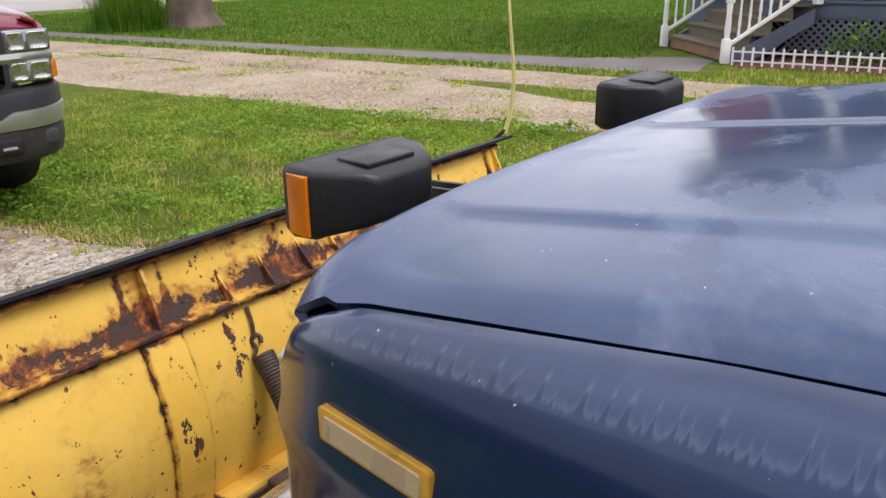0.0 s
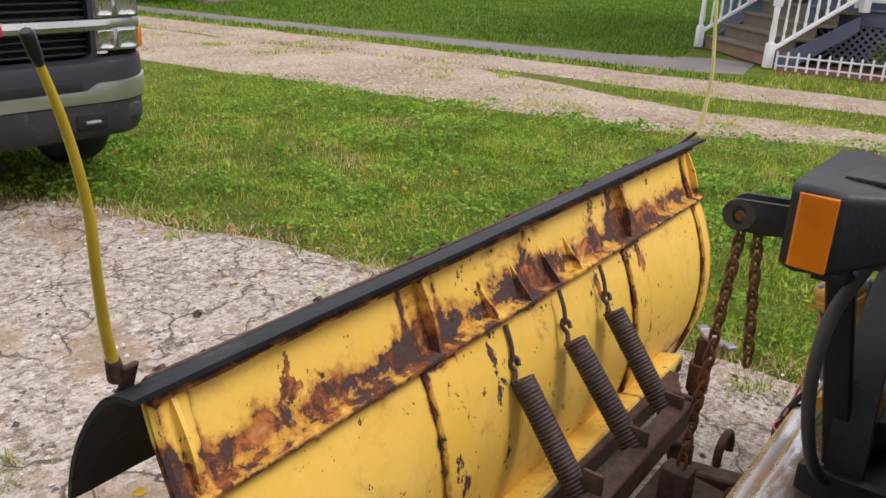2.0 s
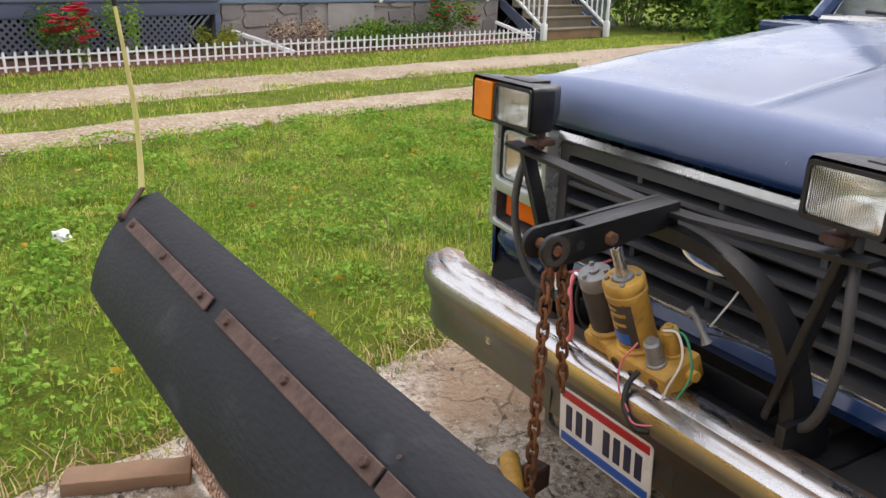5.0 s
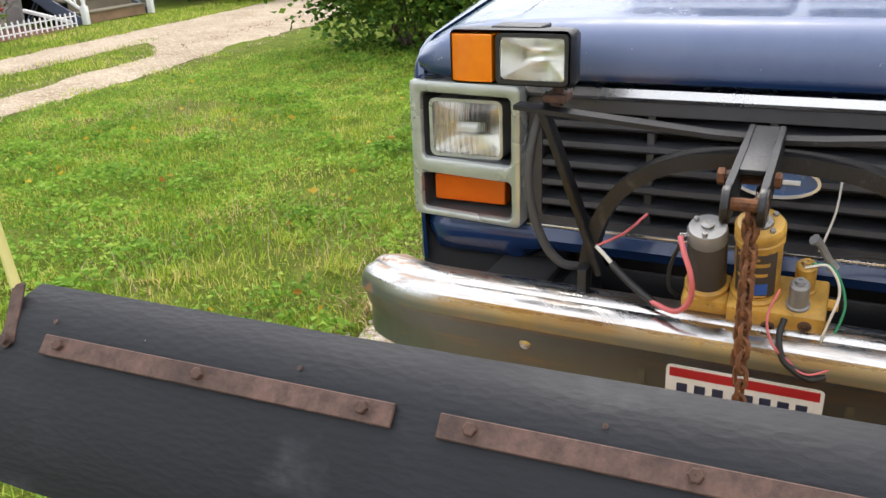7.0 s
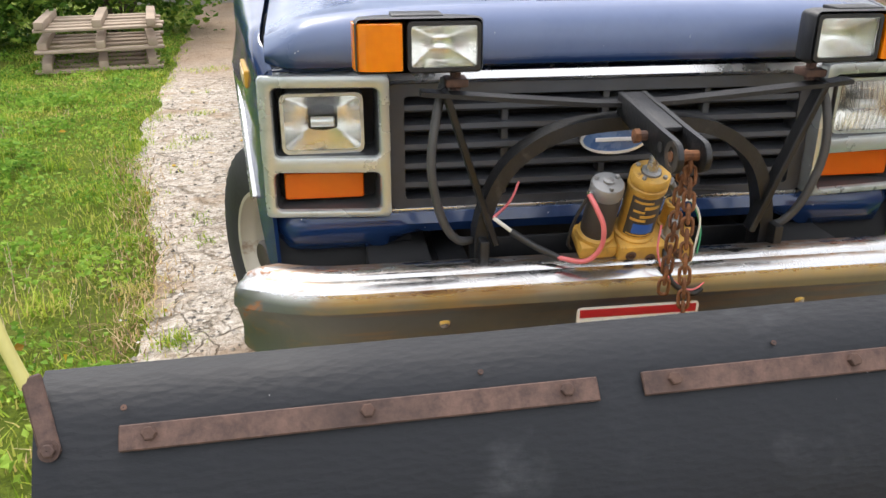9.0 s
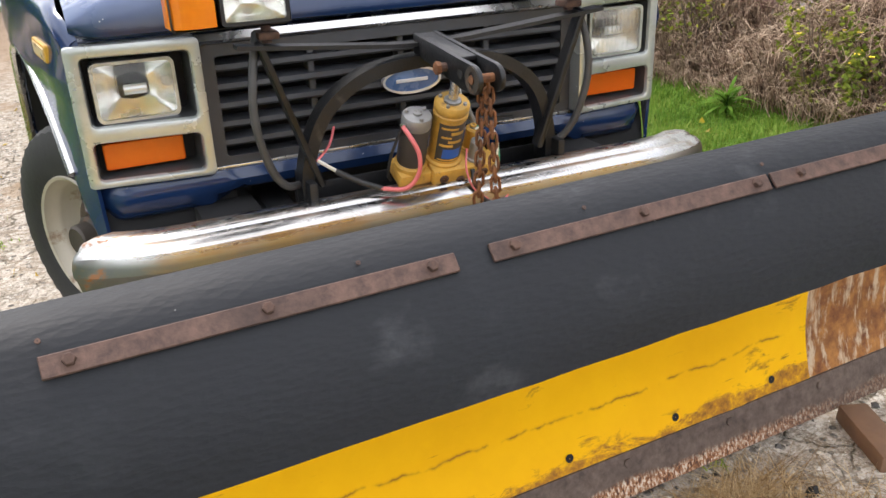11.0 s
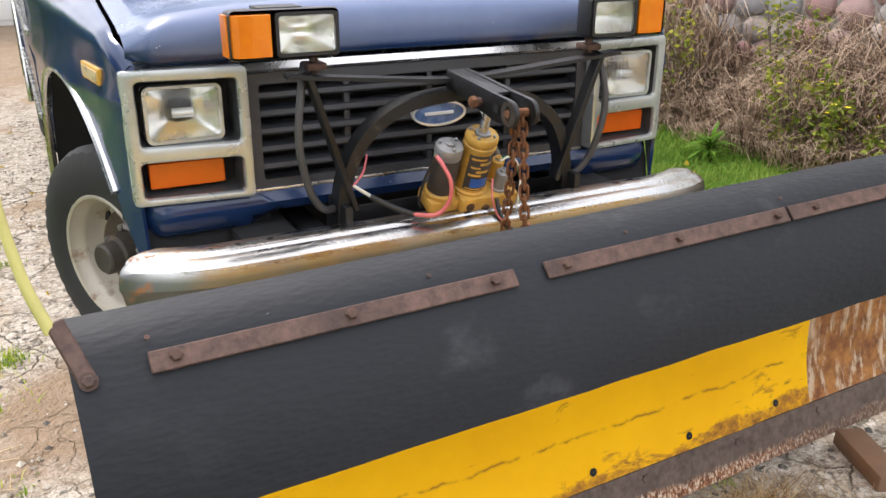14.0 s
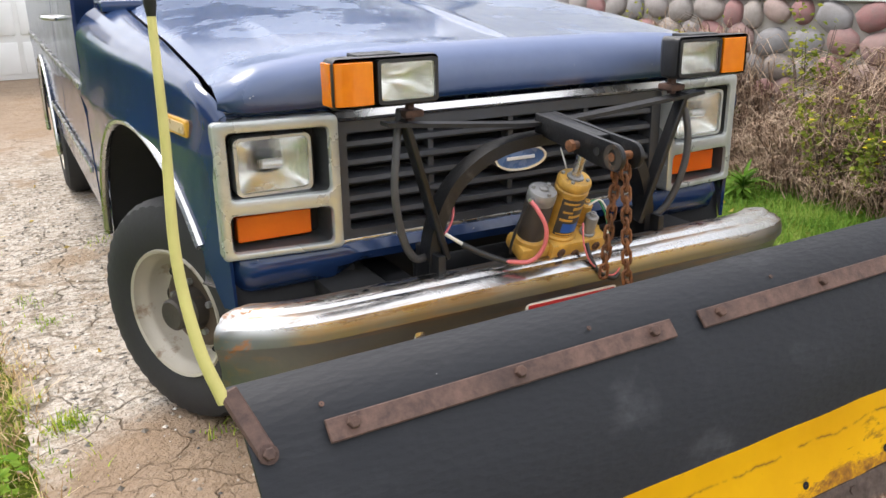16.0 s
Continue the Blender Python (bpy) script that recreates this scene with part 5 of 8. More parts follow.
def coil_spring(parent, a, b):
    """A long extension spring with its hooks, from a to b."""
    a, b = Vector(a), Vector(b)
    d = (b - a).normalized()
    u, w = frame_of(d)
    turns, r = 31, 0.025
    n = turns * 12
    pts = [a + d * ((b - a).length * i / n) + (u * math.cos(i * math.pi / 6) + w * math.sin(i * math.pi / 6)) * r for i in range(n + 1)]
    s = part("spring", tubes(pts, 0.0054, 6), SPRING, parent, "rusty brown coil spring", 60)
    bm = bmesh.new()
    tube(bm, smooth_line([a + u * r, a - d * 0.02 + u * 0.01, a - d * 0.04 + u * 0.014, a - d * 0.055, a - d * 0.045 - u * 0.014, a - d * 0.03 - u * 0.01], 5), 0.006, 6)
    part("spring_hook", bm, SPRING, s, "", 60)
    bm = bmesh.new()
    tube(bm, smooth_line([b + u * r, b + d * 0.02 + u * 0.01, b + d * 0.04 + u * 0.014, b + d * 0.055, b + d * 0.045 - u * 0.014, b + d * 0.03 - u * 0.01], 5), 0.006, 6)
    part("spring_hook", bm, SPRING, s, "", 60)
    return s


def marker_rod(parent, pts, mat, boot=True):
    rod = part("marker_rod", tubes(smooth_line(pts, 8), [0.0092 - 0.0044 * i / (8 * len(pts) - 8) for i in range(8 * len(pts) - 7)], 10), mat, parent, "flexible yellow blade guide with a black cap", 60)
    p = smooth_line(pts, 8)
    d = (p[-1] - p[-2]).normalized()
    part("rod_cap", tubes([p[-1] - d * 0.008, p[-1] + d * 0.004, p[-1] + d * 0.029, p[-1] + d * 0.032], [0.0052, 0.007, 0.0076, 0.0055], 12), BLACK_PL, rod, "black rubber cap", 50)
    if boot:
        part("rod_socket", tubes(p[:4], [0.0135, 0.0128, 0.012, 0.0105], 12), STRIP, rod, "rusty socket at the foot of the rod", 50)
    return rod


def build_plow():
    t = holder("snow_plow", "yellow rusty snow plow blade with black rubber deflector", "snow plow", PLOW)
    prof = along(BOARD)
    bm = bmesh.new()
    sheet(bm, prof, -1.0, 1.135, 44, 0.006)
    board = part("moldboard", bm, PLOW_Y, t, "curved yellow steel blade flaking to rust", 50)
    # stiffeners on the truck side
    back = [(y + 0.007, z) for y, z in prof]
    for x in (-0.975, -0.43, 0.51, 1.1):
        for wide, dx in ((0.05, 0.0),):
            rows = []
            bm = bmesh.new()
            for y, z in back[:13]:
                rows.append([Vector((x - 0.004, y - 0.002, z)), Vector((x - 0.004, y + 0.045 * math.sin(math.pi * min(1, (0.842 - z) / 0.2)) * 0.6 + 0.004, z + 0.002)), Vector((x + 0.004, y + 0.045 * math.sin(math.pi * min(1, (0.842 - z) / 0.2)) * 0.6 + 0.004, z + 0.002)), Vector((x + 0.004, y - 0.002, z))])
            grid(bm, rows)
            part("rib", bm, PLOW_Y, board)
        bm = bmesh.new()
        w = 0.034 if abs(x) > 0.9 else 0.055
        rows = [[Vector((x - w, y - 0.001, z)), Vector((x - w + 0.006, y + 0.008, z)), Vector((x + w - 0.006, y + 0.008, z)), Vector((x + w, y - 0.001, z))] for y, z in (back if abs(x) > 0.9 else back[12:])]
        grid(bm, rows)
        part("band", bm, PLOW_Y, board)
    for x0, x1, a in ((0.16, 0.165, 0.0), (0.02, 0.025, 0.0), (-0.1, -0.095, 0.0), (0.3, 0.305, 0.0)):
        bm = bmesh.new()
        prism(bm, [(0.108, 0.672), (0.135, 0.676), (0.06, 0.755), (0.045, 0.762)], "x", x0, x1)
        part("gusset", bm, PLOW_Y, board)
    bm = bmesh.new()
    prism(bm, [(0.1, 0.674), (0.1, 0.667), (0.13, 0.66), (0.134, 0.664), (0.134, 0.674)], "x", -1.01, 1.14, 0.001)
    part("mid_flange", bm, PLOW_Y, board, "ledge along the middle with rust above it")
    bm = bmesh.new()
    prism(bm, [(0.041, 0.826), (0.07, 0.82), (0.073, 0.828), (0.05, 0.835)], "x", -1.0, 1.135)
    part("top_flange", bm, PLOW_Y, board)
    bm = bmesh.new()
    prism(bm, [(0.16, 0.2), (0.235, 0.215), (0.24, 0.205), (0.24, 0.16), (0.232, 0.16), (0.228, 0.203), (0.162, 0.19)], "x", -0.72, 0.78, 0.002)
    part("bottom_flange", bm, PLOW_Y, board)
    # front: yellow sheet, bare rusty end, cutting edge
    front = [(y - 0.006, z) for y, z in prof if z < 0.55]
    bm = bmesh.new()
    sheet(bm, [(y - 0.001, z) for y, z in front if z > 0.11], -1.04, 0.765, 60, 0.005, 0.004, 4, 0.018)
    ys = part("face_sheet", bm, SHEET_Y, t, "bright yellow plastic face sheet stained along its foot", 50)
    bm = bmesh.new()
    sheet(bm, [(y - 0.0005, z) for y, z in front], 0.762, 1.137, 14, 0.003, 0.002, 8)
    part("bare_end", bm, SCALE_R, t, "bare blade end, rust with pale paint streaks", 50)
    for x in (-0.92, -0.6, -0.3, 0.0, 0.31, 0.63):
        bm = bmesh.new()
        lathe(bm, [(0.0105, 0.0), (0.0105, 0.0006), (0.001, 0.0006)], pose(x, 0.1388, 0.163, 90 - 18, 0, 0), 12)
        part("bolt_hole", bm, DARK, ys)
    bm = bmesh.new()
    prism(bm, [(0.134, 0.128), (0.124, 0.13), (0.088, 0.028), (0.1, 0.024)], "x", -1.06, 1.225, 0.002)
    ce = part("cutting_edge", bm, EDGE, t, "worn brown steel cutting edge")
    for x in (-0.8, -0.45, 0.15, 0.47, 0.79, 1.19):
        hexbolt(ce, pose(x, 0.117, 0.105, 90 - 19, 0, 0), EDGE, 0.012, 0.005, False)
    # rubber
    bm = bmesh.new()
    sheet(bm, along(FLAP, 4), -1.078, 1.176, 60, 0.009, 0.003, 2, 0.003)
    rub = part("rubber_deflector", bm, RUBBER, t, "black textured rubber snow deflector", 50)
    for x0, x1, bolts in ((-0.975, -0.352, (-0.938, -0.666, -0.397)), (-0.288, 0.343, (-0.243, 0.03, 0.308)), (0.352, 1.092, (0.427, 0.71, 1.055))):
        m = Matrix.Translation((0, -0.0195, 0.806)) @ Matrix.Rotation(radians(-43), 4, "X")
        bm = bmesh.new()
        box(bm, x0, x1, -0.003, 0.003, -0.0165, 0.0165, 0.0015, 1, m)
        st = part("clamp_strip", bm, STRIP, t, "rusty flat clamping strip")
        for x in bolts:
            hexbolt(st, m @ pose(x, -0.003, 0.002, 90, 0, 0), RUST, 0.0095, 0.008, False)
    for x in (-0.97, -0.51, -0.08, 0.35, 0.74, 1.0):
        bm = bmesh.new()
        lathe(bm, [(0.004, 0.0), (0.004, 0.002), (0.001, 0.002)], pose(x, 0.01, 0.832, 40, 0, 0), 8)
        part("stud", bm, RUST, rub)
    # end brackets and rods
    for x, s in ((-1.085, -1), (1.145, 1)):
        bm = bmesh.new()
        bar(bm, (x + (0.03 if s < 0 else -0.022), -0.022, 0.792), (x - (0.012 if s > 0 else -0.001), 0.048 if s < 0 else 0.02, 0.868), 0.026, 0.009, 0.003, (0, -0.8, 0.6))
        part("rod_bracket", bm, STRIP, t, "rusty bracket holding the guide rod")
        hexbolt(t, pose(x + (0.028 if s < 0 else -0.02), -0.021, 0.8, 55, 0, 0), STRIP, 0.009)
    inv = PLOW.inverted()
    marker_rod(t, [inv @ Vector(p) for p in ROD_B], ROD_Y)
    marker_rod(t, [inv @ Vector(p) for p in ROD_A], ROD_PALE, False)
    # springs and push frame
    w = lambda *p: inv @ Vector(p)
    for a, b in (((0.258, -0.858, 0.535), (0.285, -0.67, 0.325)), ((0.036, -0.852, 0.552), (0.06, -0.656, 0.346)), ((-0.185, -0.858, 0.552), (-0.148, -0.668, 0.346))):
        coil_spring(t, w(*a), w(*b))
        bm = bmesh.new()
        top = w(*a)
        tube(bm, smooth_line([top + Vector((0.004, -0.026, 0.034)), top + Vector((0, -0.03, 0.05)), top + Vector((-0.006, -0.04, 0.075)), top + Vector((-0.01, -0.06, 0.112))], 5), 0.0055, 7)
        part("spring_eye", bm, RUST, t, "rusty eye bolt", 60)
    def add(name, bm, mat=RUST, label=""):
        bmesh.ops.transform(bm, matrix=inv, verts=bm.verts[:])
        return part(name, bm, mat, t, label)
    add("spring_bar", bars((-0.22, -0.64, 0.33), (0.44, -0.625, 0.31), 0.05, 0.075, 0.004), RUST, "brown channel bar anchoring the springs")
    for x in (-0.148, 0.06, 0.285):
        add("lug", boxes(x - 0.005, x + 0.005, -0.67, -0.62, 0.33, 0.4, 0.002))
    add("lug_plate", boxes(-0.215, -0.2, -0.67, -0.6, 0.3, 0.375, 0.003))
    for a, b in (((-0.62, -0.84, 0.16), (-0.2, -0.62, 0.2)), ((0.66, -0.83, 0.16), (0.42, -0.62, 0.2)), ((-0.2, -0.63, 0.14), (-0.32, -0.2, 0.14)), ((0.42, -0.62, 0.14), (0.36, -0.2, 0.14)), ((-0.62, -0.83, 0.17), (0.66, -0.82, 0.17))):
        add("push_arm", bars(a, b, 0.06, 0.07, 0.005), RUST)
    bm = bmesh.new()
    prism(bm, [(-0.2, -0.66), (0.42, -0.64), (0.3, -0.4), (0.12, -0.3), (-0.02, -0.3), (-0.16, -0.4)], "z", 0.15, 0.165)
    add("frame_plate", bm, RUST, "brown pivot plate")
    bm = bmesh.new()
    box(bm, 0.01, 0.07, -0.58, -0.51, 0.165, 0.33, 0.008)
    add("lift_lug", bm, RUST)
    bm = bmesh.new()
    tube(bm, [(-0.14 + 0.045 * math.cos(radians(a)), -0.5, 0.3 + 0.05 * math.sin(radians(a))) for a in range(-20, 201, 20)], 0.011, 8)
    add("clevis", bm, RUST)
    for s in (-1,):
        add("ram", tubes([(-0.14, -0.42, 0.2), (-0.34, -0.3, 0.2)], 0.028, 14), PUMP_Y, "yellow angling ram")
        add("ram_collar", tubes([(-0.1, -0.445, 0.2), (-0.145, -0.418, 0.2)], 0.034, 14), SILVER)
    for x in (-0.74,):
        add("skid_post", boxes(x - 0.02, x + 0.02, -0.8, -0.76, 0.08, 0.29, 0.006), RUST)
        bm = bmesh.new()
        for k in range(7):
            u = k / 6 - 0.35
            box(bm, -0.024 + 0.01 * abs(u), 0.024 - 0.01 * abs(u), u * 0.17 - 0.016, u * 0.17 + 0.016, 0.05 * u * u - 0.008, 0.05 * u * u + 0.007, 0.004, 1, pose(x, -0.76, 0.298, 2, 0, -42))
        add("skid_shoe", bm, GREY, "grey worn skid shoe")
        add("skid_socket", tubes([(x, -0.78, 0.1), (x, -0.78, 0.2)], 0.035, 14), CHAIN)
    for x in (0.72,):
        add("skid_post", boxes(x - 0.03, x + 0.03, -0.8, -0.74, 0.05, 0.3, 0.006), RUST)
    return t


ROD_B = ((1.136, -1.012, 0.85), (1.16, -0.986, 0.95), (1.186, -0.944, 1.05), (1.206, -0.911, 1.15), (1.237, -0.881, 1.25), (1.272, -0.854, 1.332))
ROD_A = ((-1.096, -1.045, 0.85), (-1.118, -1.037, 0.93), (-1.132, -1.035, 1.05), (-1.13, -1.048, 1.2), (-1.131, -1.063, 1.345))
build_plow()


# ---- plough mount on the truck ----
def flat_band(bm, pts, wide, thick, axis=(0, 1, 0)):
    """A flat bar bent along pts, wide along the axis."""
    pts = [Vector(p) for p in pts]
    ax = Vector(axis)
    rows = []
    for i, p in enumerate(pts):
        d = (pts[min(i + 1, len(pts) - 1)] - pts[max(i - 1, 0)]).normalized()
        n = d.cross(ax).normalized()
        rows.append([p + ax * wide / 2 + n * thick / 2, p - ax * wide / 2 + n * thick / 2, p - ax * wide / 2 - n * thick / 2, p + ax * wide / 2 - n * thick / 2])
    vs = grid(bm, rows, True)
    bm.faces.new(vs[0][::-1])
    bm.faces.new(vs[-1])
    return bm


def plow_lamp(parent, cx, s):
    """A boxy plough lamp: black shell, amber signal on the outer side, clear lamp within."""
    y0, z0, z1 = -0.272, 1.086, 1.196
    a, b = cx - 0.133, cx + 0.133
    bm = bmesh.new()
    rows = []
    for y, ins, top, low in ((y0 - 0.006, 0.002, 0.002, 0.002), (y0, 0.0, 0.0, 0.0), (y0 + 0.012, -0.003, 0.003, -0.003), (y0 + 0.055, 0.0, 0.0, 0.0), (y0 + 0.06, 0.003, 0.0, 0.003), (y0 + 0.118, 0.052, -0.004, 0.02), (y0 + 0.13, 0.066, -0.012, 0.03), (y0 + 0.133, 0.074, -0.02, 0.036)):
        rows.append([Vector((p[0], y, p[1])) for p in rounded(a + ins, b - ins, z0 + low, z1 + top, 0.012)])
    vs = grid(bm, rows, True)
    bm.faces.new(vs[-1])
    shell = part("lamp_housing", bm, BLACK_PL, parent, "black plastic plow lamp housing", 40)
    part("lamp_cap", boxes(cx - 0.055, cx + 0.055, y0 + 0.035, y0 + 0.105, z1 - 0.004, z1 + 0.005, 0.003), BLACK_PL, shell)
    split = cx + s * 0.034
    lo, hi = sorted((split, cx + s * 0.13))
    bm = bmesh.new()
    curve = [(split + s * 0.002, y0 + 0.045), (split + s * 0.002, y0 - 0.01), (cx + s * 0.085, y0 - 0.012), (cx + s * 0.112, y0 - 0.01), (cx + s * 0.127, y0 - 0.004), (cx + s * 0.137, y0 + 0.008), (cx + s * 0.14, y0 + 0.052), (cx + s * 0.12, y0 + 0.052)]
    prism(bm, curve if s < 0 else curve[::-1], "z", z0 + 0.006, z1 - 0.007, 0.002)
    part("amber_lens", bm, AMBER, shell, "amber wrap-round signal lens", 12)
    lo, hi = sorted((split - s * 0.008, cx - s * 0.128))
    o, i = rounded(lo, hi, z0 + 0.004, z1 - 0.004, 0.01), rounded(lo + 0.008, hi - 0.008, z0 + 0.012, z1 - 0.012, 0.008)
    part("lens_rim", ring_prism(bmesh.new(), o, i, "y", y0 - 0.012, y0 + 0.02), BLACK_PL, shell)
    mx, mz = (lo + hi) / 2, (z0 + z1) / 2
    bm = bmesh.new()
    vs = grid(bm, dish(i, mx, mz, y0, 0.06), True)
    bm.faces.new(vs[-1])
    part("reflector", bm, BOWL, shell, "", 60)
    bm = bmesh.new()
    grid(bm, [[Vector((lo + 0.008 + (hi - lo - 0.016) * u / 12, y0 - 0.006 - 0.006 * math.sin(math.pi * u / 12) + 0.0015 * (u % 2), z0 + 0.012 + (z1 - z0 - 0.024) * v / 8)) for v in range(9)] for u in range(13)])
    g = part("lamp_lens", solid(bm, 0.003), GLASS, shell, "clear fluted glass lens", 20)
    g.visible_shadow = False
    bm = bmesh.new()
    tube(bm, [(cx - s * 0.085, y0 + 0.06, z0 + 0.02), (cx - s * 0.085, y0 + 0.06, z0 - 0.05)], 0.012, 8)
    box(bm, cx - s * 0.085 - 0.025, cx - s * 0.085 + 0.025, y0 + 0.03, y0 + 0.09, z0 - 0.04, z0 - 0.022, 0.004)
    part("lamp_foot", bm, RUST, shell, "rusty mounting stud")
    return shell


def build_mount():
    t = holder("plow_mount", "black steel plow lift frame with two lamps on the truck nose", "plow mount")
    arch = [(-0.352, -0.17, 0.56), (-0.348, -0.175, 0.7), (-0.31, -0.185, 0.815), (-0.25, -0.19, 0.885), (-0.15, -0.195, 0.935), (0.012, -0.195, 0.95), (0.174, -0.195, 0.935), (0.274, -0.19, 0.885), (0.334, -0.185, 0.815), (0.372, -0.175, 0.7), (0.376, -0.17, 0.56)]
    part("arch", flat_band(bmesh.new(), smooth_line(arch, 5), 0.058, 0.032), STEEL, t, "bent flat-steel arch", 50)
    # lift arm: two deep side plates with rounded, slotted ends and a web over the back half
    side = [(-0.185, 0.962), (-0.185, 1.016), (-0.3, 1.006), (-0.43, 0.994), (-0.5, 0.989)]
    side += [(-0.515 + 0.036 * math.cos(radians(a)), 0.955 + 0.034 * math.sin(radians(a))) for a in range(80, 271, 19)]
    side += [(-0.46, 0.924), (-0.4, 0.934), (-0.3, 0.95)]
    arm = part("lift_arm", prism(bmesh.new(), side, "x", 0.022, 0.034, 0.0025), STEEL, t, "black channel lift arm with a bare worn end")
    part("arm_plate", prism(bmesh.new(), side, "x", -0.034, -0.022, 0.0025), STEEL, arm)
    web = [(-0.185, 1.004), (-0.185, 1.014), (-0.43, 0.992), (-0.43, 0.982)]
    part("arm_web", prism(bmesh.new(), web, "x", -0.022, 0.022, 0.001), STEEL, arm)
    for e in (-1, 1):
        part("arm_end", ring_prism(bmesh.new(), [(-0.515 + 0.0335 * math.cos(radians(a)), 0.955 + 0.031 * math.sin(radians(a))) for a in range(0, 360, 20)], [(-0.515 + 0.014 * math.cos(radians(a)), 0.955 + 0.02 * math.sin(radians(a))) for a in range(0, 360, 20)], "x", e * 0.034, e * 0.0355), HUB, arm, "bare worn steel round the slot")
        bm = bmesh.new()
        lathe(bm, [(0.011, 0.0), (0.011, 0.0008), (0.001, 0.0008)], pose(e * 0.034, -0.455, 0.958, 0, 90 * e, 0), 14)
        part("arm_hole", bm, DARK, arm)
    part("chain_pin", tubes([(-0.036, -0.512, 0.955), (0.036, -0.512, 0.955)], 0.011, 10), CHAIN, arm, "rusty chain pin")
    part("arm_pin", tubes([(-0.05, -0.378, 0.962), (0.046, -0.378, 0.962)], 0.011, 10), RUST, arm, "rusty pivot pin")
    hexbolt(arm, pose(-0.05, -0.378, 0.962, 0, -90, 0), CHAIN, 0.016, 0.012, False)
    hexbolt(arm, pose(0.034, -0.378, 0.962, 0, 90, 0), CHAIN, 0.015, 0.01, False)
    for s in (-1, 1):
        x = s * 0.43
        part("lamp_bar", flat_band(bmesh.new(), [(s * 0.02, -0.195, 0.99), (s * 0.1, -0.2, 0.994), (x, -0.235, 1.03), (x + s * 0.07, -0.24, 1.038)], 0.045, 0.01), STEEL, t, "flat bar to the lamp")
        part("strut", bars((s * 0.445, -0.235, 1.04), (s * 0.325 + 0.008, -0.195, 0.66), 0.016, 0.042, 0.003, (0, 1, 0)), STEEL, t)
        part("foot_bracket", boxes(s * 0.37 + 0.01, s * 0.37 + 0.032, -0.24, -0.1, 0.53, 0.68, 0.004), STEEL, t)
        part("foot_block", boxes(s * 0.42 + 0.0, s * 0.62, -0.2, 0.02, 0.545, 0.575, 0.006), STEEL, t)
        bm = bmesh.new()
        tube(bm, smooth_line([(s * 0.44, -0.2, 1.06), (s * 0.465, -0.23, 0.97), (s * 0.475, -0.235, 0.86), (s * 0.45, -0.22, 0.74), (s * 0.41, -0.2, 0.675), (s * 0.36, -0.17, 0.66)], 7), 0.0105, 8)
        part("lamp_cable", bm, LOOM, t, "dark grey corrugated lamp cable", 60)
        plow_lamp(t, s * 0.503, s)
    part("cross_plate", boxes(-0.36, 0.4, -0.2, -0.08, 0.55, 0.566, 0.004), STEEL, t, "black steel shelf")
    part("cross_bar", boxes(-0.36, 0.4, -0.09, -0.08, 0.566, 0.63, 0.003), STEEL, t)
    return t


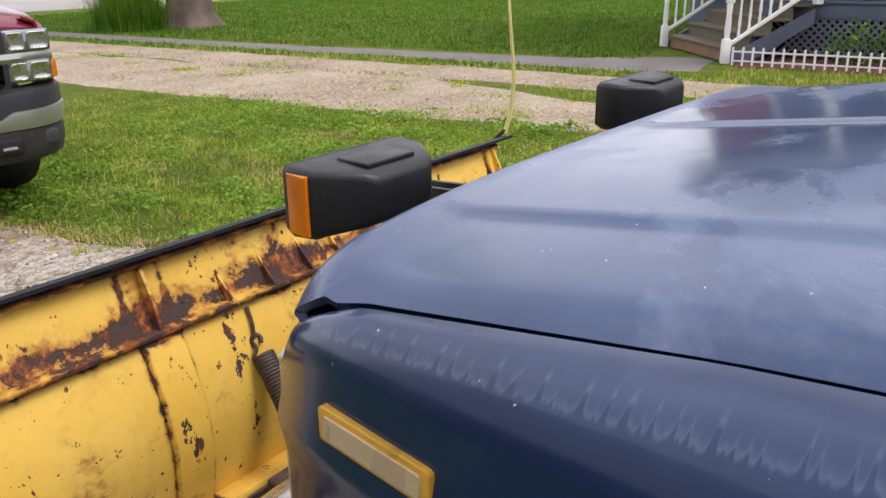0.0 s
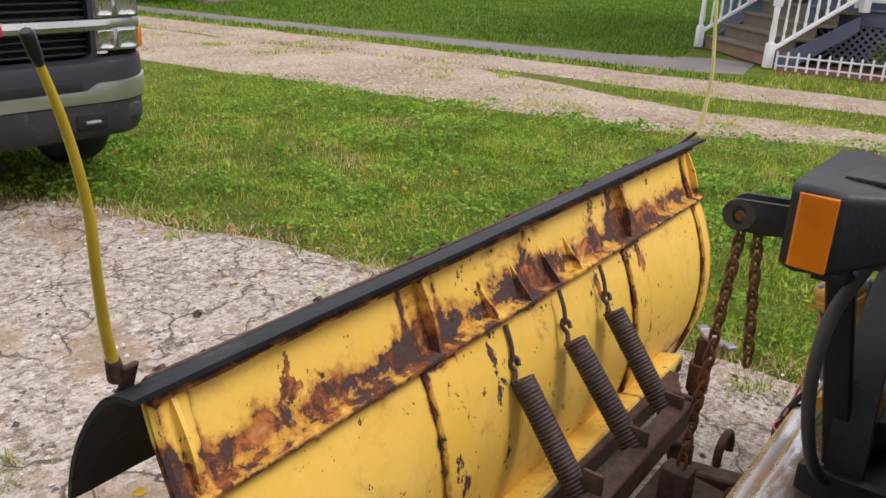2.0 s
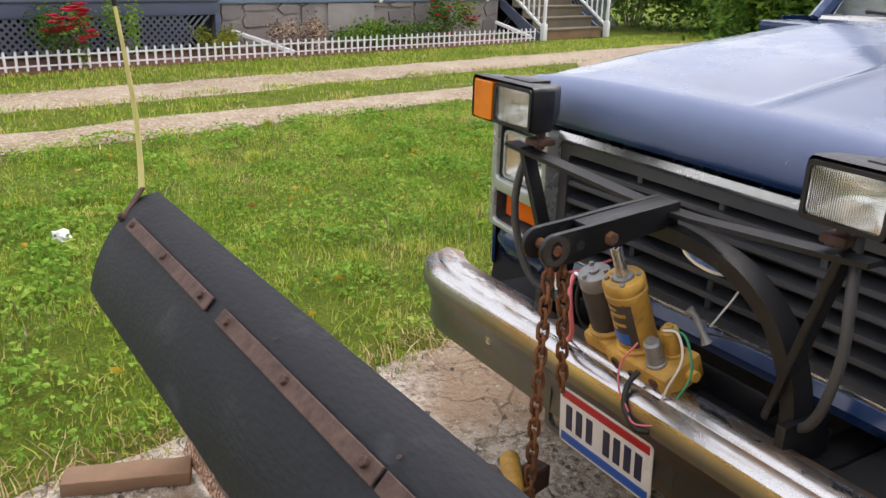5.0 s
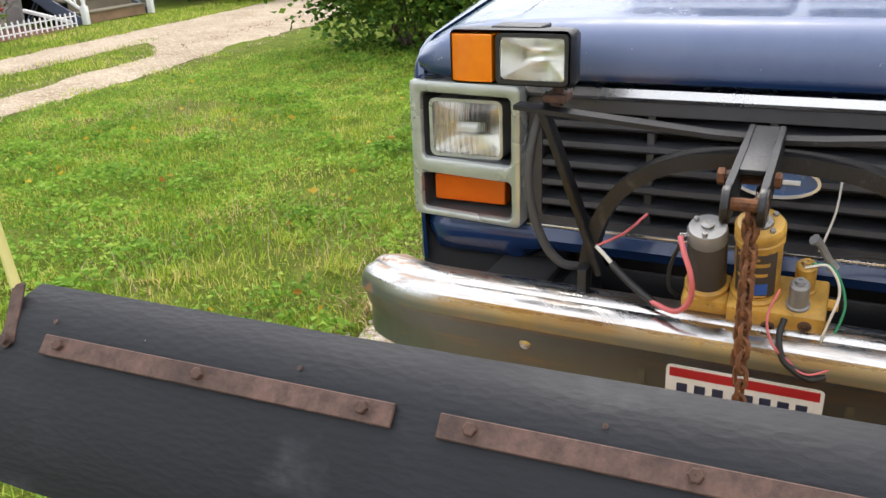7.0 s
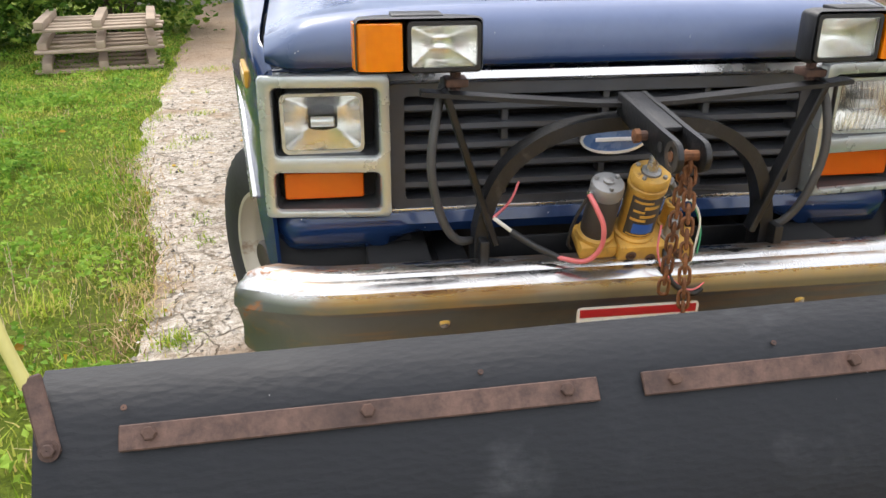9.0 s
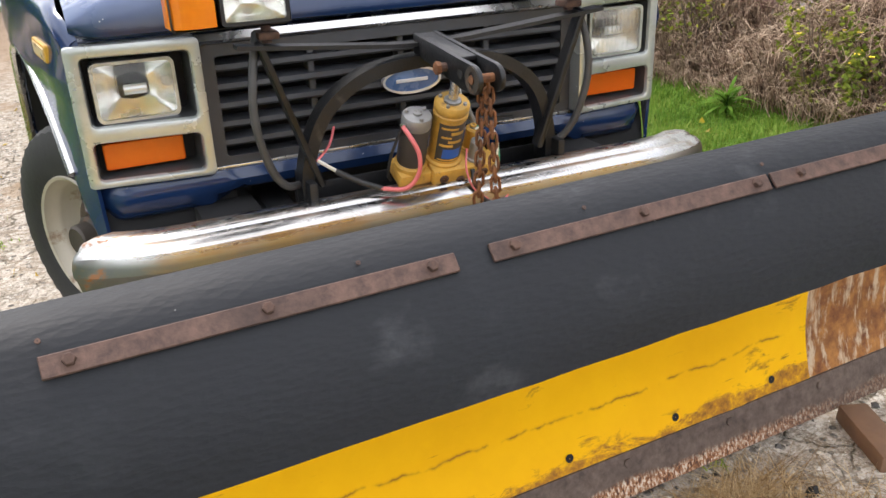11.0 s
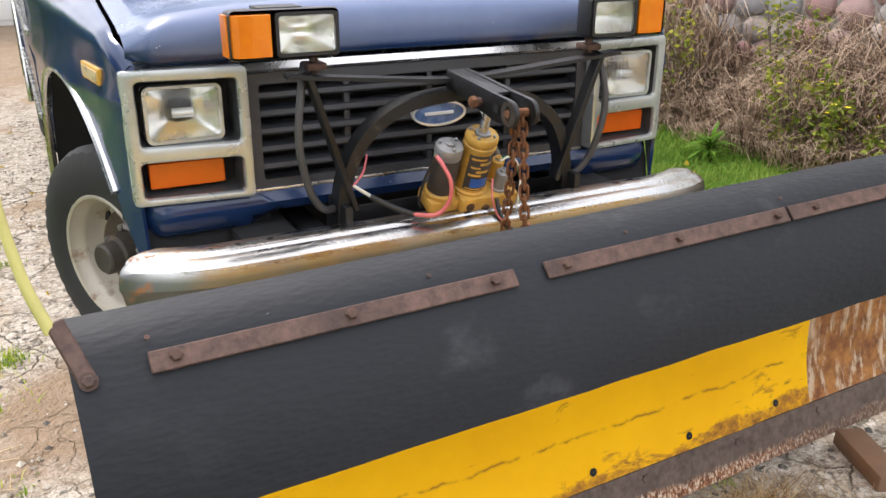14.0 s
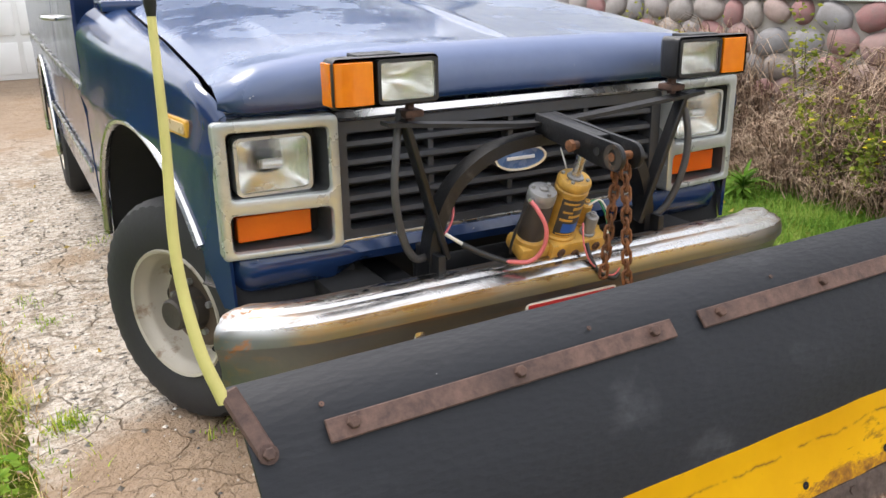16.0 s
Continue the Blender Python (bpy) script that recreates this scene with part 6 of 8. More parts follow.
def build_pump():
    """Valve block, motor and lift cylinder, all leaning forward together."""
    t = holder("hydraulic_pump", "yellow hydraulic lift pump with grey motor on the mount", "pump")
    lean = Matrix.Translation((0.0, -0.235, 0.66)) @ Matrix.Rotation(radians(23), 4, "X")
    at = lambda x, y, z: lean @ Matrix.Translation((x, y, z))
    def block(name, x0, x1, y0, y1, z0, z1, mat, bevel=0.005, label=""):
        bm = bmesh.new()
        box(bm, x0, x1, y0, y1, z0, z1, bevel, 2, lean)
        return part(name, bm, mat, t, label)
    body = block("pump_base", -0.036, 0.148, -0.05, 0.06, -0.032, 0.03, PUMP_Y, 0.006, "yellow cast valve block")
    block("motor_plinth", -0.128, -0.034, -0.04, 0.05, -0.018, 0.026, PUMP_Y, 0.012, "yellow motor foot")
    block("pump_foot", -0.05, 0.13, 0.02, 0.075, -0.085, -0.03, STEEL, 0.004, "black bracket under the pump")
    for x, z in ((-0.005, 0.004), (0.045, -0.008), (0.112, 0.006)):
        bm = bmesh.new()
        lathe(bm, [(0.013, 0.0), (0.013, 0.003), (0.009, 0.005), (0.008, 0.001), (0.001, 0.001)], at(x, -0.05, z) @ Matrix.Rotation(radians(90), 4, "X"), 14)
        part("port_plug", bm, RUST, body, "rusty threaded plug", 40)
    up = at(-0.082, 0.007, 0.0)
    motor = part("motor", lathe(bmesh.new(), [(0.001, 0.02), (0.043, 0.02), (0.043, 0.034), (0.0375, 0.037), (0.0375, 0.155), (0.039, 0.157), (0.039, 0.183), (0.036, 0.188), (0.012, 0.19), (0.012, 0.196), (0.001, 0.197)], up, 28), GREY, t, "grey motor can with a pale cap", 40)
    part("motor_sleeve", lathe(bmesh.new(), [(0.0378, 0.042), (0.0384, 0.043), (0.0384, 0.153), (0.0378, 0.154)], up, 28), SLEEVE, motor, "brown-black motor sleeve", 40)
    part("motor_flange", lathe(bmesh.new(), [(0.0432, 0.021), (0.0445, 0.022), (0.0445, 0.036), (0.039, 0.041), (0.0378, 0.041)], up, 28), PUMP_Y, motor, "yellow motor flange", 40)
    for i in range(3):
        a = 2 * math.pi * i / 3 + 0.5
        hexbolt(motor, up @ pose(0.028 * math.cos(a), 0.028 * math.sin(a), 0.187), GREY, 0.0055, 0.009, False)
    part("terminal", tubes([up @ Vector((-0.034, -0.014, 0.172)), up @ Vector((-0.05, -0.02, 0.176))], 0.005, 8), SILVER, motor, "bright cable stud")
    up = at(0.014, 0.0095, 0.0)
    cyl = part("cylinder", lathe(bmesh.new(), [(0.001, 0.028), (0.05, 0.028), (0.05, 0.036), (0.0435, 0.04), (0.0435, 0.17), (0.0465, 0.173), (0.0465, 0.183), (0.0435, 0.186), (0.0465, 0.192), (0.0465, 0.206), (0.042, 0.212), (0.024, 0.213), (0.022, 0.203), (0.001, 0.203)], up, 32), PUMP_Y, t, "yellow lift cylinder", 40)
    part("cylinder_rod", lathe(bmesh.new(), [(0.013, 0.2), (0.013, 0.292), (0.008, 0.297), (0.001, 0.297)], up, 16), SILVER, cyl, "bright piston rod", 40)
    part("gland_nut", lathe(bmesh.new(), [(0.023, 0.205), (0.023, 0.217), (0.014, 0.219)], up, 8), GREY, cyl, "worn gland nut", 20)
    def wrap(name, h0, h1, a0, a1, r, mat, label=""):
        bm = bmesh.new()
        n = max(2, int((a1 - a0) / 8))
        rows = [[up @ Vector((q * math.cos(radians(a0 + (a1 - a0) * i / n)), q * math.sin(radians(a0 + (a1 - a0) * i / n)), h)) for q, h in ((r - 0.0006, h0), (r, h0), (r, h1), (r - 0.0006, h1))] for i in range(n + 1)]
        grid(bm, rows)
        part(name, bm, mat, cyl, label, 40)
    wrap("cylinder_label", 0.048, 0.165, -150, -35, 0.0441, SLEEVE, "dark worn label with yellow and blue print")
    wrap("label_patch", 0.058, 0.088, -125, -58, 0.0446, PLATE_B)
    for h, a0, a1, d in ((0.096, -140, -92, 0.007), (0.108, -112, -60, 0.008), (0.122, -136, -100, 0.006), (0.134, -104, -55, 0.009), (0.15, -140, -80, 0.006), (0.051, -140, -60, 0.004)):
        wrap("label_bar", h, h + d, a0, a1, 0.0446, PUMP_Y)
    for i in range(4):
        a = math.pi / 4 + i * math.pi / 2
        hexbolt(cyl, up @ pose(0.034 * math.cos(a), 0.034 * math.sin(a), 0.212), GREY, 0.0055, 0.006, False)
    for x, y, top, r, mat in ((0.095, -0.018, 0.1, 0.0185, GREY), (0.102, 0.028, 0.108, 0.0195, PUMP_Y)):
        v = part("valve", lathe(bmesh.new(), [(r + 0.004, 0.028), (r + 0.004, 0.036), (r, 0.038), (r, top - 0.012), (r - 0.004, top - 0.008), (0.009, top - 0.008), (0.009, top), (0.004, top), (0.004, top - 0.004), (0.001, top - 0.004)], at(x, y, 0), 20), mat, t, "solenoid valve", 40)
        hexbolt(v, at(x, y, top - 0.009), GREY, 0.011, 0.005, False)
    part("side_plug", tubes([at(0.146, 0.02, 0.002).translation, at(0.168, 0.02, 0.002).translation], 0.0125, 8), PUMP_Y, t)
    part("hose_fitting", tubes([at(0.108, 0.085, 0.115).translation, at(0.12, 0.088, 0.1).translation, at(0.142, 0.082, 0.06).translation, at(0.15, 0.08, 0.045).translation], [0.012, 0.008, 0.008, 0.013], 8), GREY, t, "grey hose fitting")
    def cable(name, mat, pts, r, label=""):
        part(name, tubes(smooth_line(pts, 8), r, 8), mat, t, label, 60)
    cable("red_cable", CABLE_RED, [(-0.13, -0.318, 0.815), (-0.118, -0.336, 0.79), (-0.1, -0.345, 0.745), (-0.1, -0.335, 0.69), (-0.13, -0.318, 0.652), (-0.185, -0.288, 0.652)], 0.006, "pink-red power cable")
    cable("black_lead", CABLE_K, [(-0.18, -0.288, 0.65), (-0.235, -0.258, 0.672), (-0.285, -0.23, 0.7)], 0.0085, "black taped lead")
    cable("pale_lead", CABLE_W, [(-0.272, -0.236, 0.692), (-0.3, -0.222, 0.712), (-0.325, -0.212, 0.73)], 0.005)
    cable("red_lead", CABLE_RED, [(-0.325, -0.212, 0.73), (-0.275, -0.16, 0.75), (-0.24, -0.1, 0.778)], 0.0035)
    cable("black_loop", CABLE_K, [(-0.128, -0.3, 0.8), (-0.15, -0.285, 0.74), (-0.155, -0.262, 0.68), (-0.14, -0.24, 0.652)], 0.004)
    cable("black_hose", CABLE_K, [(0.075, -0.292, 0.66), (0.07, -0.315, 0.63), (0.085, -0.335, 0.59), (0.13, -0.34, 0.563), (0.16, -0.33, 0.568)], 0.0065, "black hose end over the bumper")
    cable("wire", CABLE_W, [(0.1, -0.262, 0.76), (0.14, -0.262, 0.768), (0.165, -0.268, 0.72), (0.15, -0.285, 0.65), (0.14, -0.29, 0.6)], 0.0028)
    cable("wire", CABLE_G, [(0.11, -0.25, 0.765), (0.15, -0.246, 0.758), (0.178, -0.25, 0.69), (0.165, -0.272, 0.625)], 0.0028)
    cable("wire", CABLE_W, [(0.12, -0.14, 0.75), (0.14, -0.1, 0.82), (0.145, -0.06, 0.88)], 0.0025)
    cable("wire", CABLE_RED, [(0.06, -0.29, 0.72), (0.045, -0.318, 0.67), (0.06, -0.33, 0.62), (0.1, -0.335, 0.585)], 0.0025)
    cable("wire", CABLE_RED, [(0.085, -0.33, 0.585), (0.13, -0.345, 0.575), (0.18, -0.32, 0.59)], 0.0022)
    cable("wire", CABLE_K, [(0.12, -0.17, 0.745), (0.2, -0.14, 0.75), (0.3, -0.11, 0.735)], 0.003)
    return t


def chain_run(t, link, pts):
    """Links laid end to end along a line, every other one turned."""
    line = [Vector(p) for p in smooth_line(pts, 12)]
    step, want, i = 0.027, 0.0, 0
    pos = line[0]
    acc = 0.0
    for a, b in zip(line, line[1:]):
        seg = (b - a).length
        while acc + seg >= want:
            p = a + (b - a) * ((want - acc) / seg)
            d = (b - a).normalized()
            u, w = frame_of(d)
            m = Matrix((u, w, d)).transposed().to_4x4()
            m.translation = p
            piece("link", link, m @ Matrix.Rotation(radians(90 * (i % 2) + 20), 4, "Z"), t)
            i += 1
            want += step
        acc += seg


def build_chain():
    t = holder("lift_chain", "rust-orange lifting chain hanging from the lift arm", "chain")
    bm = bmesh.new()
    pts = []
    for i in range(16):
        a = 2 * math.pi * i / 16
        pts.append((0.0105 * math.cos(a), 0, 0.0095 * math.sin(a) + (0.0105 if math.sin(a) > 0.01 else (-0.0105 if math.sin(a) < -0.01 else 0))))
    tube(bm, pts, 0.0042, 6, True)
    ob = part("link", bm, CHAIN, t, "", 60)
    me = ob.data
    bpy.data.objects.remove(ob)
    chain_run(t, me, CHAIN_LONG)
    chain_run(t, me, CHAIN_SHORT)
    return t


CHAIN_LONG = ((0.01, -0.508, 0.94), (0.012, -0.512, 0.9), (0.02, -0.522, 0.7), (0.03, -0.532, 0.5), (0.04, -0.54, 0.345))
CHAIN_SHORT = ((0.012, -0.478, 0.935), (0.012, -0.465, 0.8), (0.01, -0.448, 0.63))
build_mount()
build_pump()
build_chain()

# ---- blocks under the blade ----
def timber(label, m, l, w, h, mat):
    bm = bmesh.new()
    box(bm, -l / 2, l / 2, -w / 2, w / 2, 0, h, 0.006, 2)
    bmesh.ops.subdivide_edges(bm, edges=[e for e in bm.edges if e.calc_length() > 0.1], cuts=6)
    for v in bm.verts:
        v.co += Vector((0.006, 0.004, 0.003)) * noise.noise(v.co * 9)
    ob = finish("timber_block", bm, mat, m=m)
    return tagged(ob, label, "wood block")


timber("wet brown timber block under the blade end", pose(0.832, -1.05, 0.0, 0, 0, 68), 0.235, 0.08, 0.05, WOOD_B)
timber("pale weathered timber offcut beside the blade", pose(-1.02, -1.17, 0.0, 0, 0, 72), 0.36, 0.09, 0.045, WOOD)



def crumpled(name, label, category, m, size, mat, flat, seed):
    """A small irregular lump: a stone or a ball of litter."""
    bm = bmesh.new()
    bmesh.ops.create_icosphere(bm, subdivisions=3, radius=1.0)
    for v in bm.verts:
        d = 1 + 0.45 * noise.noise(v.co * 1.6 + Vector((seed, 0, 0))) + 0.25 * noise.noise(v.co * 4 + Vector((0, seed, 0)))
        v.co = Vector((v.co.x * d * size, v.co.y * d * size * 0.7, max(-0.2, v.co.z * d) * size * flat))
    return tagged(finish(name, bm, mat, smooth=25, m=m), label, category)


crumpled("litter", "crumpled white paper scrap lying in the grass", "litter", pose(-3.39, -1.015, 0.012, 0, 0, 30), 0.06, WHITE, 0.7, 3)
crumpled("loose_stone", "small dark stone on the concrete slab", "stone", pose(0.55, -1.12, 0.004, 0, 0, 10), 0.02, DARK, 0.9, 7)
crumpled("loose_stone", "small dark stone on the concrete slab", "stone", pose(-0.1, -2.57, 0.004, 0, 0, 50), 0.024, HUB, 0.8, 9)

# ---- neighbouring house ----
def at_house(x, y, z, rz=0):
    return HOUSE @ pose(x, y, z, 0, 0, rz)


def shared(name, bm, mat, smooth=35):
    """A mesh for many alike pieces."""
    ob = finish(name, bm, mat, smooth=smooth)
    me = ob.data
    bpy.data.objects.remove(ob)
    return me


def picket_fence(y0, y1, label):
    t = holder("picket_fence", label, "fence", at_house(0, y0, 0), "white picket fence panels")
    n = round((y1 - y0) / 0.125)
    me = shared("picket", prism(bmesh.new(), [(-0.014, 0.0), (0.014, 0.0), (0.014, 0.225), (0.0, 0.245), (-0.014, 0.225)], "x", -0.008, 0.008), FENCE_W)
    for i in range(n + 1):
        piece("picket", me, pose(0, 0.125 * i, 0, random.uniform(-1.5, 1.5), random.uniform(-2, 2), 0), t)
    for z in (0.055, 0.175):
        part("rail", boxes(-0.016, -0.006, -0.02, 0.125 * n + 0.02, z - 0.011, z + 0.011, 0.002), FENCE_W, t)


def lattice(parent, x, y0, y1, z0, z1):
    h = z1 - z0
    me = shared("slat", boxes(-0.003, 0.003, -0.016, 0.016, -h * 0.707, h * 0.707), LATTICE, 0)
    n = int((y1 - y0 - h) / 0.105)
    for i in range(n + 1):
        y = y0 + h / 2 + 0.105 * i
        for k, s in enumerate((-1, 1)):
            piece("slat", me, pose(x + 0.007 * k, y, (z0 + z1) / 2, 45 * s, 0, 0), parent)


def baluster_profile(h):
    return [(0.02, 0), (0.02, h * 0.12), (0.014, h * 0.16), (0.022, h * 0.3), (0.016, h * 0.5), (0.013, h * 0.7), (0.018, h * 0.82), (0.02, h * 0.86), (0.02, h)]


def newel(parent, x, y, z, h, r=0.05):
    bm = bmesh.new()
    box(bm, x - r, x + r, y - r, y + r, z, z + h * 0.3, 0.006)
    lathe(bm, [(r * 0.9, h * 0.3), (r * 0.6, h * 0.33), (r * 0.85, h * 0.4), (r * 0.65, h * 0.6), (r * 0.8, h * 0.72), (r * 0.6, h * 0.74)], pose(x, y, z), 14)
    box(bm, x - r * 0.9, x + r * 0.9, y - r * 0.9, y + r * 0.9, z + h * 0.74, z + h * 0.94, 0.006)
    lathe(bm, [(r * 0.5, h * 0.94), (r * 1.0, h * 0.97), (r * 0.8, h), (0.001, h * 1.04)], pose(x, y, z), 14)
    part("post", bm, WHITE, parent, "white turned post")


def stair_flight(y0, y1, steps, label, rise, run, x0=-0.05, m=None):
    t = holder("porch_stairs", label, "stairs", m or at_house(0, 0, 0), "porch stairs")
    for i in range(steps):
        z = rise * (i + 1)
        x = x0 - run * i
        part("tread", boxes(x - run - 0.02, x + 0.03, y0, y1, z - 0.035, z, 0.006), TREAD, t, "worn brown painted tread")
        part("riser", boxes(x - 0.02, x, y0 + 0.02, y1 - 0.02, z - rise, z - 0.035), TREAD if i else WOOD, t)
    top = rise * steps
    for y in (y0 - 0.05, y1 + 0.05):
        part("stringer", prism(bmesh.new(), [(x0 + 0.0, 0), (x0 + 0.0, rise * 0.6), (x0 - run * steps, top - 0.06), (x0 - run * steps, top - 0.25), (x0 - 0.25, 0)], "y", y - 0.02, y + 0.02), SKIRT, t)
        newel(t, x0 + 0.08, y, 0, 1.05)
        newel(t, x0 - run * steps - 0.03, y, top, 1.05)
        a, b = Vector((x0 + 0.06, y, 0.85)), Vector((x0 - run * steps, y, 0.85 + top))
        part("handrail", bars(a, b, 0.06, 0.05, 0.01), WHITE, t)
        part("foot_rail", bars(a - Vector((0, 0, 0.62)), b - Vector((0, 0, 0.62)), 0.05, 0.05, 0.01), WHITE, t)
        k = int(run * steps / 0.13)
        me = shared("baluster", lathe(bmesh.new(), baluster_profile(0.6), pose(0, 0, 0), 8), WHITE)
        for i in range(1, k + 1):
            u = i / (k + 0.6)
            piece("baluster", me, Matrix.Translation(a + (b - a) * u - Vector((0, 0, 0.6))), t)


def build_house():
    t = holder("house", "blue-grey clapboard house with white porch and stone foundation", "house", HOUSE)
    # porch
    part("porch_floor", boxes(-2.7, -0.95, 0.2, 6.05, 0.74, 0.78, 0.006), SKIRT, t)
    part("fascia", boxes(-1.03, -0.99, 0.2, 6.05, 0.54, 0.74, 0.004), SKIRT, t, "slate-blue porch fascia board")
    # near-black sheet behind the lattice stands in for the shade under the floor
    sk = part("porch_shade_sheet", boxes(-1.6, -1.58, 0.2, 6.05, 0, 0.74), DARK, t, "near-black sheet standing in for the shade below the porch")
    lattice(sk, -1.02, 0.25, 5.95, 0.04, 0.55)
    part("skirt_post", boxes(-1.04, -0.98, 5.97, 6.06, 0, 0.56, 0.004), SKIRT, t)
    part("skirt_post", boxes(-1.04, -0.98, 0.18, 0.28, 0, 0.56, 0.004), SKIRT, t)
    me = shared("baluster", boxes(-0.016, 0.016, -0.018, 0.018, 0, 0.75, 0.003), WHITE)
    for y in (0.87, 3.29, 5.86):
        part("column", boxes(-1.1, -0.96, y - 0.075, y + 0.075, 0.78, 3.2, 0.01), WHITE, t, "white porch column")
    for a, b in ((0.95, 3.21), (3.37, 5.78)):
        part("bottom_rail", boxes(-1.06, -1.0, a, b, 0.86, 0.92, 0.006), WHITE, t)
        part("top_rail", boxes(-1.07, -0.99, a, b, 1.65, 1.71, 0.008), WHITE, t)
        n = int((b - a) / 0.105)
        for i in range(1, n):
            piece("baluster", me, pose(-1.03, a + (b - a) * i / n, 0.91), t)
    part("porch_roof", boxes(-2.9, -0.7, -1.4, 6.3, 3.2, 3.4, 0.02), WHITE, t)
    # walls
    def clap(y0, y1, x, z0, z1):
        wall = part("wall", boxes(x - 0.2, x, y0, y1, z0, z1), SIDING, t, "blue-grey clapboard wall")
        n = int((z1 - z0) / 0.115)
        for i in range(n):
            z = z0 + 0.115 * i
            part("clapboard", prism(bmesh.new(), [(x + 0.002, z), (x + 0.022, z), (x + 0.006, z + 0.117), (x + 0.002, z + 0.117)], "y", y0, y1), SIDING, wall, smooth=0)
    clap(-1.15, 6.06, -2.7, 0.78, 3.2)
    clap(6.08, 12.3, -1.12, 0.72, 4.0)
    part("wall", boxes(-7.0, -2.9, -1.15, 12.3, 0.0, 4.0), SIDING, t)
    part("sill_board", boxes(-1.1, -1.07, 6.06, 12.3, 0.69, 0.725, 0.004), SIDING, t)
    bm = bmesh.new()
    prism(bm, [(-7.4, 3.9), (-4.3, 6.4), (-0.7, 3.9)], "y", -1.6, 12.7)
    part("roof", bm, ASPHALT, t, "dark shingle roof")
    part("front_door", boxes(-2.69, -2.62, -1.0, -0.1, 0.78, 2.82, 0.01), DOOR_RED, t, "red front door")
    part("door_casing", boxes(-2.69, -2.64, -1.12, -1.0, 0.78, 2.9, 0.01), WHITE, t)
    part("door_casing", boxes(-2.69, -2.64, -0.1, 0.02, 0.78, 2.9, 0.01), WHITE, t)
    # foundation
    f = part("foundation", boxes(-1.3, -1.14, 6.06, 12.3, 0, 0.72), MORTAR, t, "random rubble stone foundation")
    rnd = random.Random(4)
    y = 6.1
    while y < 12.1:
        w = rnd.uniform(0.32, 0.62)
        if not 7.95 < y + w / 2 < 9.2:
            z = 0.0
            while z < 0.62:
                h = min(rnd.uniform(0.2, 0.42), 0.7 - z)
                bm = bmesh.new()
                k = rnd.randint(5, 7)
                pts = [(y + w / 2 + (w / 2 - 0.015) * rnd.uniform(0.82, 1.08) * max(-1, min(1, 1.35 * math.cos(2 * math.pi * (i + 0.5) / k))), z + h / 2 + (h / 2 - 0.012) * rnd.uniform(0.85, 1.05) * max(-1, min(1, 1.35 * math.sin(2 * math.pi * (i + 0.5) / k)))) for i in range(k)]
                prism(bm, pts, "x", -1.145, -1.1 + rnd.uniform(-0.01, 0.012))
                part("stone", bm, STONES_H, f, smooth=0)
                z += h
        y += w
    part("boarded_vent", boxes(-1.14, -1.09, 8.12, 9.1, 0.12, 0.68, 0.006), MORTAR, t, "pale blocked basement window")
    for y in (9.2, 11.85):
        bm = bmesh.new()
        tube(bm, smooth_line([(-1.05, y, 4.0), (-1.05, y, 1.2), (-1.05, y, 0.85), (-0.98, y - 0.02, 0.76), (-0.9, y - 0.1, 0.72)], 4), 0.035, 10)
        part("downspout", bm, WHITE, t, "white downspout")
    bm = bmesh.new()
    bar(bm, (-0.95, 6.2, 0.3), (-0.05, 6.75, 0.04), 0.08, 0.06, 0.01)
    part("splash_pipe", bm, WHITE, t, "white downspout extension lying on the bed")
    bm = bmesh.new()
    bar(bm, (-0.8, 11.9, 0.3), (-0.1, 12.2, 0.06), 0.08, 0.06, 0.01)
    part("splash_pipe", bm, WHITE, t)
    # rear porch
    part("rear_porch_floor", boxes(-2.7, -1.15, 12.3, 16.4, 0.78, 0.84), SKIRT, t)
    # the rear porch gets the same painted-shade sheet
    sk = part("porch_shade_sheet", boxes(-1.75, -1.73, 12.3, 16.4, 0, 0.78), DARK, t)
    lattice(sk, -1.16, 14.6, 16.4, 0.04, 0.78)
    lattice(sk, -1.16, 11.75 + 0.58, 13.2, 0.04, 0.78)
    part("fascia", boxes(-1.2, -1.15, 12.3, 16.4, 0.78, 0.95), SKIRT, t)
    # flowers and shrubs are things of their own


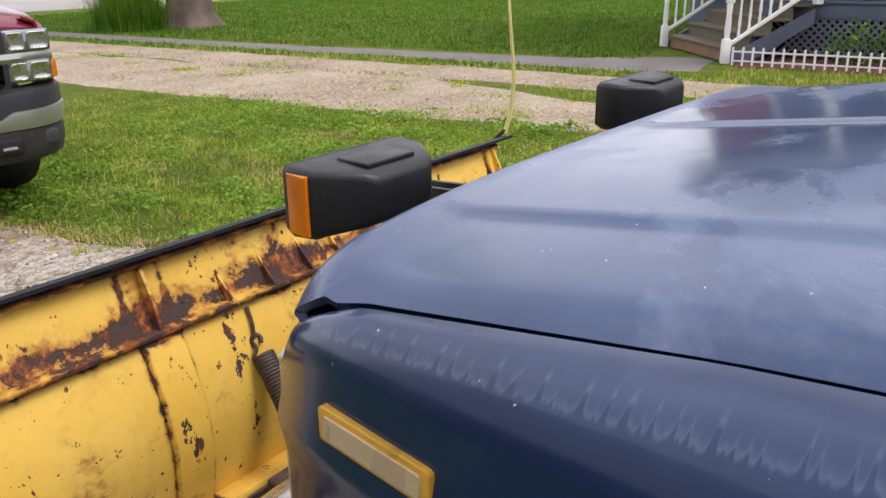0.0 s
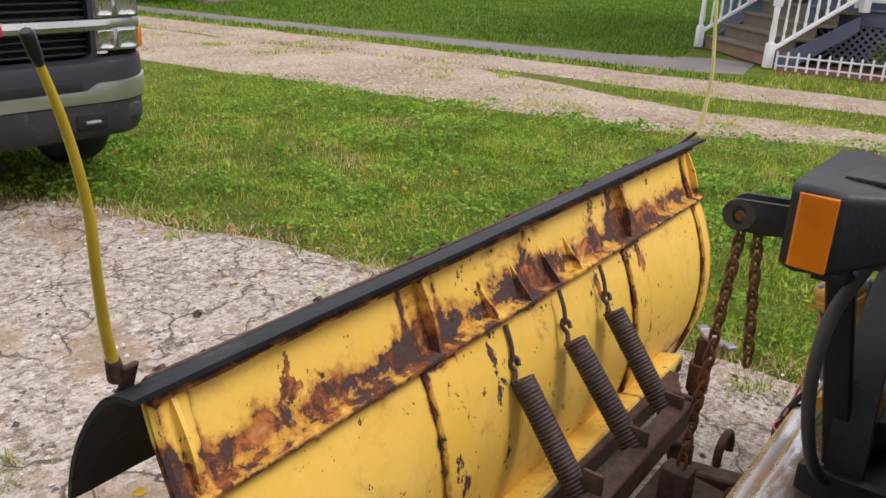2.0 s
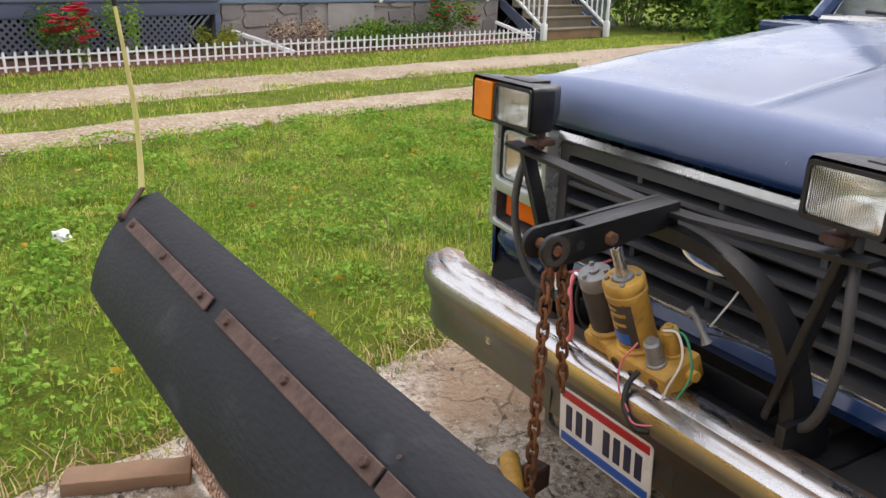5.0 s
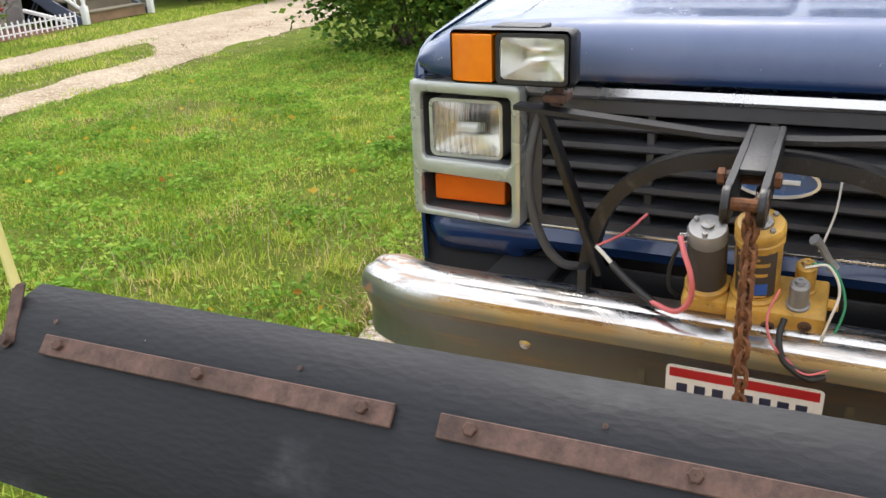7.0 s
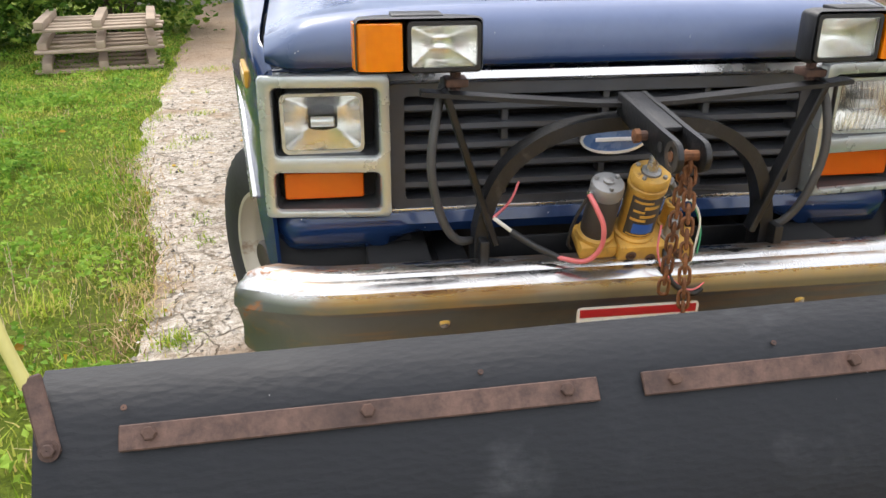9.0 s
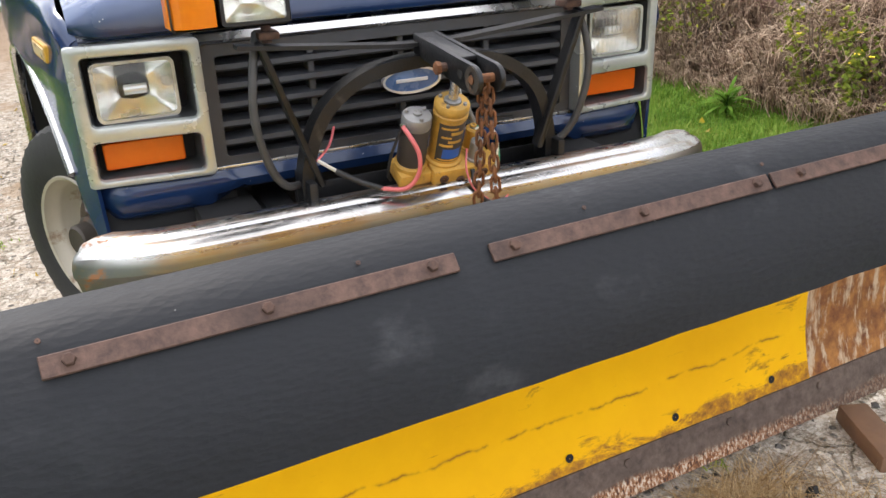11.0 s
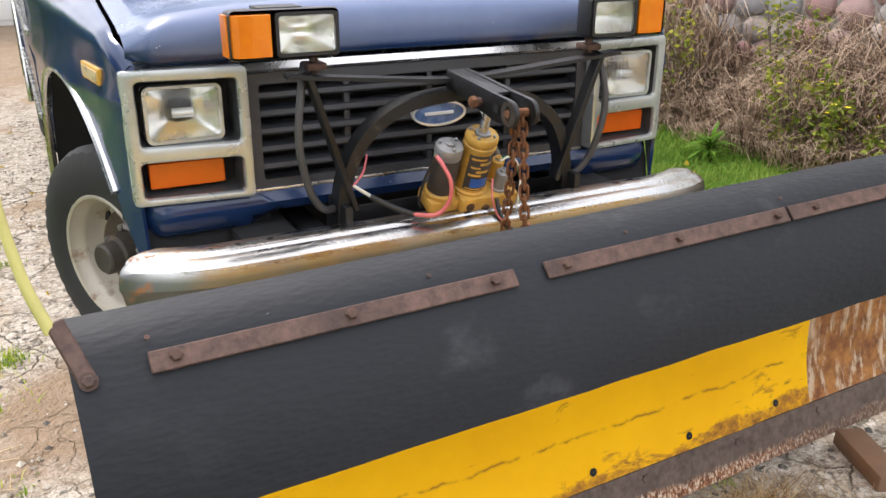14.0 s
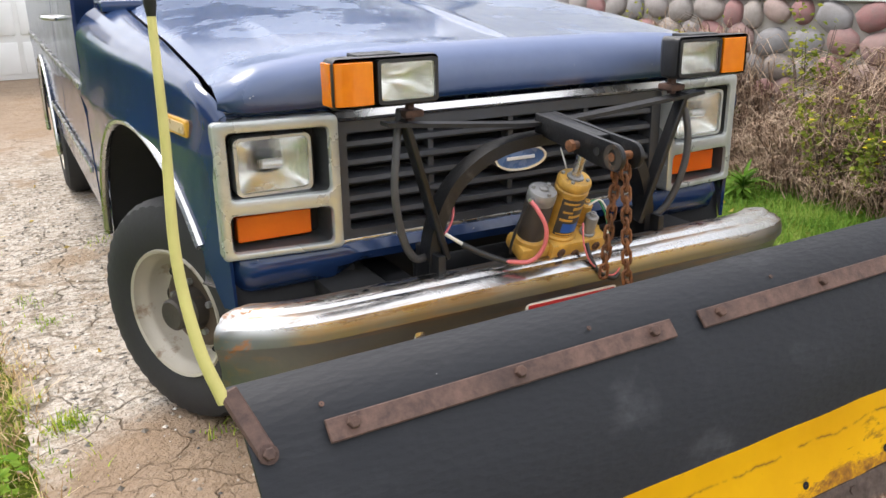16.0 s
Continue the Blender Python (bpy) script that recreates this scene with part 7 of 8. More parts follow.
def shrub(name, label, m, rx, ry, h, n, leaf, mat, stems=14, flowers=None, seed=1, hole=0.35, cat="shrub"):
    """Branching stems and many small leaves in clumps, with an uneven outline."""
    rnd = np.random.RandomState(seed)
    t = holder(name, label, cat, m)
    for i in range(stems):
        bm = bmesh.new()
        a = rnd.uniform(0, 2 * math.pi)
        q = rnd.uniform(0.3, 0.95)
        e = Vector((rx * q * math.cos(a), ry * q * math.sin(a), h * rnd.uniform(0.55, 0.98)))
        tube(bm, smooth_line([(e.x * 0.15, e.y * 0.15, 0), (e.x * 0.45, e.y * 0.45, e.z * 0.5), e], 4), [0.012 * (1 - k / 10) * (h ** 0.5) for k in range(9)], 5)
        part("stem", bm, BARK, t, "", 60)
    clumps = max(8, n // 60)
    c = rnd.uniform(-1, 1, (clumps * 3, 3))
    c = c[(c ** 2).sum(1) < 1][:clumps]
    c[:, 2] = (c[:, 2] + 1) / 2
    c = np.sign(c) * np.abs(c) ** 0.7
    pick = rnd.randint(0, len(c), n)
    p = c[pick] + rnd.normal(0, 0.16, (n, 3))
    p *= (rx, ry, h)
    p[:, 2] = np.clip(p[:, 2], 0.02 * h, None)
    tt = holderless_leaves(p, leaf, rnd)
    leaves = raw("crown", *tt, mat, "", "", "", t)
    if flowers:
        k, fm, fr = flowers
        for i in range(k):
            v = max((Vector(p[rnd.randint(0, n)]) for q in range(4)), key=lambda q: q.x / rx + q.z / h)
            bm = bmesh.new()
            for j in range(5):
                a = 2 * math.pi * j / 5
                u = Vector((math.cos(a), math.sin(a), 0.5)) * fr
                w = Vector((-math.sin(a), math.cos(a), 0)) * fr * 0.6
                vs = [bm.verts.new(q) for q in (v, v + u * 0.6 + w, v + u, v + u * 0.6 - w)]
                bm.faces.new(vs)
            part("flower", bm, fm, t, "")
    return t


def holderless_leaves(p, leaf, rnd, flat=0.5):
    """Folded four-sided leaves at the points."""
    n = len(p)
    d = rnd.normal(0, 1, (n, 3))
    d[:, 2] = d[:, 2] * flat - 0.15
    d /= np.linalg.norm(d, axis=1)[:, None]
    s = np.cross(d, rnd.normal(0, 1, (n, 3)))
    s /= np.linalg.norm(s, axis=1)[:, None]
    k = leaf * rnd.uniform(0.6, 1.3, (n, 1))
    up = np.cross(d, s) * 0.12
    v = np.stack([p, p + d * k * 0.5 + s * k * 0.32 + up * k, p + d * k, p + d * k * 0.5 - s * k * 0.32 + up * k], 1).reshape(-1, 3)
    f = np.arange(4 * n).reshape(-1, 4)
    return v.tolist(), f.tolist()


build_house()
picket_fence(0.05, 12.15, "low white plastic picket border along the flower bed")
stair_flight(-2.0, -0.05, 4, "brown porch stairs with white turned railings", 0.185, 0.28, 0.0, at_house(-0.15, 0.0, 0) @ pose(0, 0, 0, 0, 0, -54))
stair_flight(12.45, 14.35, 4, "mossy rear porch steps with white railings", 0.2, 0.28)
shrub("rose_bush", "rose bush with red blooms in front of the porch lattice", at_house(-0.55, 3.5, 0), 0.7, 0.35, 0.72, 1500, 0.05, SHRUB, 12, (30, FLOWER_R, 0.1), 2)
shrub("rose_bush", "tall leafy rose bush against the porch", at_house(-0.55, 4.35, 0), 0.28, 0.25, 0.9, 600, 0.05, CLOVER, 8, None, 3)
shrub("garden_shrub", "yellow-green low shrub by the foundation", at_house(-0.5, 5.75, 0), 0.3, 0.28, 0.4, 700, 0.05, SHRUB_Y, 6, None, 5)
shrub("garden_shrub", "russet low shrub by the foundation", at_house(-0.5, 7.2, 0), 0.4, 0.5, 0.45, 1200, 0.05, DRY, 8, None, 6)
shrub("garden_shrub", "straggling green perennials by the foundation", at_house(-0.45, 8.9, 0), 0.4, 1.0, 0.4, 2200, 0.06, SHRUB, 10, None, 7)
shrub("garden_shrub", "crimson-leaved shrub by the foundation", at_house(-0.6, 10.5, 0), 0.4, 0.45, 0.75, 1000, 0.07, SHRUB, 8, (22, FLOWER_R, 0.07), 8)
shrub("weed_clump", "small weeds in the flower bed", at_house(-0.5, 1.6, 0), 0.4, 0.5, 0.5, 700, 0.05, SHRUB, 6, None, 9, cat="weeds")

# ---- burgundy truck ----
def build_burgundy():
    t = holder("burgundy_pickup", "burgundy pickup with chrome grille bar, parked facing the plow", "truck", pose(-0.12, -4.2, 0, 0, 0, 178))
    # its own front is towards -y here; the holder turns it round
    def P(name, bm, mat, label="", smooth=35):
        return part(name, bm, mat, t, label, smooth)
    rows = []
    bm = bmesh.new()
    for i in range(41):
        x = -0.9 + 1.8 * i / 40
        a = abs(x) / 0.9
        rows.append([Vector((x, 0.06 + 0.1 * a ** 4 + y, z - 0.05 * a ** 3)) for y, z in ((0.0, 1.09), (-0.01, 1.12), (0.02, 1.15), (0.2, 1.2), (0.7, 1.25), (1.3, 1.29))])
    grid(bm, rows)
    P("hood", solid(bm, 0.02), BURGUNDY, "burgundy hood", 45)
    for s in (-1, 1):
        bm = bmesh.new()
        rows = []
        for i in range(40):
            y = 0.12 + 1.5 * i / 39
            dy = y - 0.86
            low = 0.42 + math.sqrt(max(0, 0.45 ** 2 - dy * dy)) - 0.02 if abs(dy) < 0.45 else 0.5
            rows.append([Vector((s * (xx - 0.075 * max(0, 1 - (y - 0.12) / 0.4)), y, max(z, low))) for xx, z in ((0.84, 1.15), (0.92, 1.12), (0.965, 1.0), (0.975, 0.8), (0.96, 0.6), (0.95, 0.5))])
        grid(bm, rows)
        P("fender", solid(bm, 0.015), BURGUNDY, "burgundy front wing", 50)
        P("body_side", boxes(s * 0.9, s * 0.97, 1.62, 5.0, 0.5, 1.2, 0.02), BURGUNDY)
        for z0, z1, x0, x1 in ((0.965, 1.085, 0.6, 0.86), (0.795, 0.915, 0.6, 0.85)):
            f = sorted((s * x0, s * x1))
            g = P("headlamp", prism(bmesh.new(), rounded(f[0], f[1], z0, z1, 0.015), "y", 0.005, 0.1, 0.008), LAMP_BODY, "clear headlamp unit")
            for u, v in ((0.06, 0.42), (0.5, 0.94)):
                a, b = f[0] + (f[1] - f[0]) * u, f[0] + (f[1] - f[0]) * v
                bm = bmesh.new()
                rows = [[Vector((p[0], y, p[1])) for p in rounded(a + g2, b - g2, z0 + 0.012 + g2, z1 - 0.012 - g2, 0.014)] for y, g2 in ((0.001, 0.0), (-0.001, 0.004), (0.004, 0.012), (0.0045, 0.03))]
                vs = grid(bm, rows, True)
                bm.faces.new(vs[-1])
                part("lamp_reflector", bm, BRIGHT, g)
        f = sorted((s * 0.855, s * 0.9))
        P("corner_signal", boxes(f[0], f[1], 0.05, 0.14, 0.8, 0.91, 0.01), AMBER, "amber corner signal")
        P("lamp_surround", boxes(s * 0.575, s * 0.6, 0.02, 0.1, 0.78, 1.09, 0.006), GUN)
        wheel(t, s * 0.8, 0.86, 0.38, s, GREY, 0, 0.27)
        wheel(t, s * 0.8, 4.4, 0.38, s, GREY, 0, 0.27)
    P("grille_backing", boxes(-0.58, 0.58, 0.08, 0.1, 0.74, 1.1), DARK, "black grille opening")
    for k in range(9):
        z = 0.785 + 0.037 * k
        if not 0.9 < z < 0.965:
            P("grille_bar", boxes(-0.57, 0.57, 0.03, 0.07, z - 0.006, z + 0.006, 0.003), BLACK_PL)
    P("grille_frame", ring_prism(bmesh.new(), rounded(-0.6, 0.6, 0.74, 1.105, 0.05), rounded(-0.57, 0.57, 0.765, 1.085, 0.04), "y", 0.0, 0.08), GUN)
    bm = bmesh.new()
    rows = []
    for i in range(31):
        x = -0.87 + 1.74 * i / 30
        b = 0.05 * (abs(x) / 0.87) ** 4
        rows.append([Vector((x, b + y, z)) for y, z in ((0.05, 0.905), (-0.015, 0.905), (-0.025, 0.93), (-0.015, 0.96), (0.05, 0.96))])
    grid(bm, rows)
    P("grille_crossbar", solid(bm, 0.006), SATIN, "bright grille crossbar", 40)
    bm = bmesh.new()
    box(bm, -0.115, 0.115, -0.045, -0.025, 0.905, 0.957, 0.006)
    e = P("emblem", bm, EMBLEM, "plain red emblem plate")
    part("emblem_plate", boxes(-0.05, 0.05, -0.046, -0.025, 0.89, 0.973, 0.006), EMBLEM, e)
    def wrap(name, prof, half, mat, label, ends=0.26, k=41, dip=0.0):
        bm = bmesh.new()
        rows = []
        for i in range(k):
            x = -half + 2 * half * i / (k - 1)
            a = max(0.0, (abs(x) - half * 0.6) / (half * 0.4))
            low = dip * min(1.0, max(0.0, (0.54 - abs(x)) / 0.06))
            rows.append([Vector((x, y + ends * a ** 2.6, z - (low if z > 0.6 else 0.0))) for y, z in prof])
        grid(bm, rows)
        return P(name, solid(bm, 0.01), mat, label, 40)
    wrap("bumper_cap", ((0.1, 0.765), (-0.02, 0.765), (-0.075, 0.75), (-0.085, 0.72), (-0.085, 0.59)), 0.95, GUN, "dark plastic bumper top")
    wrap("bumper", ((-0.08, 0.652), (-0.097, 0.647), (-0.102, 0.61), (-0.094, 0.548), (-0.07, 0.543)), 0.955, SATIN, "brushed bright bumper band", k=81, dip=0.036)
    wrap("lower_fascia", ((-0.075, 0.552), (-0.087, 0.54), (-0.082, 0.42), (-0.04, 0.355), (0.1, 0.34)), 0.94, DUSTY, "dusty grey lower bumper")
    P("bumper_slot", boxes(-0.46, 0.46, -0.092, -0.05, 0.618, 0.665, 0.008), DARK)
    for s in (-1, 1):
        P("tow_opening", boxes(s * 0.4, s * 0.58, -0.094, -0.03, 0.405, 0.505, 0.02, 3), DARK, "tow hook opening")
        P("tow_hook", tubes([(s * 0.45, -0.096, 0.45), (s * 0.53, -0.096, 0.45)], 0.011, 8), GREY)
        P("fog_lamp", boxes(s * 0.64, s * 0.8, -0.058, 0.0, 0.44, 0.52, 0.01), GREY_BLACK, "fog lamp")
    P("undertray", boxes(-0.75, 0.75, 0.3, 5.0, 0.36, 0.5), DARK)
    P("cab", boxes(-0.85, 0.85, 1.5, 3.2, 1.2, 1.85, 0.15, 4), BURGUNDY)
    g = P("windscreen", boxes(-0.72, 0.72, 1.42, 1.5, 1.3, 1.75, 0.03), GLASS, "dark windscreen")
    P("tailgate", boxes(-0.95, 0.95, 4.98, 5.05, 0.5, 1.25, 0.02), BURGUNDY)


build_burgundy()


# ---- stone house beside the drive ----
def build_stone_wall():
    w = finish("wall_east", boxes(3.98, 4.3, -4.5, 10.0, -0.1, 1.17), MORTAR)
    tagged(w, "house foundation wall of rounded fieldstones in mortar", "stone wall", kind="structure")
    rnd = random.Random(11)
    bm = bmesh.new()
    bmesh.ops.create_icosphere(bm, subdivisions=2, radius=1.0)
    kinds = []
    for k in range(6):
        b2 = bm.copy()
        for v in b2.verts:
            v.co *= 1 + 0.22 * noise.noise(v.co * 0.9 + Vector((k * 5, 0, 0)))
            v.co = Vector([math.copysign(abs(c) ** 0.8, c) for c in v.co])
        kinds.append(shared("stone", b2, STONES, 180))
    bm.free()
    for z in (0.09, 0.28, 0.47, 0.66, 0.85, 1.045):
        y = -2.0 + rnd.uniform(0, 0.15)
        h = rnd.uniform(0.098, 0.115)
        while y < 6.5:
            b = rnd.uniform(0.09, 0.17)
            zz = z + rnd.uniform(-0.03, 0.03)
            m = Matrix.Translation((3.985, y + b, zz)) @ Matrix.Rotation(rnd.uniform(-0.5, 0.5), 4, "X") @ Matrix.Diagonal((0.075, b * 0.97, min(h * rnd.uniform(0.92, 1.1), 1.16 - zz), 1))
            piece("stone", rnd.choice(kinds), m, w)
            y += 2 * b + 0.006
    for i in range(14):
        z = 1.17 + 0.2 * i
        bm = bmesh.new()
        prism(bm, [(3.97, z), (3.94, z), (3.965, z + 0.205), (3.975, z + 0.205)], "y", -4.5, 10.0)
        part("siding_board", bm, WHITE, w, smooth=0)
    part("sill_trim", boxes(3.93, 3.99, -4.5, 10.0, 1.15, 1.172, 0.003), WHITE, w)
    part("upper_wall", boxes(3.98, 4.3, -4.5, 10.0, 1.17, 4.0), WHITE, w)
    f = finish("window_1", ring_prism(bmesh.new(), [(0.0, 0.52), (0.55, 0.52), (0.55, 0.86), (0.0, 0.86)], [(0.04, 0.56), (0.51, 0.56), (0.51, 0.82), (0.04, 0.82)], "x", 3.86, 4.0), BLACK_PL)
    tagged(f, "small dark-framed basement window in the stone wall", "window", kind="structure")
    part("pane", boxes(3.93, 3.936, 0.03, 0.52, 0.55, 0.83), GREY, f)


def build_garage():
    w = finish("wall_north", boxes(-3.6, 3.98, 11.6, 11.9, -0.1, 3.0), MORTAR)
    tagged(w, "garage front wall of fieldstone with a white door", "garage wall", kind="structure")
    rnd = random.Random(5)
    me = bpy.data.meshes["stone"]
    for i in range(9):
        for k in range(12):
            piece("stone", me, Matrix.Translation((-3.45 + 0.19 * i + rnd.uniform(-0.03, 0.03), 11.6, 0.1 + 0.24 * k)) @ Matrix.Diagonal((0.1, 0.06, 0.115, 1)), w)
    d = finish("door_1", boxes(-1.85, 0.9, 11.5, 11.6, 0.0, 2.2, 0.01), WHITE)
    tagged(d, "closed white sectional garage door", "garage door", kind="structure")
    for k in range(4):
        for i in range(6):
            part("door_panel", boxes(-1.8 + 0.45 * i, -1.42 + 0.45 * i, 11.485, 11.5, 0.08 + 0.54 * k, 0.52 + 0.54 * k, 0.006), WHITE, d)
    r = finish("roof_north", prism(bmesh.new(), [(11.2, 3.0), (14.5, 4.8), (18.0, 3.0)], "x", -4.0, 4.4), ASPHALT)
    tagged(r, "dark garage roof", "roof", kind="structure")


build_stone_wall()
build_garage()


def pallet_pile():
    t = holder("pallet_stack", "grey weathered pallet boards stacked on the grass", "pallets", pose(-2.8, 6.45, 0, 0, 0, 12))
    rnd = random.Random(3)
    for k in range(6):
        for i in range(5 if k % 2 == 0 else 3):
            z = 0.09 * k
            if k % 2 == 0:
                bm = boxes(-0.55, 0.55, -0.5 + 0.24 * i, -0.38 + 0.24 * i, z, z + 0.022, 0.003)
            else:
                bm = boxes(-0.5 + 0.46 * i, -0.42 + 0.46 * i, -0.5, 0.58, z - 0.066, z, 0.004)
            part("board", bm, PALLET, t, m=pose(rnd.uniform(-0.03, 0.03), rnd.uniform(-0.03, 0.03), 0, 0, 0, rnd.uniform(-3, 3)))


pallet_pile()

# ---- plants ----
RS = np.random.RandomState(7)
INV_HOUSE = np.array(HOUSE.inverted())


def drive_u(x, y):
    return INV_HOUSE[0, 0] * x + INV_HOUSE[0, 1] * y + INV_HOUSE[0, 3], INV_HOUSE[1, 0] * x + INV_HOUSE[1, 1] * y + INV_HOUSE[1, 3]


def patchy(x, y, s, seed):
    """A cheap smooth field from -1 to 1."""
    r = np.random.RandomState(seed)
    v = np.zeros_like(x)
    for k in range(7):
        a, f, ph = r.uniform(0, 6.28), s * r.uniform(0.5, 2.2), r.uniform(0, 6.28)
        v += np.sin((x * np.cos(a) + y * np.sin(a)) * f * 6.28 + ph)
    return v / 4.0


def blades(name, x, y, h, width, mat, label, category="grass", z=-0.02, lean=0.5, seg=2):
    n = len(x)
    a = RS.uniform(0, 2 * np.pi, n)
    ln = np.abs(RS.normal(0, lean, n))
    dx, dy = np.cos(a), np.sin(a)
    sx, sy = -np.sin(a), np.cos(a)
    rows = []
    for k in range(seg + 1):
        t = k / seg
        off = h * ln * t ** 1.8
        hz = h * t * (1 - 0.25 * np.minimum(ln, 1.2) * t)
        w = width * (1 - 0.85 * t) * np.ones(n)
        c = np.stack([x + dx * off, y + dy * off, z + hz], 1)
        s = np.stack([sx * w, sy * w, 0 * w], 1)
        rows += [c - s, c + s]
    v = np.stack(rows, 1).reshape(-1, 3)
    base = np.arange(n)[:, None] * (2 * (seg + 1))
    f = np.concatenate([base + np.array([2 * k, 2 * k + 1, 2 * k + 3, 2 * k + 2]) for k in range(seg)], 0)
    me = bpy.data.meshes.new(name)
    me.vertices.add(len(v))
    me.vertices.foreach_set("co", v.ravel())
    me.loops.add(f.size)
    me.loops.foreach_set("vertex_index", f.ravel().astype(np.int32))
    me.polygons.add(len(f))
    me.polygons.foreach_set("loop_start", np.arange(0, f.size, 4, dtype=np.int32))
    me.update(calc_edges=True)
    me.validate()
    me.materials.append(mat)
    ob = new(name, me)
    return tagged(ob, label, category, kind="stuff")


def on_pad(x, y, grow=0.0):
    return (x > np.interp(y, PAD_Y, PAD_L) - grow + 0.05 * patchy(x, y, 1.2, 5)) & (x < np.interp(y, PAD_RY, PAD_R) + grow + 0.05 * patchy(x, y, 1.2, 6)) & (y > -9) & (y < 13)


def in_ruts(x, y):
    u, s = drive_u(x, y)
    wide = np.clip((-s - 0.2) / 3, 0, 1)
    n = 0.1 * patchy(x, y, 0.9, 8)
    near = (u > 3.6 - 0.9 * wide - 2.0 * np.clip((s - 9) / 3, 0, 1) + n) & (u < 4.2 + 0.5 * np.clip((-s + 1.2) / 2, 0, 1) + n)
    far = (u > 1.62 + n) & (u < 2.42 + n)
    return near | far


def scatter(n, x0, x1, y0, y1):
    return RS.uniform(x0, x1, n), RS.uniform(y0, y1, n)


def lawn():
    x, y = scatter(230000, -6.6, 0.6, -8, 8.5)
    d = np.hypot(x + 1.5, np.maximum(0, np.abs(y + 0.5) - 2.5))
    keep = ~on_pad(x, y, -0.06) & ~in_ruts(x, y) & (RS.uniform(0, 1, len(x)) < np.clip(1.25 - d / 7.5, 0.3, 1) * np.clip(0.75 + 0.9 * patchy(x, y, 0.9, 15), 0.25, 1)) & (drive_u(x, y)[0] > 3.4)
    x, y = x[keep], y[keep]
    f = patchy(x, y, 0.7, 3)
    h = RS.uniform(0.018, 0.048, len(x)) * (1 + 0.5 * np.clip(f, -0.6, 1))
    blades("grass", x, y, h, 0.0036, BLADE, "short mixed lawn grass blades beside the driveway", lean=0.75)
    x, y = scatter(85000, -6.4, 0.3, -7, 8)
    keep = ~on_pad(x, y, 0.04) & ~in_ruts(x, y) & (drive_u(x, y)[0] > 3.4) & (patchy(x, y, 0.6, 4) > -0.25)
    x, y = x[keep], y[keep]
    p = np.stack([x, y, -0.015 + RS.uniform(0.015, 0.055, len(x))], 1)
    v, fc = holderless_leaves(p, 0.026, RS, 0.25)
    raw("clover", v, fc, CLOVER, "low clover and plantain leaves in the lawn", "clover", "stuff")
    # taller tufts and clover mounds
    xs, ys, hs = [], [], []
    cx, cy = scatter(620, -6.2, 0.2, -7, 8)
    ok = ~on_pad(cx, cy, 0.0) & ~in_ruts(cx, cy) & (drive_u(cx, cy)[0] > 3.4)
    for a, b in zip(cx[ok], cy[ok]):
        k = RS.randint(40, 110)
        q = RS.uniform(0.03, 0.1)
        xs.append(a + RS.normal(0, q, k))
        ys.append(b + RS.normal(0, q, k))
        hs.append(RS.uniform(0.035, 0.075) * RS.uniform(0.6, 1.1, k))
    blades("grass_tufts", np.concatenate(xs), np.concatenate(ys), np.concatenate(hs), 0.004, BLADE, "taller tufts of grass in the lawn", lean=0.8)
    ps = []
    cx, cy = scatter(420, -6.0, 0.2, -6, 7)
    ok = ~on_pad(cx, cy, 0.0) & ~in_ruts(cx, cy) & (drive_u(cx, cy)[0] > 3.4)
    for a, b in zip(cx[ok], cy[ok]):
        k = RS.randint(30, 140)
        q = RS.uniform(0.05, 0.14)
        d = RS.normal(0, 1, (k, 2)) * q
        z = 0.01 + 0.055 * np.exp(-(d ** 2).sum(1) / (1.4 * q * q)) + RS.uniform(0, 0.015, k)
        ps.append(np.column_stack([a + d[:, 0], b + d[:, 1], z]))
    ps = np.concatenate(ps)
    ps = ps[~on_pad(ps[:, 0], ps[:, 1], 0.03)]
    v, fc = holderless_leaves(ps, 0.036, RS, 0.2)
    raw("clover_mounds", v, fc, CLOVER, "rounded clover and dandelion mounds in the lawn", "clover", "stuff")
    # ragged tufts on the wheel tracks
    xs, ys = [], []
    for i in range(95):
        e = RS.choice([1.5, 2.5, 2.8, 3.1, 3.5, 4.35])
        u0, s0 = e + RS.normal(0, 0.14), RS.uniform(-11, 9)
        w = HOUSE @ Vector((u0, s0, 0))
        k = RS.randint(40, 150)
        q = RS.uniform(0.05, 0.2)
        xs.append(w.x + RS.normal(0, q, k))
        ys.append(w.y + RS.normal(0, q, k))
    x, y = np.concatenate(xs), np.concatenate(ys)
    blades("track_tufts", x, y, RS.uniform(0.012, 0.04, len(x)), 0.006, BLADE, "ragged grass tufts growing in the gravel tracks", z=-0.005, lean=0.9, seg=1)
    # between and beyond the wheel tracks
    x, y = scatter(150000, -14, -3.5, -12, 14)
    u, s = drive_u(x, y)
    keep = ~in_ruts(x, y) & (u > 0.12) & (u < 3.7) & ~((s < 0) & (u < 1.05) & (s > -16)) & (RS.uniform(0, 1, len(x)) < np.where((u > 2.4) & (s < -1.5), np.clip(0.12 + 0.5 * patchy(x, y, 0.6, 9), 0, 1), np.where((u > 2.3) & (u < 3.7), np.clip(0.4 + 0.5 * patchy(x, y, 0.7, 10), 0.05, 0.9), 0.75)))
    x, y = x[keep], y[keep]
    blades("verge_grass", x, y, RS.uniform(0.03, 0.075, len(x)), 0.006, BLADE, "ragged grass along and between the gravel tracks", lean=0.6, seg=1)
    x, y = scatter(60000, -14, -3, -12, 10)
    u, s = drive_u(x, y)
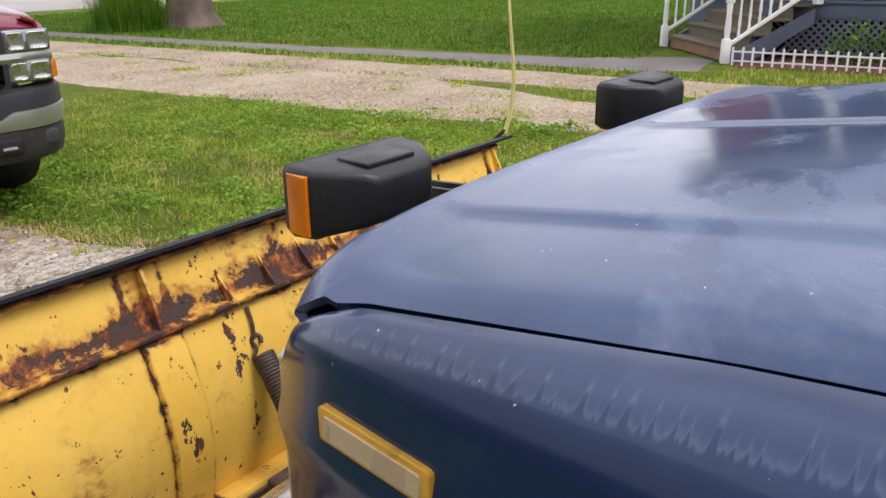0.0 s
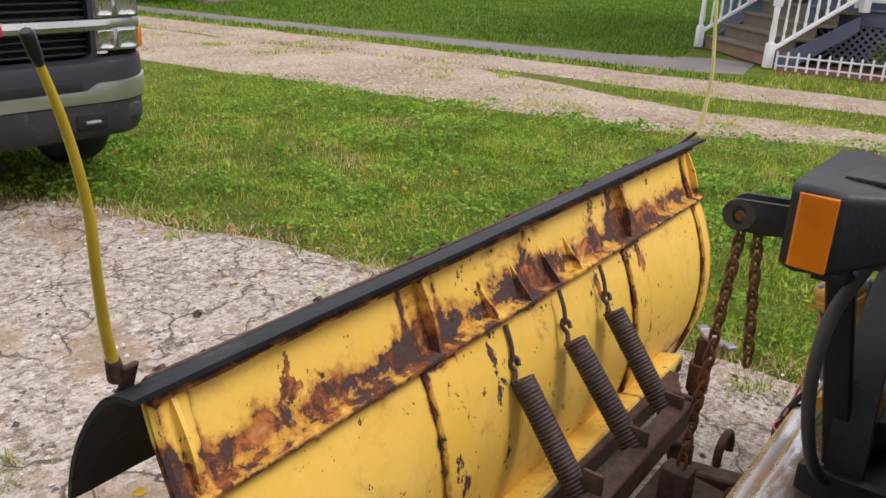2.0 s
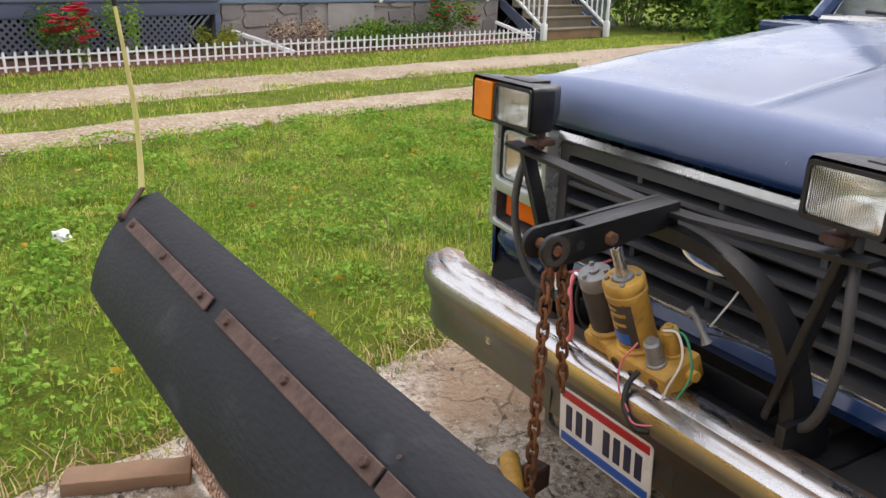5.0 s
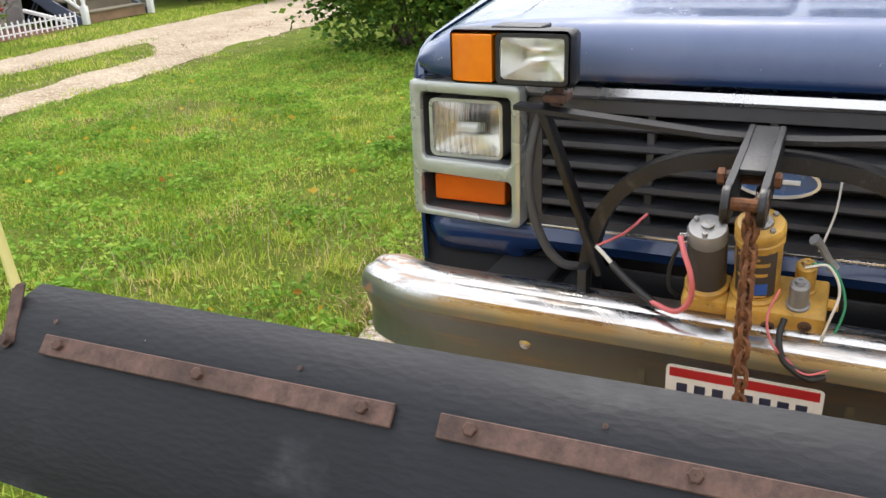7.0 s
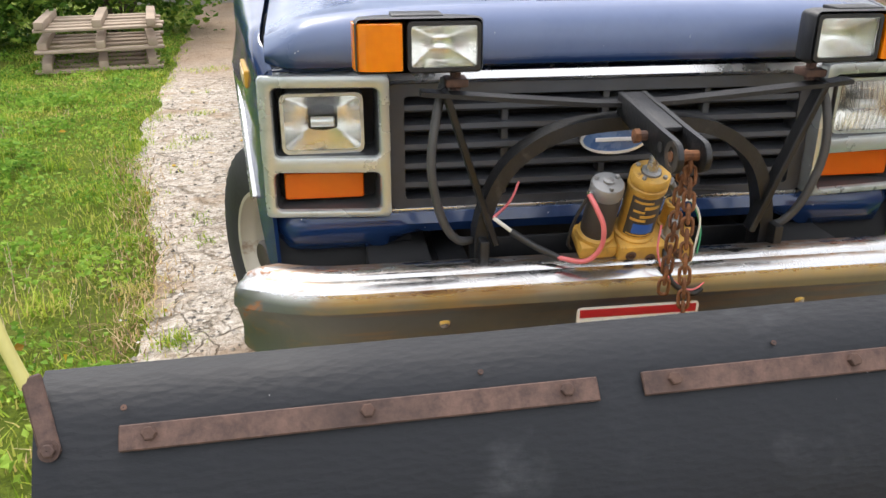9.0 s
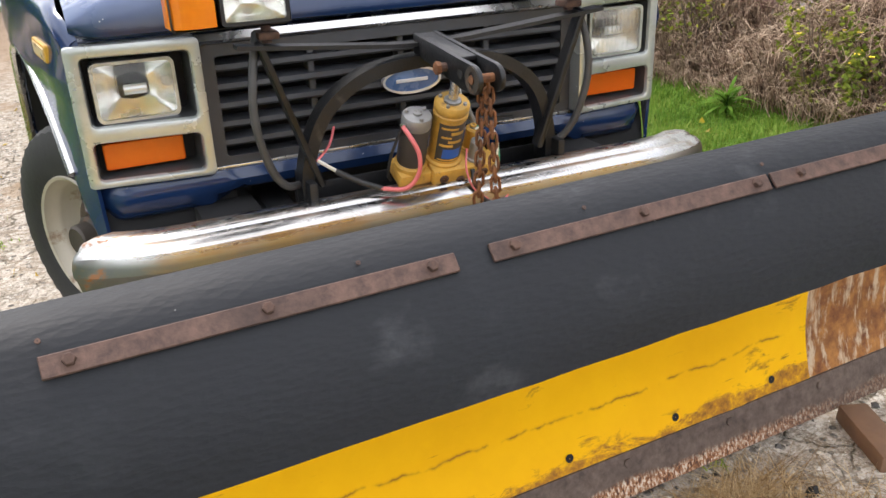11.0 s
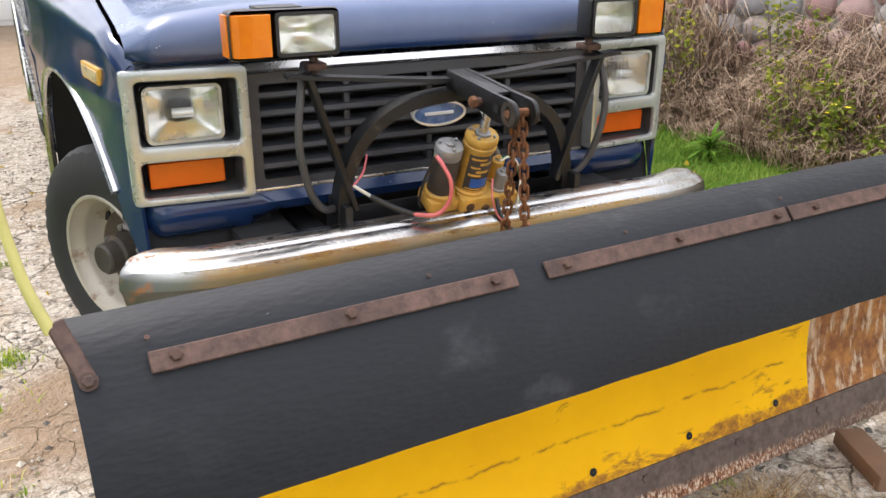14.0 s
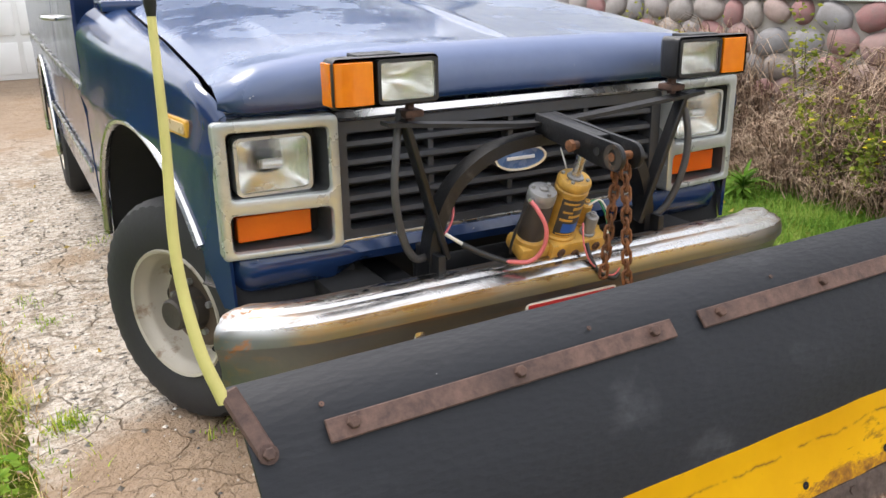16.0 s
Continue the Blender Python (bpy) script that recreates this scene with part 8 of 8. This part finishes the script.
    edge = np.minimum(np.minimum(np.abs(u - 2.5), np.abs(u - 3.5)), np.minimum(np.abs(u - 4.4), np.abs(u - 1.5)))
    keep = (edge < 0.16) & (RS.uniform(0, 1, len(x)) < 0.5 + 0.6 * patchy(x, y, 0.8, 21))
    x, y = x[keep], y[keep]
    blades("verge_straw", x, y, RS.uniform(0.015, 0.05, len(x)), 0.006, DRY, "dry trampled grass along the track edges", "straw", z=-0.01, lean=1.4, seg=1)
    # the neighbour's lawn
    x, y = scatter(90000, -24, -6, -20, -3)
    u, s = drive_u(x, y)
    keep = (u < -0.05) & (s < -1.25) | ((u < 0.3) & (s < -6)) | ((u > 1.05) & (u < 1.5))
    x, y = x[keep], y[keep]
    blades("lawn_grass", x, y, RS.uniform(0.04, 0.08, len(x)), 0.011, MOWN, "mown lawn in front of the porch", lean=0.6, seg=1)
    # towards the stone house
    x, y = scatter(80000, 1.3, 3.7, -3.2, 6.0)
    keep = ~on_pad(x, y, -0.05)
    x, y = x[keep], y[keep]
    blades("side_grass", x, y, RS.uniform(0.03, 0.075, len(x)), 0.0034, SIDE, "longer grass between driveway and stone house", lean=1.3)
    # tufts in the slab and dry straw at the blade's foot
    xs, ys = [], []
    for i in range(46):
        cx, cy = RS.uniform(-1.9, 1.6), RS.uniform(-4.5, 6)
        if i < 26:
            cx = np.interp(cy, PAD_Y, PAD_L) + RS.uniform(-0.02, 0.35)
        k = RS.randint(15, 60)
        q = RS.uniform(0.02, 0.07)
        xs.append(cx + RS.normal(0, q, k))
        ys.append(cy + RS.normal(0, q, k))
    for cx, cy in ((-1.263, 0.63), (-1.27, 0.64), (-1.5, 1.1), (-1.46, 0.5), (-1.52, 0.3), (-1.42, 0.85)):
        xs.append(cx + RS.normal(0, 0.035, 80))
        ys.append(cy + RS.normal(0, 0.035, 80))
    x, y = np.concatenate(xs), np.concatenate(ys)
    blades("crack_grass", x, y, RS.uniform(0.01, 0.045, len(x)), 0.003, BLADE, "small grass tufts growing from cracks in the slab", z=0.0, lean=0.9)
    x = np.concatenate([RS.normal(0.37, 0.09, 1300), RS.normal(0.5, 0.11, 900), RS.normal(0.22, 0.12, 600), RS.normal(0.62, 0.22, 260)])
    y = np.concatenate([RS.normal(-1.06, 0.035, 1300), RS.normal(-1.23, 0.045, 900), RS.normal(-1.15, 0.05, 600), RS.normal(-1.36, 0.12, 260)])
    blades("dry_straw", x, y, RS.uniform(0.014, 0.042, len(x)), 0.0015, STRAW, "dead straw matted at the foot of the blade", "straw", z=0.0, lean=2.6)
    x = np.concatenate([np.interp(RS.uniform(-4.5, 3, 2600), PAD_Y, PAD_L)])
    y = RS.uniform(-4.5, 3, 2600)
    x = np.interp(y, PAD_Y, PAD_L) + RS.normal(-0.03, 0.07, 2600)
    blades("edge_straw", x, y, RS.uniform(0.02, 0.06, len(x)), 0.003, STRAW, "dead grass along the broken slab edge", "straw", z=-0.005, lean=1.3)
    # dandelion-like dry stalks in the lawn
    x, y = scatter(9000, -5.5, -1.0, -5, 5)
    keep = ~on_pad(x, y, 0) & ~in_ruts(x, y) & (patchy(x, y, 0.5, 12) > 0.35)
    x, y = x[keep], y[keep]
    blades("dry_stalks", x, y, RS.uniform(0.05, 0.12, len(x)), 0.0022, DRY, "pale dry seed stalks in the lawn", "grass", lean=0.7)


def fallen():
    n = 420
    x, y = scatter(n, -6, 2.6, -5.5, 6)
    keep = ~((np.abs(x) < 1.05) & (y > -0.4)) & ~((np.abs(x) < 1.2) & (y > -1.25) & (y < -0.4))
    x, y = x[keep], y[keep]
    z = np.where(on_pad(x, y), 0.008, 0.04)
    p = np.stack([x, y, z], 1)
    v, f = holderless_leaves(p, 0.05, RS, 0.12)
    v = np.array(v)
    v[:, 2] = np.maximum(v[:, 2], 0.004)
    raw("fallen_leaves", v.tolist(), f, FALLEN, "scattered yellow and brown fallen leaves", "leaves", "stuff")
    # loose stones on the slab and the tracks
    n = 9000
    x, y = scatter(n, -1.9, 2.2, -5, 4.5)
    keep = on_pad(x, y, 0.05)
    x, y = x[keep], y[keep]
    r = 0.003 + 0.011 * RS.uniform(0, 1, len(x)) ** 3
    o = np.array([[1, 0, 0], [-1, 0, 0], [0, 1, 0], [0, -1, 0], [0, 0, 0.8], [0, 0, -0.3]])
    jit = RS.uniform(0.7, 1.3, (len(x), 6, 1))
    v = (np.stack([x, y, 0 * x + 0.003], 1)[:, None, :] + o[None] * jit * r[:, None, None]).reshape(-1, 3)
    tri = np.array([[0, 2, 4], [2, 1, 4], [1, 3, 4], [3, 0, 4], [2, 0, 5], [1, 2, 5], [3, 1, 5], [0, 3, 5]])
    f = (np.arange(len(x))[:, None, None] * 6 + tri[None]).reshape(-1, 3)
    raw("loose_gravel", v.tolist(), f.tolist(), PEBBLE, "loose grit and small stones on the slab", "gravel", "stuff")


def strands(name, n, x0, x1, y0, y1, h, mat, label, category="brush", tilt=-0.4, seed=2, width=0.0046):
    """Arching dead stems, thin three-sided tubes."""
    r = np.random.RandomState(seed)
    x, y = r.uniform(x0, x1, n), r.uniform(y0, y1, n)
    top = h * (0.45 + 0.55 * (x - x0) / (x1 - x0)) * r.uniform(0.5, 1.15, n) * (1 + 0.25 * np.sin(y * 2.3) + 0.15 * np.sin(y * 5.1))
    dx, dy = tilt * r.uniform(0.2, 1.6, n) * top, r.normal(0, 0.35, n) * top
    rows = []
    seg = 5
    for k in range(seg + 1):
        t = k / seg
        c = np.stack([x + dx * t ** 1.6 + 0.02 * r.normal(0, 1, n), y + dy * t ** 1.4 + 0.02 * r.normal(0, 1, n), top * np.sin(np.minimum(t * 2.1, 1.9 + 0.2 * t)) * 0.98], 1)
        w = width * (1 - 0.6 * t)
        for q in range(3):
            a = q * 2.094
            rows.append(c + np.array([math.cos(a) * w, math.sin(a) * w, 0.3 * w * math.cos(a)]))
    v = np.stack(rows, 1).reshape(-1, 3)
    quad = []
    for k in range(seg):
        for q in range(3):
            quad.append([3 * k + q, 3 * k + (q + 1) % 3, 3 * (k + 1) + (q + 1) % 3, 3 * (k + 1) + q])
    f = (np.arange(n)[:, None, None] * (3 * (seg + 1)) + np.array(quad)[None]).reshape(-1, 4)
    return raw(name, v.tolist(), f.tolist(), mat, label, category, "stuff")


lawn()
fallen()
strands("dead_brush", 15000, 3.2, 3.93, -2.6, 6.8, 0.8, DRY, "tangled brown dead stems against the stone foundation")
strands("dead_brush_low", 6500, 2.95, 3.6, -2.6, 6.8, 0.4, DRY, "low matted brown stems at the edge of the grass", tilt=-0.5, seed=5, width=0.003)
for k, (x, y, z, r, fl) in enumerate(((3.16, 1.3, 0.58, 0.2, 14), (3.12, 0.66, 0.42, 0.28, 12), (3.25, 1.0, 0.56, 0.17, 9), (3.3, 2.5, 0.8, 0.28, 8), (3.6, 1.85, 1.0, 0.18, 5), (3.5, 3.3, 0.85, 0.3, 5), (3.5, -0.5, 0.4, 0.25, 6))):
    shrub("wildflower_clump", "yellow-green wild plant with small yellow flowers among dead stems", pose(x, y, -0.02), r, r * 1.2, z + 0.04, 420, 0.04, SHRUB_Y, 9, (fl, FLOWER_Y, 0.02), 20 + k, cat="wildflowers")


def spiky_weed(x, y):
    """A rosette of narrow arching leaves on a short stem."""
    t = holder("weed", "spiky green weed at the edge of the grass", "weed", pose(x, y, -0.02))
    part("stem", tubes([(0, 0, 0), (0, 0, 0.14)], [0.008, 0.005], 6), SHRUB, t)
    rnd = random.Random(8)
    for i in range(44):
        a, up, l = rnd.uniform(0, 6.283), rnd.uniform(-0.1, 1.2), rnd.uniform(0.14, 0.21)
        d, s = Vector((math.cos(a), math.sin(a), 0)), Vector((-math.sin(a), math.cos(a), 0))
        rows = []
        for k in range(6):
            u = k / 5
            c = d * (l * u * math.cos(up)) + Vector((0, 0, 0.04 + 0.1 * i / 44 + l * (u * math.sin(up) - 0.3 * u * u)))
            w = 0.013 * math.sin(math.pi * min(1.0, 0.15 + 0.85 * u)) + 0.0008
            rows.append([c - s * w + Vector((0, 0, 0.002)), c, c + s * w + Vector((0, 0, 0.002))])
        bm = bmesh.new()
        grid(bm, rows)
        part("leaf", bm, CLOVER, t, "", 60)


spiky_weed(2.8, 1.62)
shrub("large_shrub", "large dense green shrub at the back of the lawn", pose(-4.75, 7.5, -0.02), 1.35, 0.95, 2.0, 24000, 0.09, SHRUB, 26, None, 50)
shrub("large_shrub", "sprawling green shrub behind the pallets", pose(-3.1, 8.6, -0.02), 1.1, 0.9, 1.7, 8000, 0.1, SHRUB, 18, None, 51)
for k, (x, y) in enumerate(((-1.6, 17.6), (-0.4, 19.4), (0.6, 18.0), (0.9, 20.3), (-0.6, 22.5), (2.2, 24.0))):
    shrub("hedge_shrub", "tall dark green hedge shrub beyond the rear steps", at_house(x, y, 0), 1.5, 1.4, 2.3, 6000, 0.14, SHRUB, 14, None, 60 + k)


def big_tree():
    t = holder("tree", "large old tree with flared grey-brown trunk on the lawn", "tree", pose(-9.1, -14.4, -0.05))
    bm = bmesh.new()
    rows = []
    for z, r in ((0, 0.72), (0.12, 0.58), (0.35, 0.47), (0.8, 0.42), (1.6, 0.39), (3.0, 0.35), (4.5, 0.28)):
        rows.append([Vector((r * (1 + 0.16 * math.exp(-z * 2) * math.cos(5 * a + 1) + 0.05 * noise.noise(Vector((math.cos(a) * 2, math.sin(a) * 2, z)))) * math.cos(a), r * (1 + 0.16 * math.exp(-z * 2) * math.cos(5 * a + 1)) * math.sin(a), z)) for a in [2 * math.pi * i / 28 for i in range(28)]])
    grid(bm, rows, True)
    part("trunk", bm, BARK, t, "", 70)
    rnd = np.random.RandomState(3)
    pts = []
    for i in range(9):
        a = 2 * math.pi * i / 9
        e = Vector((2.6 * math.cos(a), 2.6 * math.sin(a), rnd.uniform(6, 8.5)))
        part("limb", tubes(smooth_line([(0.1 * math.cos(a), 0.1 * math.sin(a), 4.2), (1.0 * math.cos(a), 1.0 * math.sin(a), 5.6), e], 5), [0.2 - 0.015 * k for k in range(11)], 8), BARK, t, "", 60)
        pts.append(np.array(e) + rnd.normal(0, 0.9, (900, 3)))
    v, f = holderless_leaves(np.concatenate(pts), 0.16, rnd)
    raw("crown", v, f, SHRUB, "", "", "", t)


big_tree()
x = RS.normal(-7.95, 0.24, 7000)
y = RS.normal(-14.75, 0.26, 7000)
blades("ornamental_grass", x, y, RS.uniform(0.4, 1.0, 7000), 0.006, MOWN, "tall clump of ornamental grass by the street", lean=0.55)
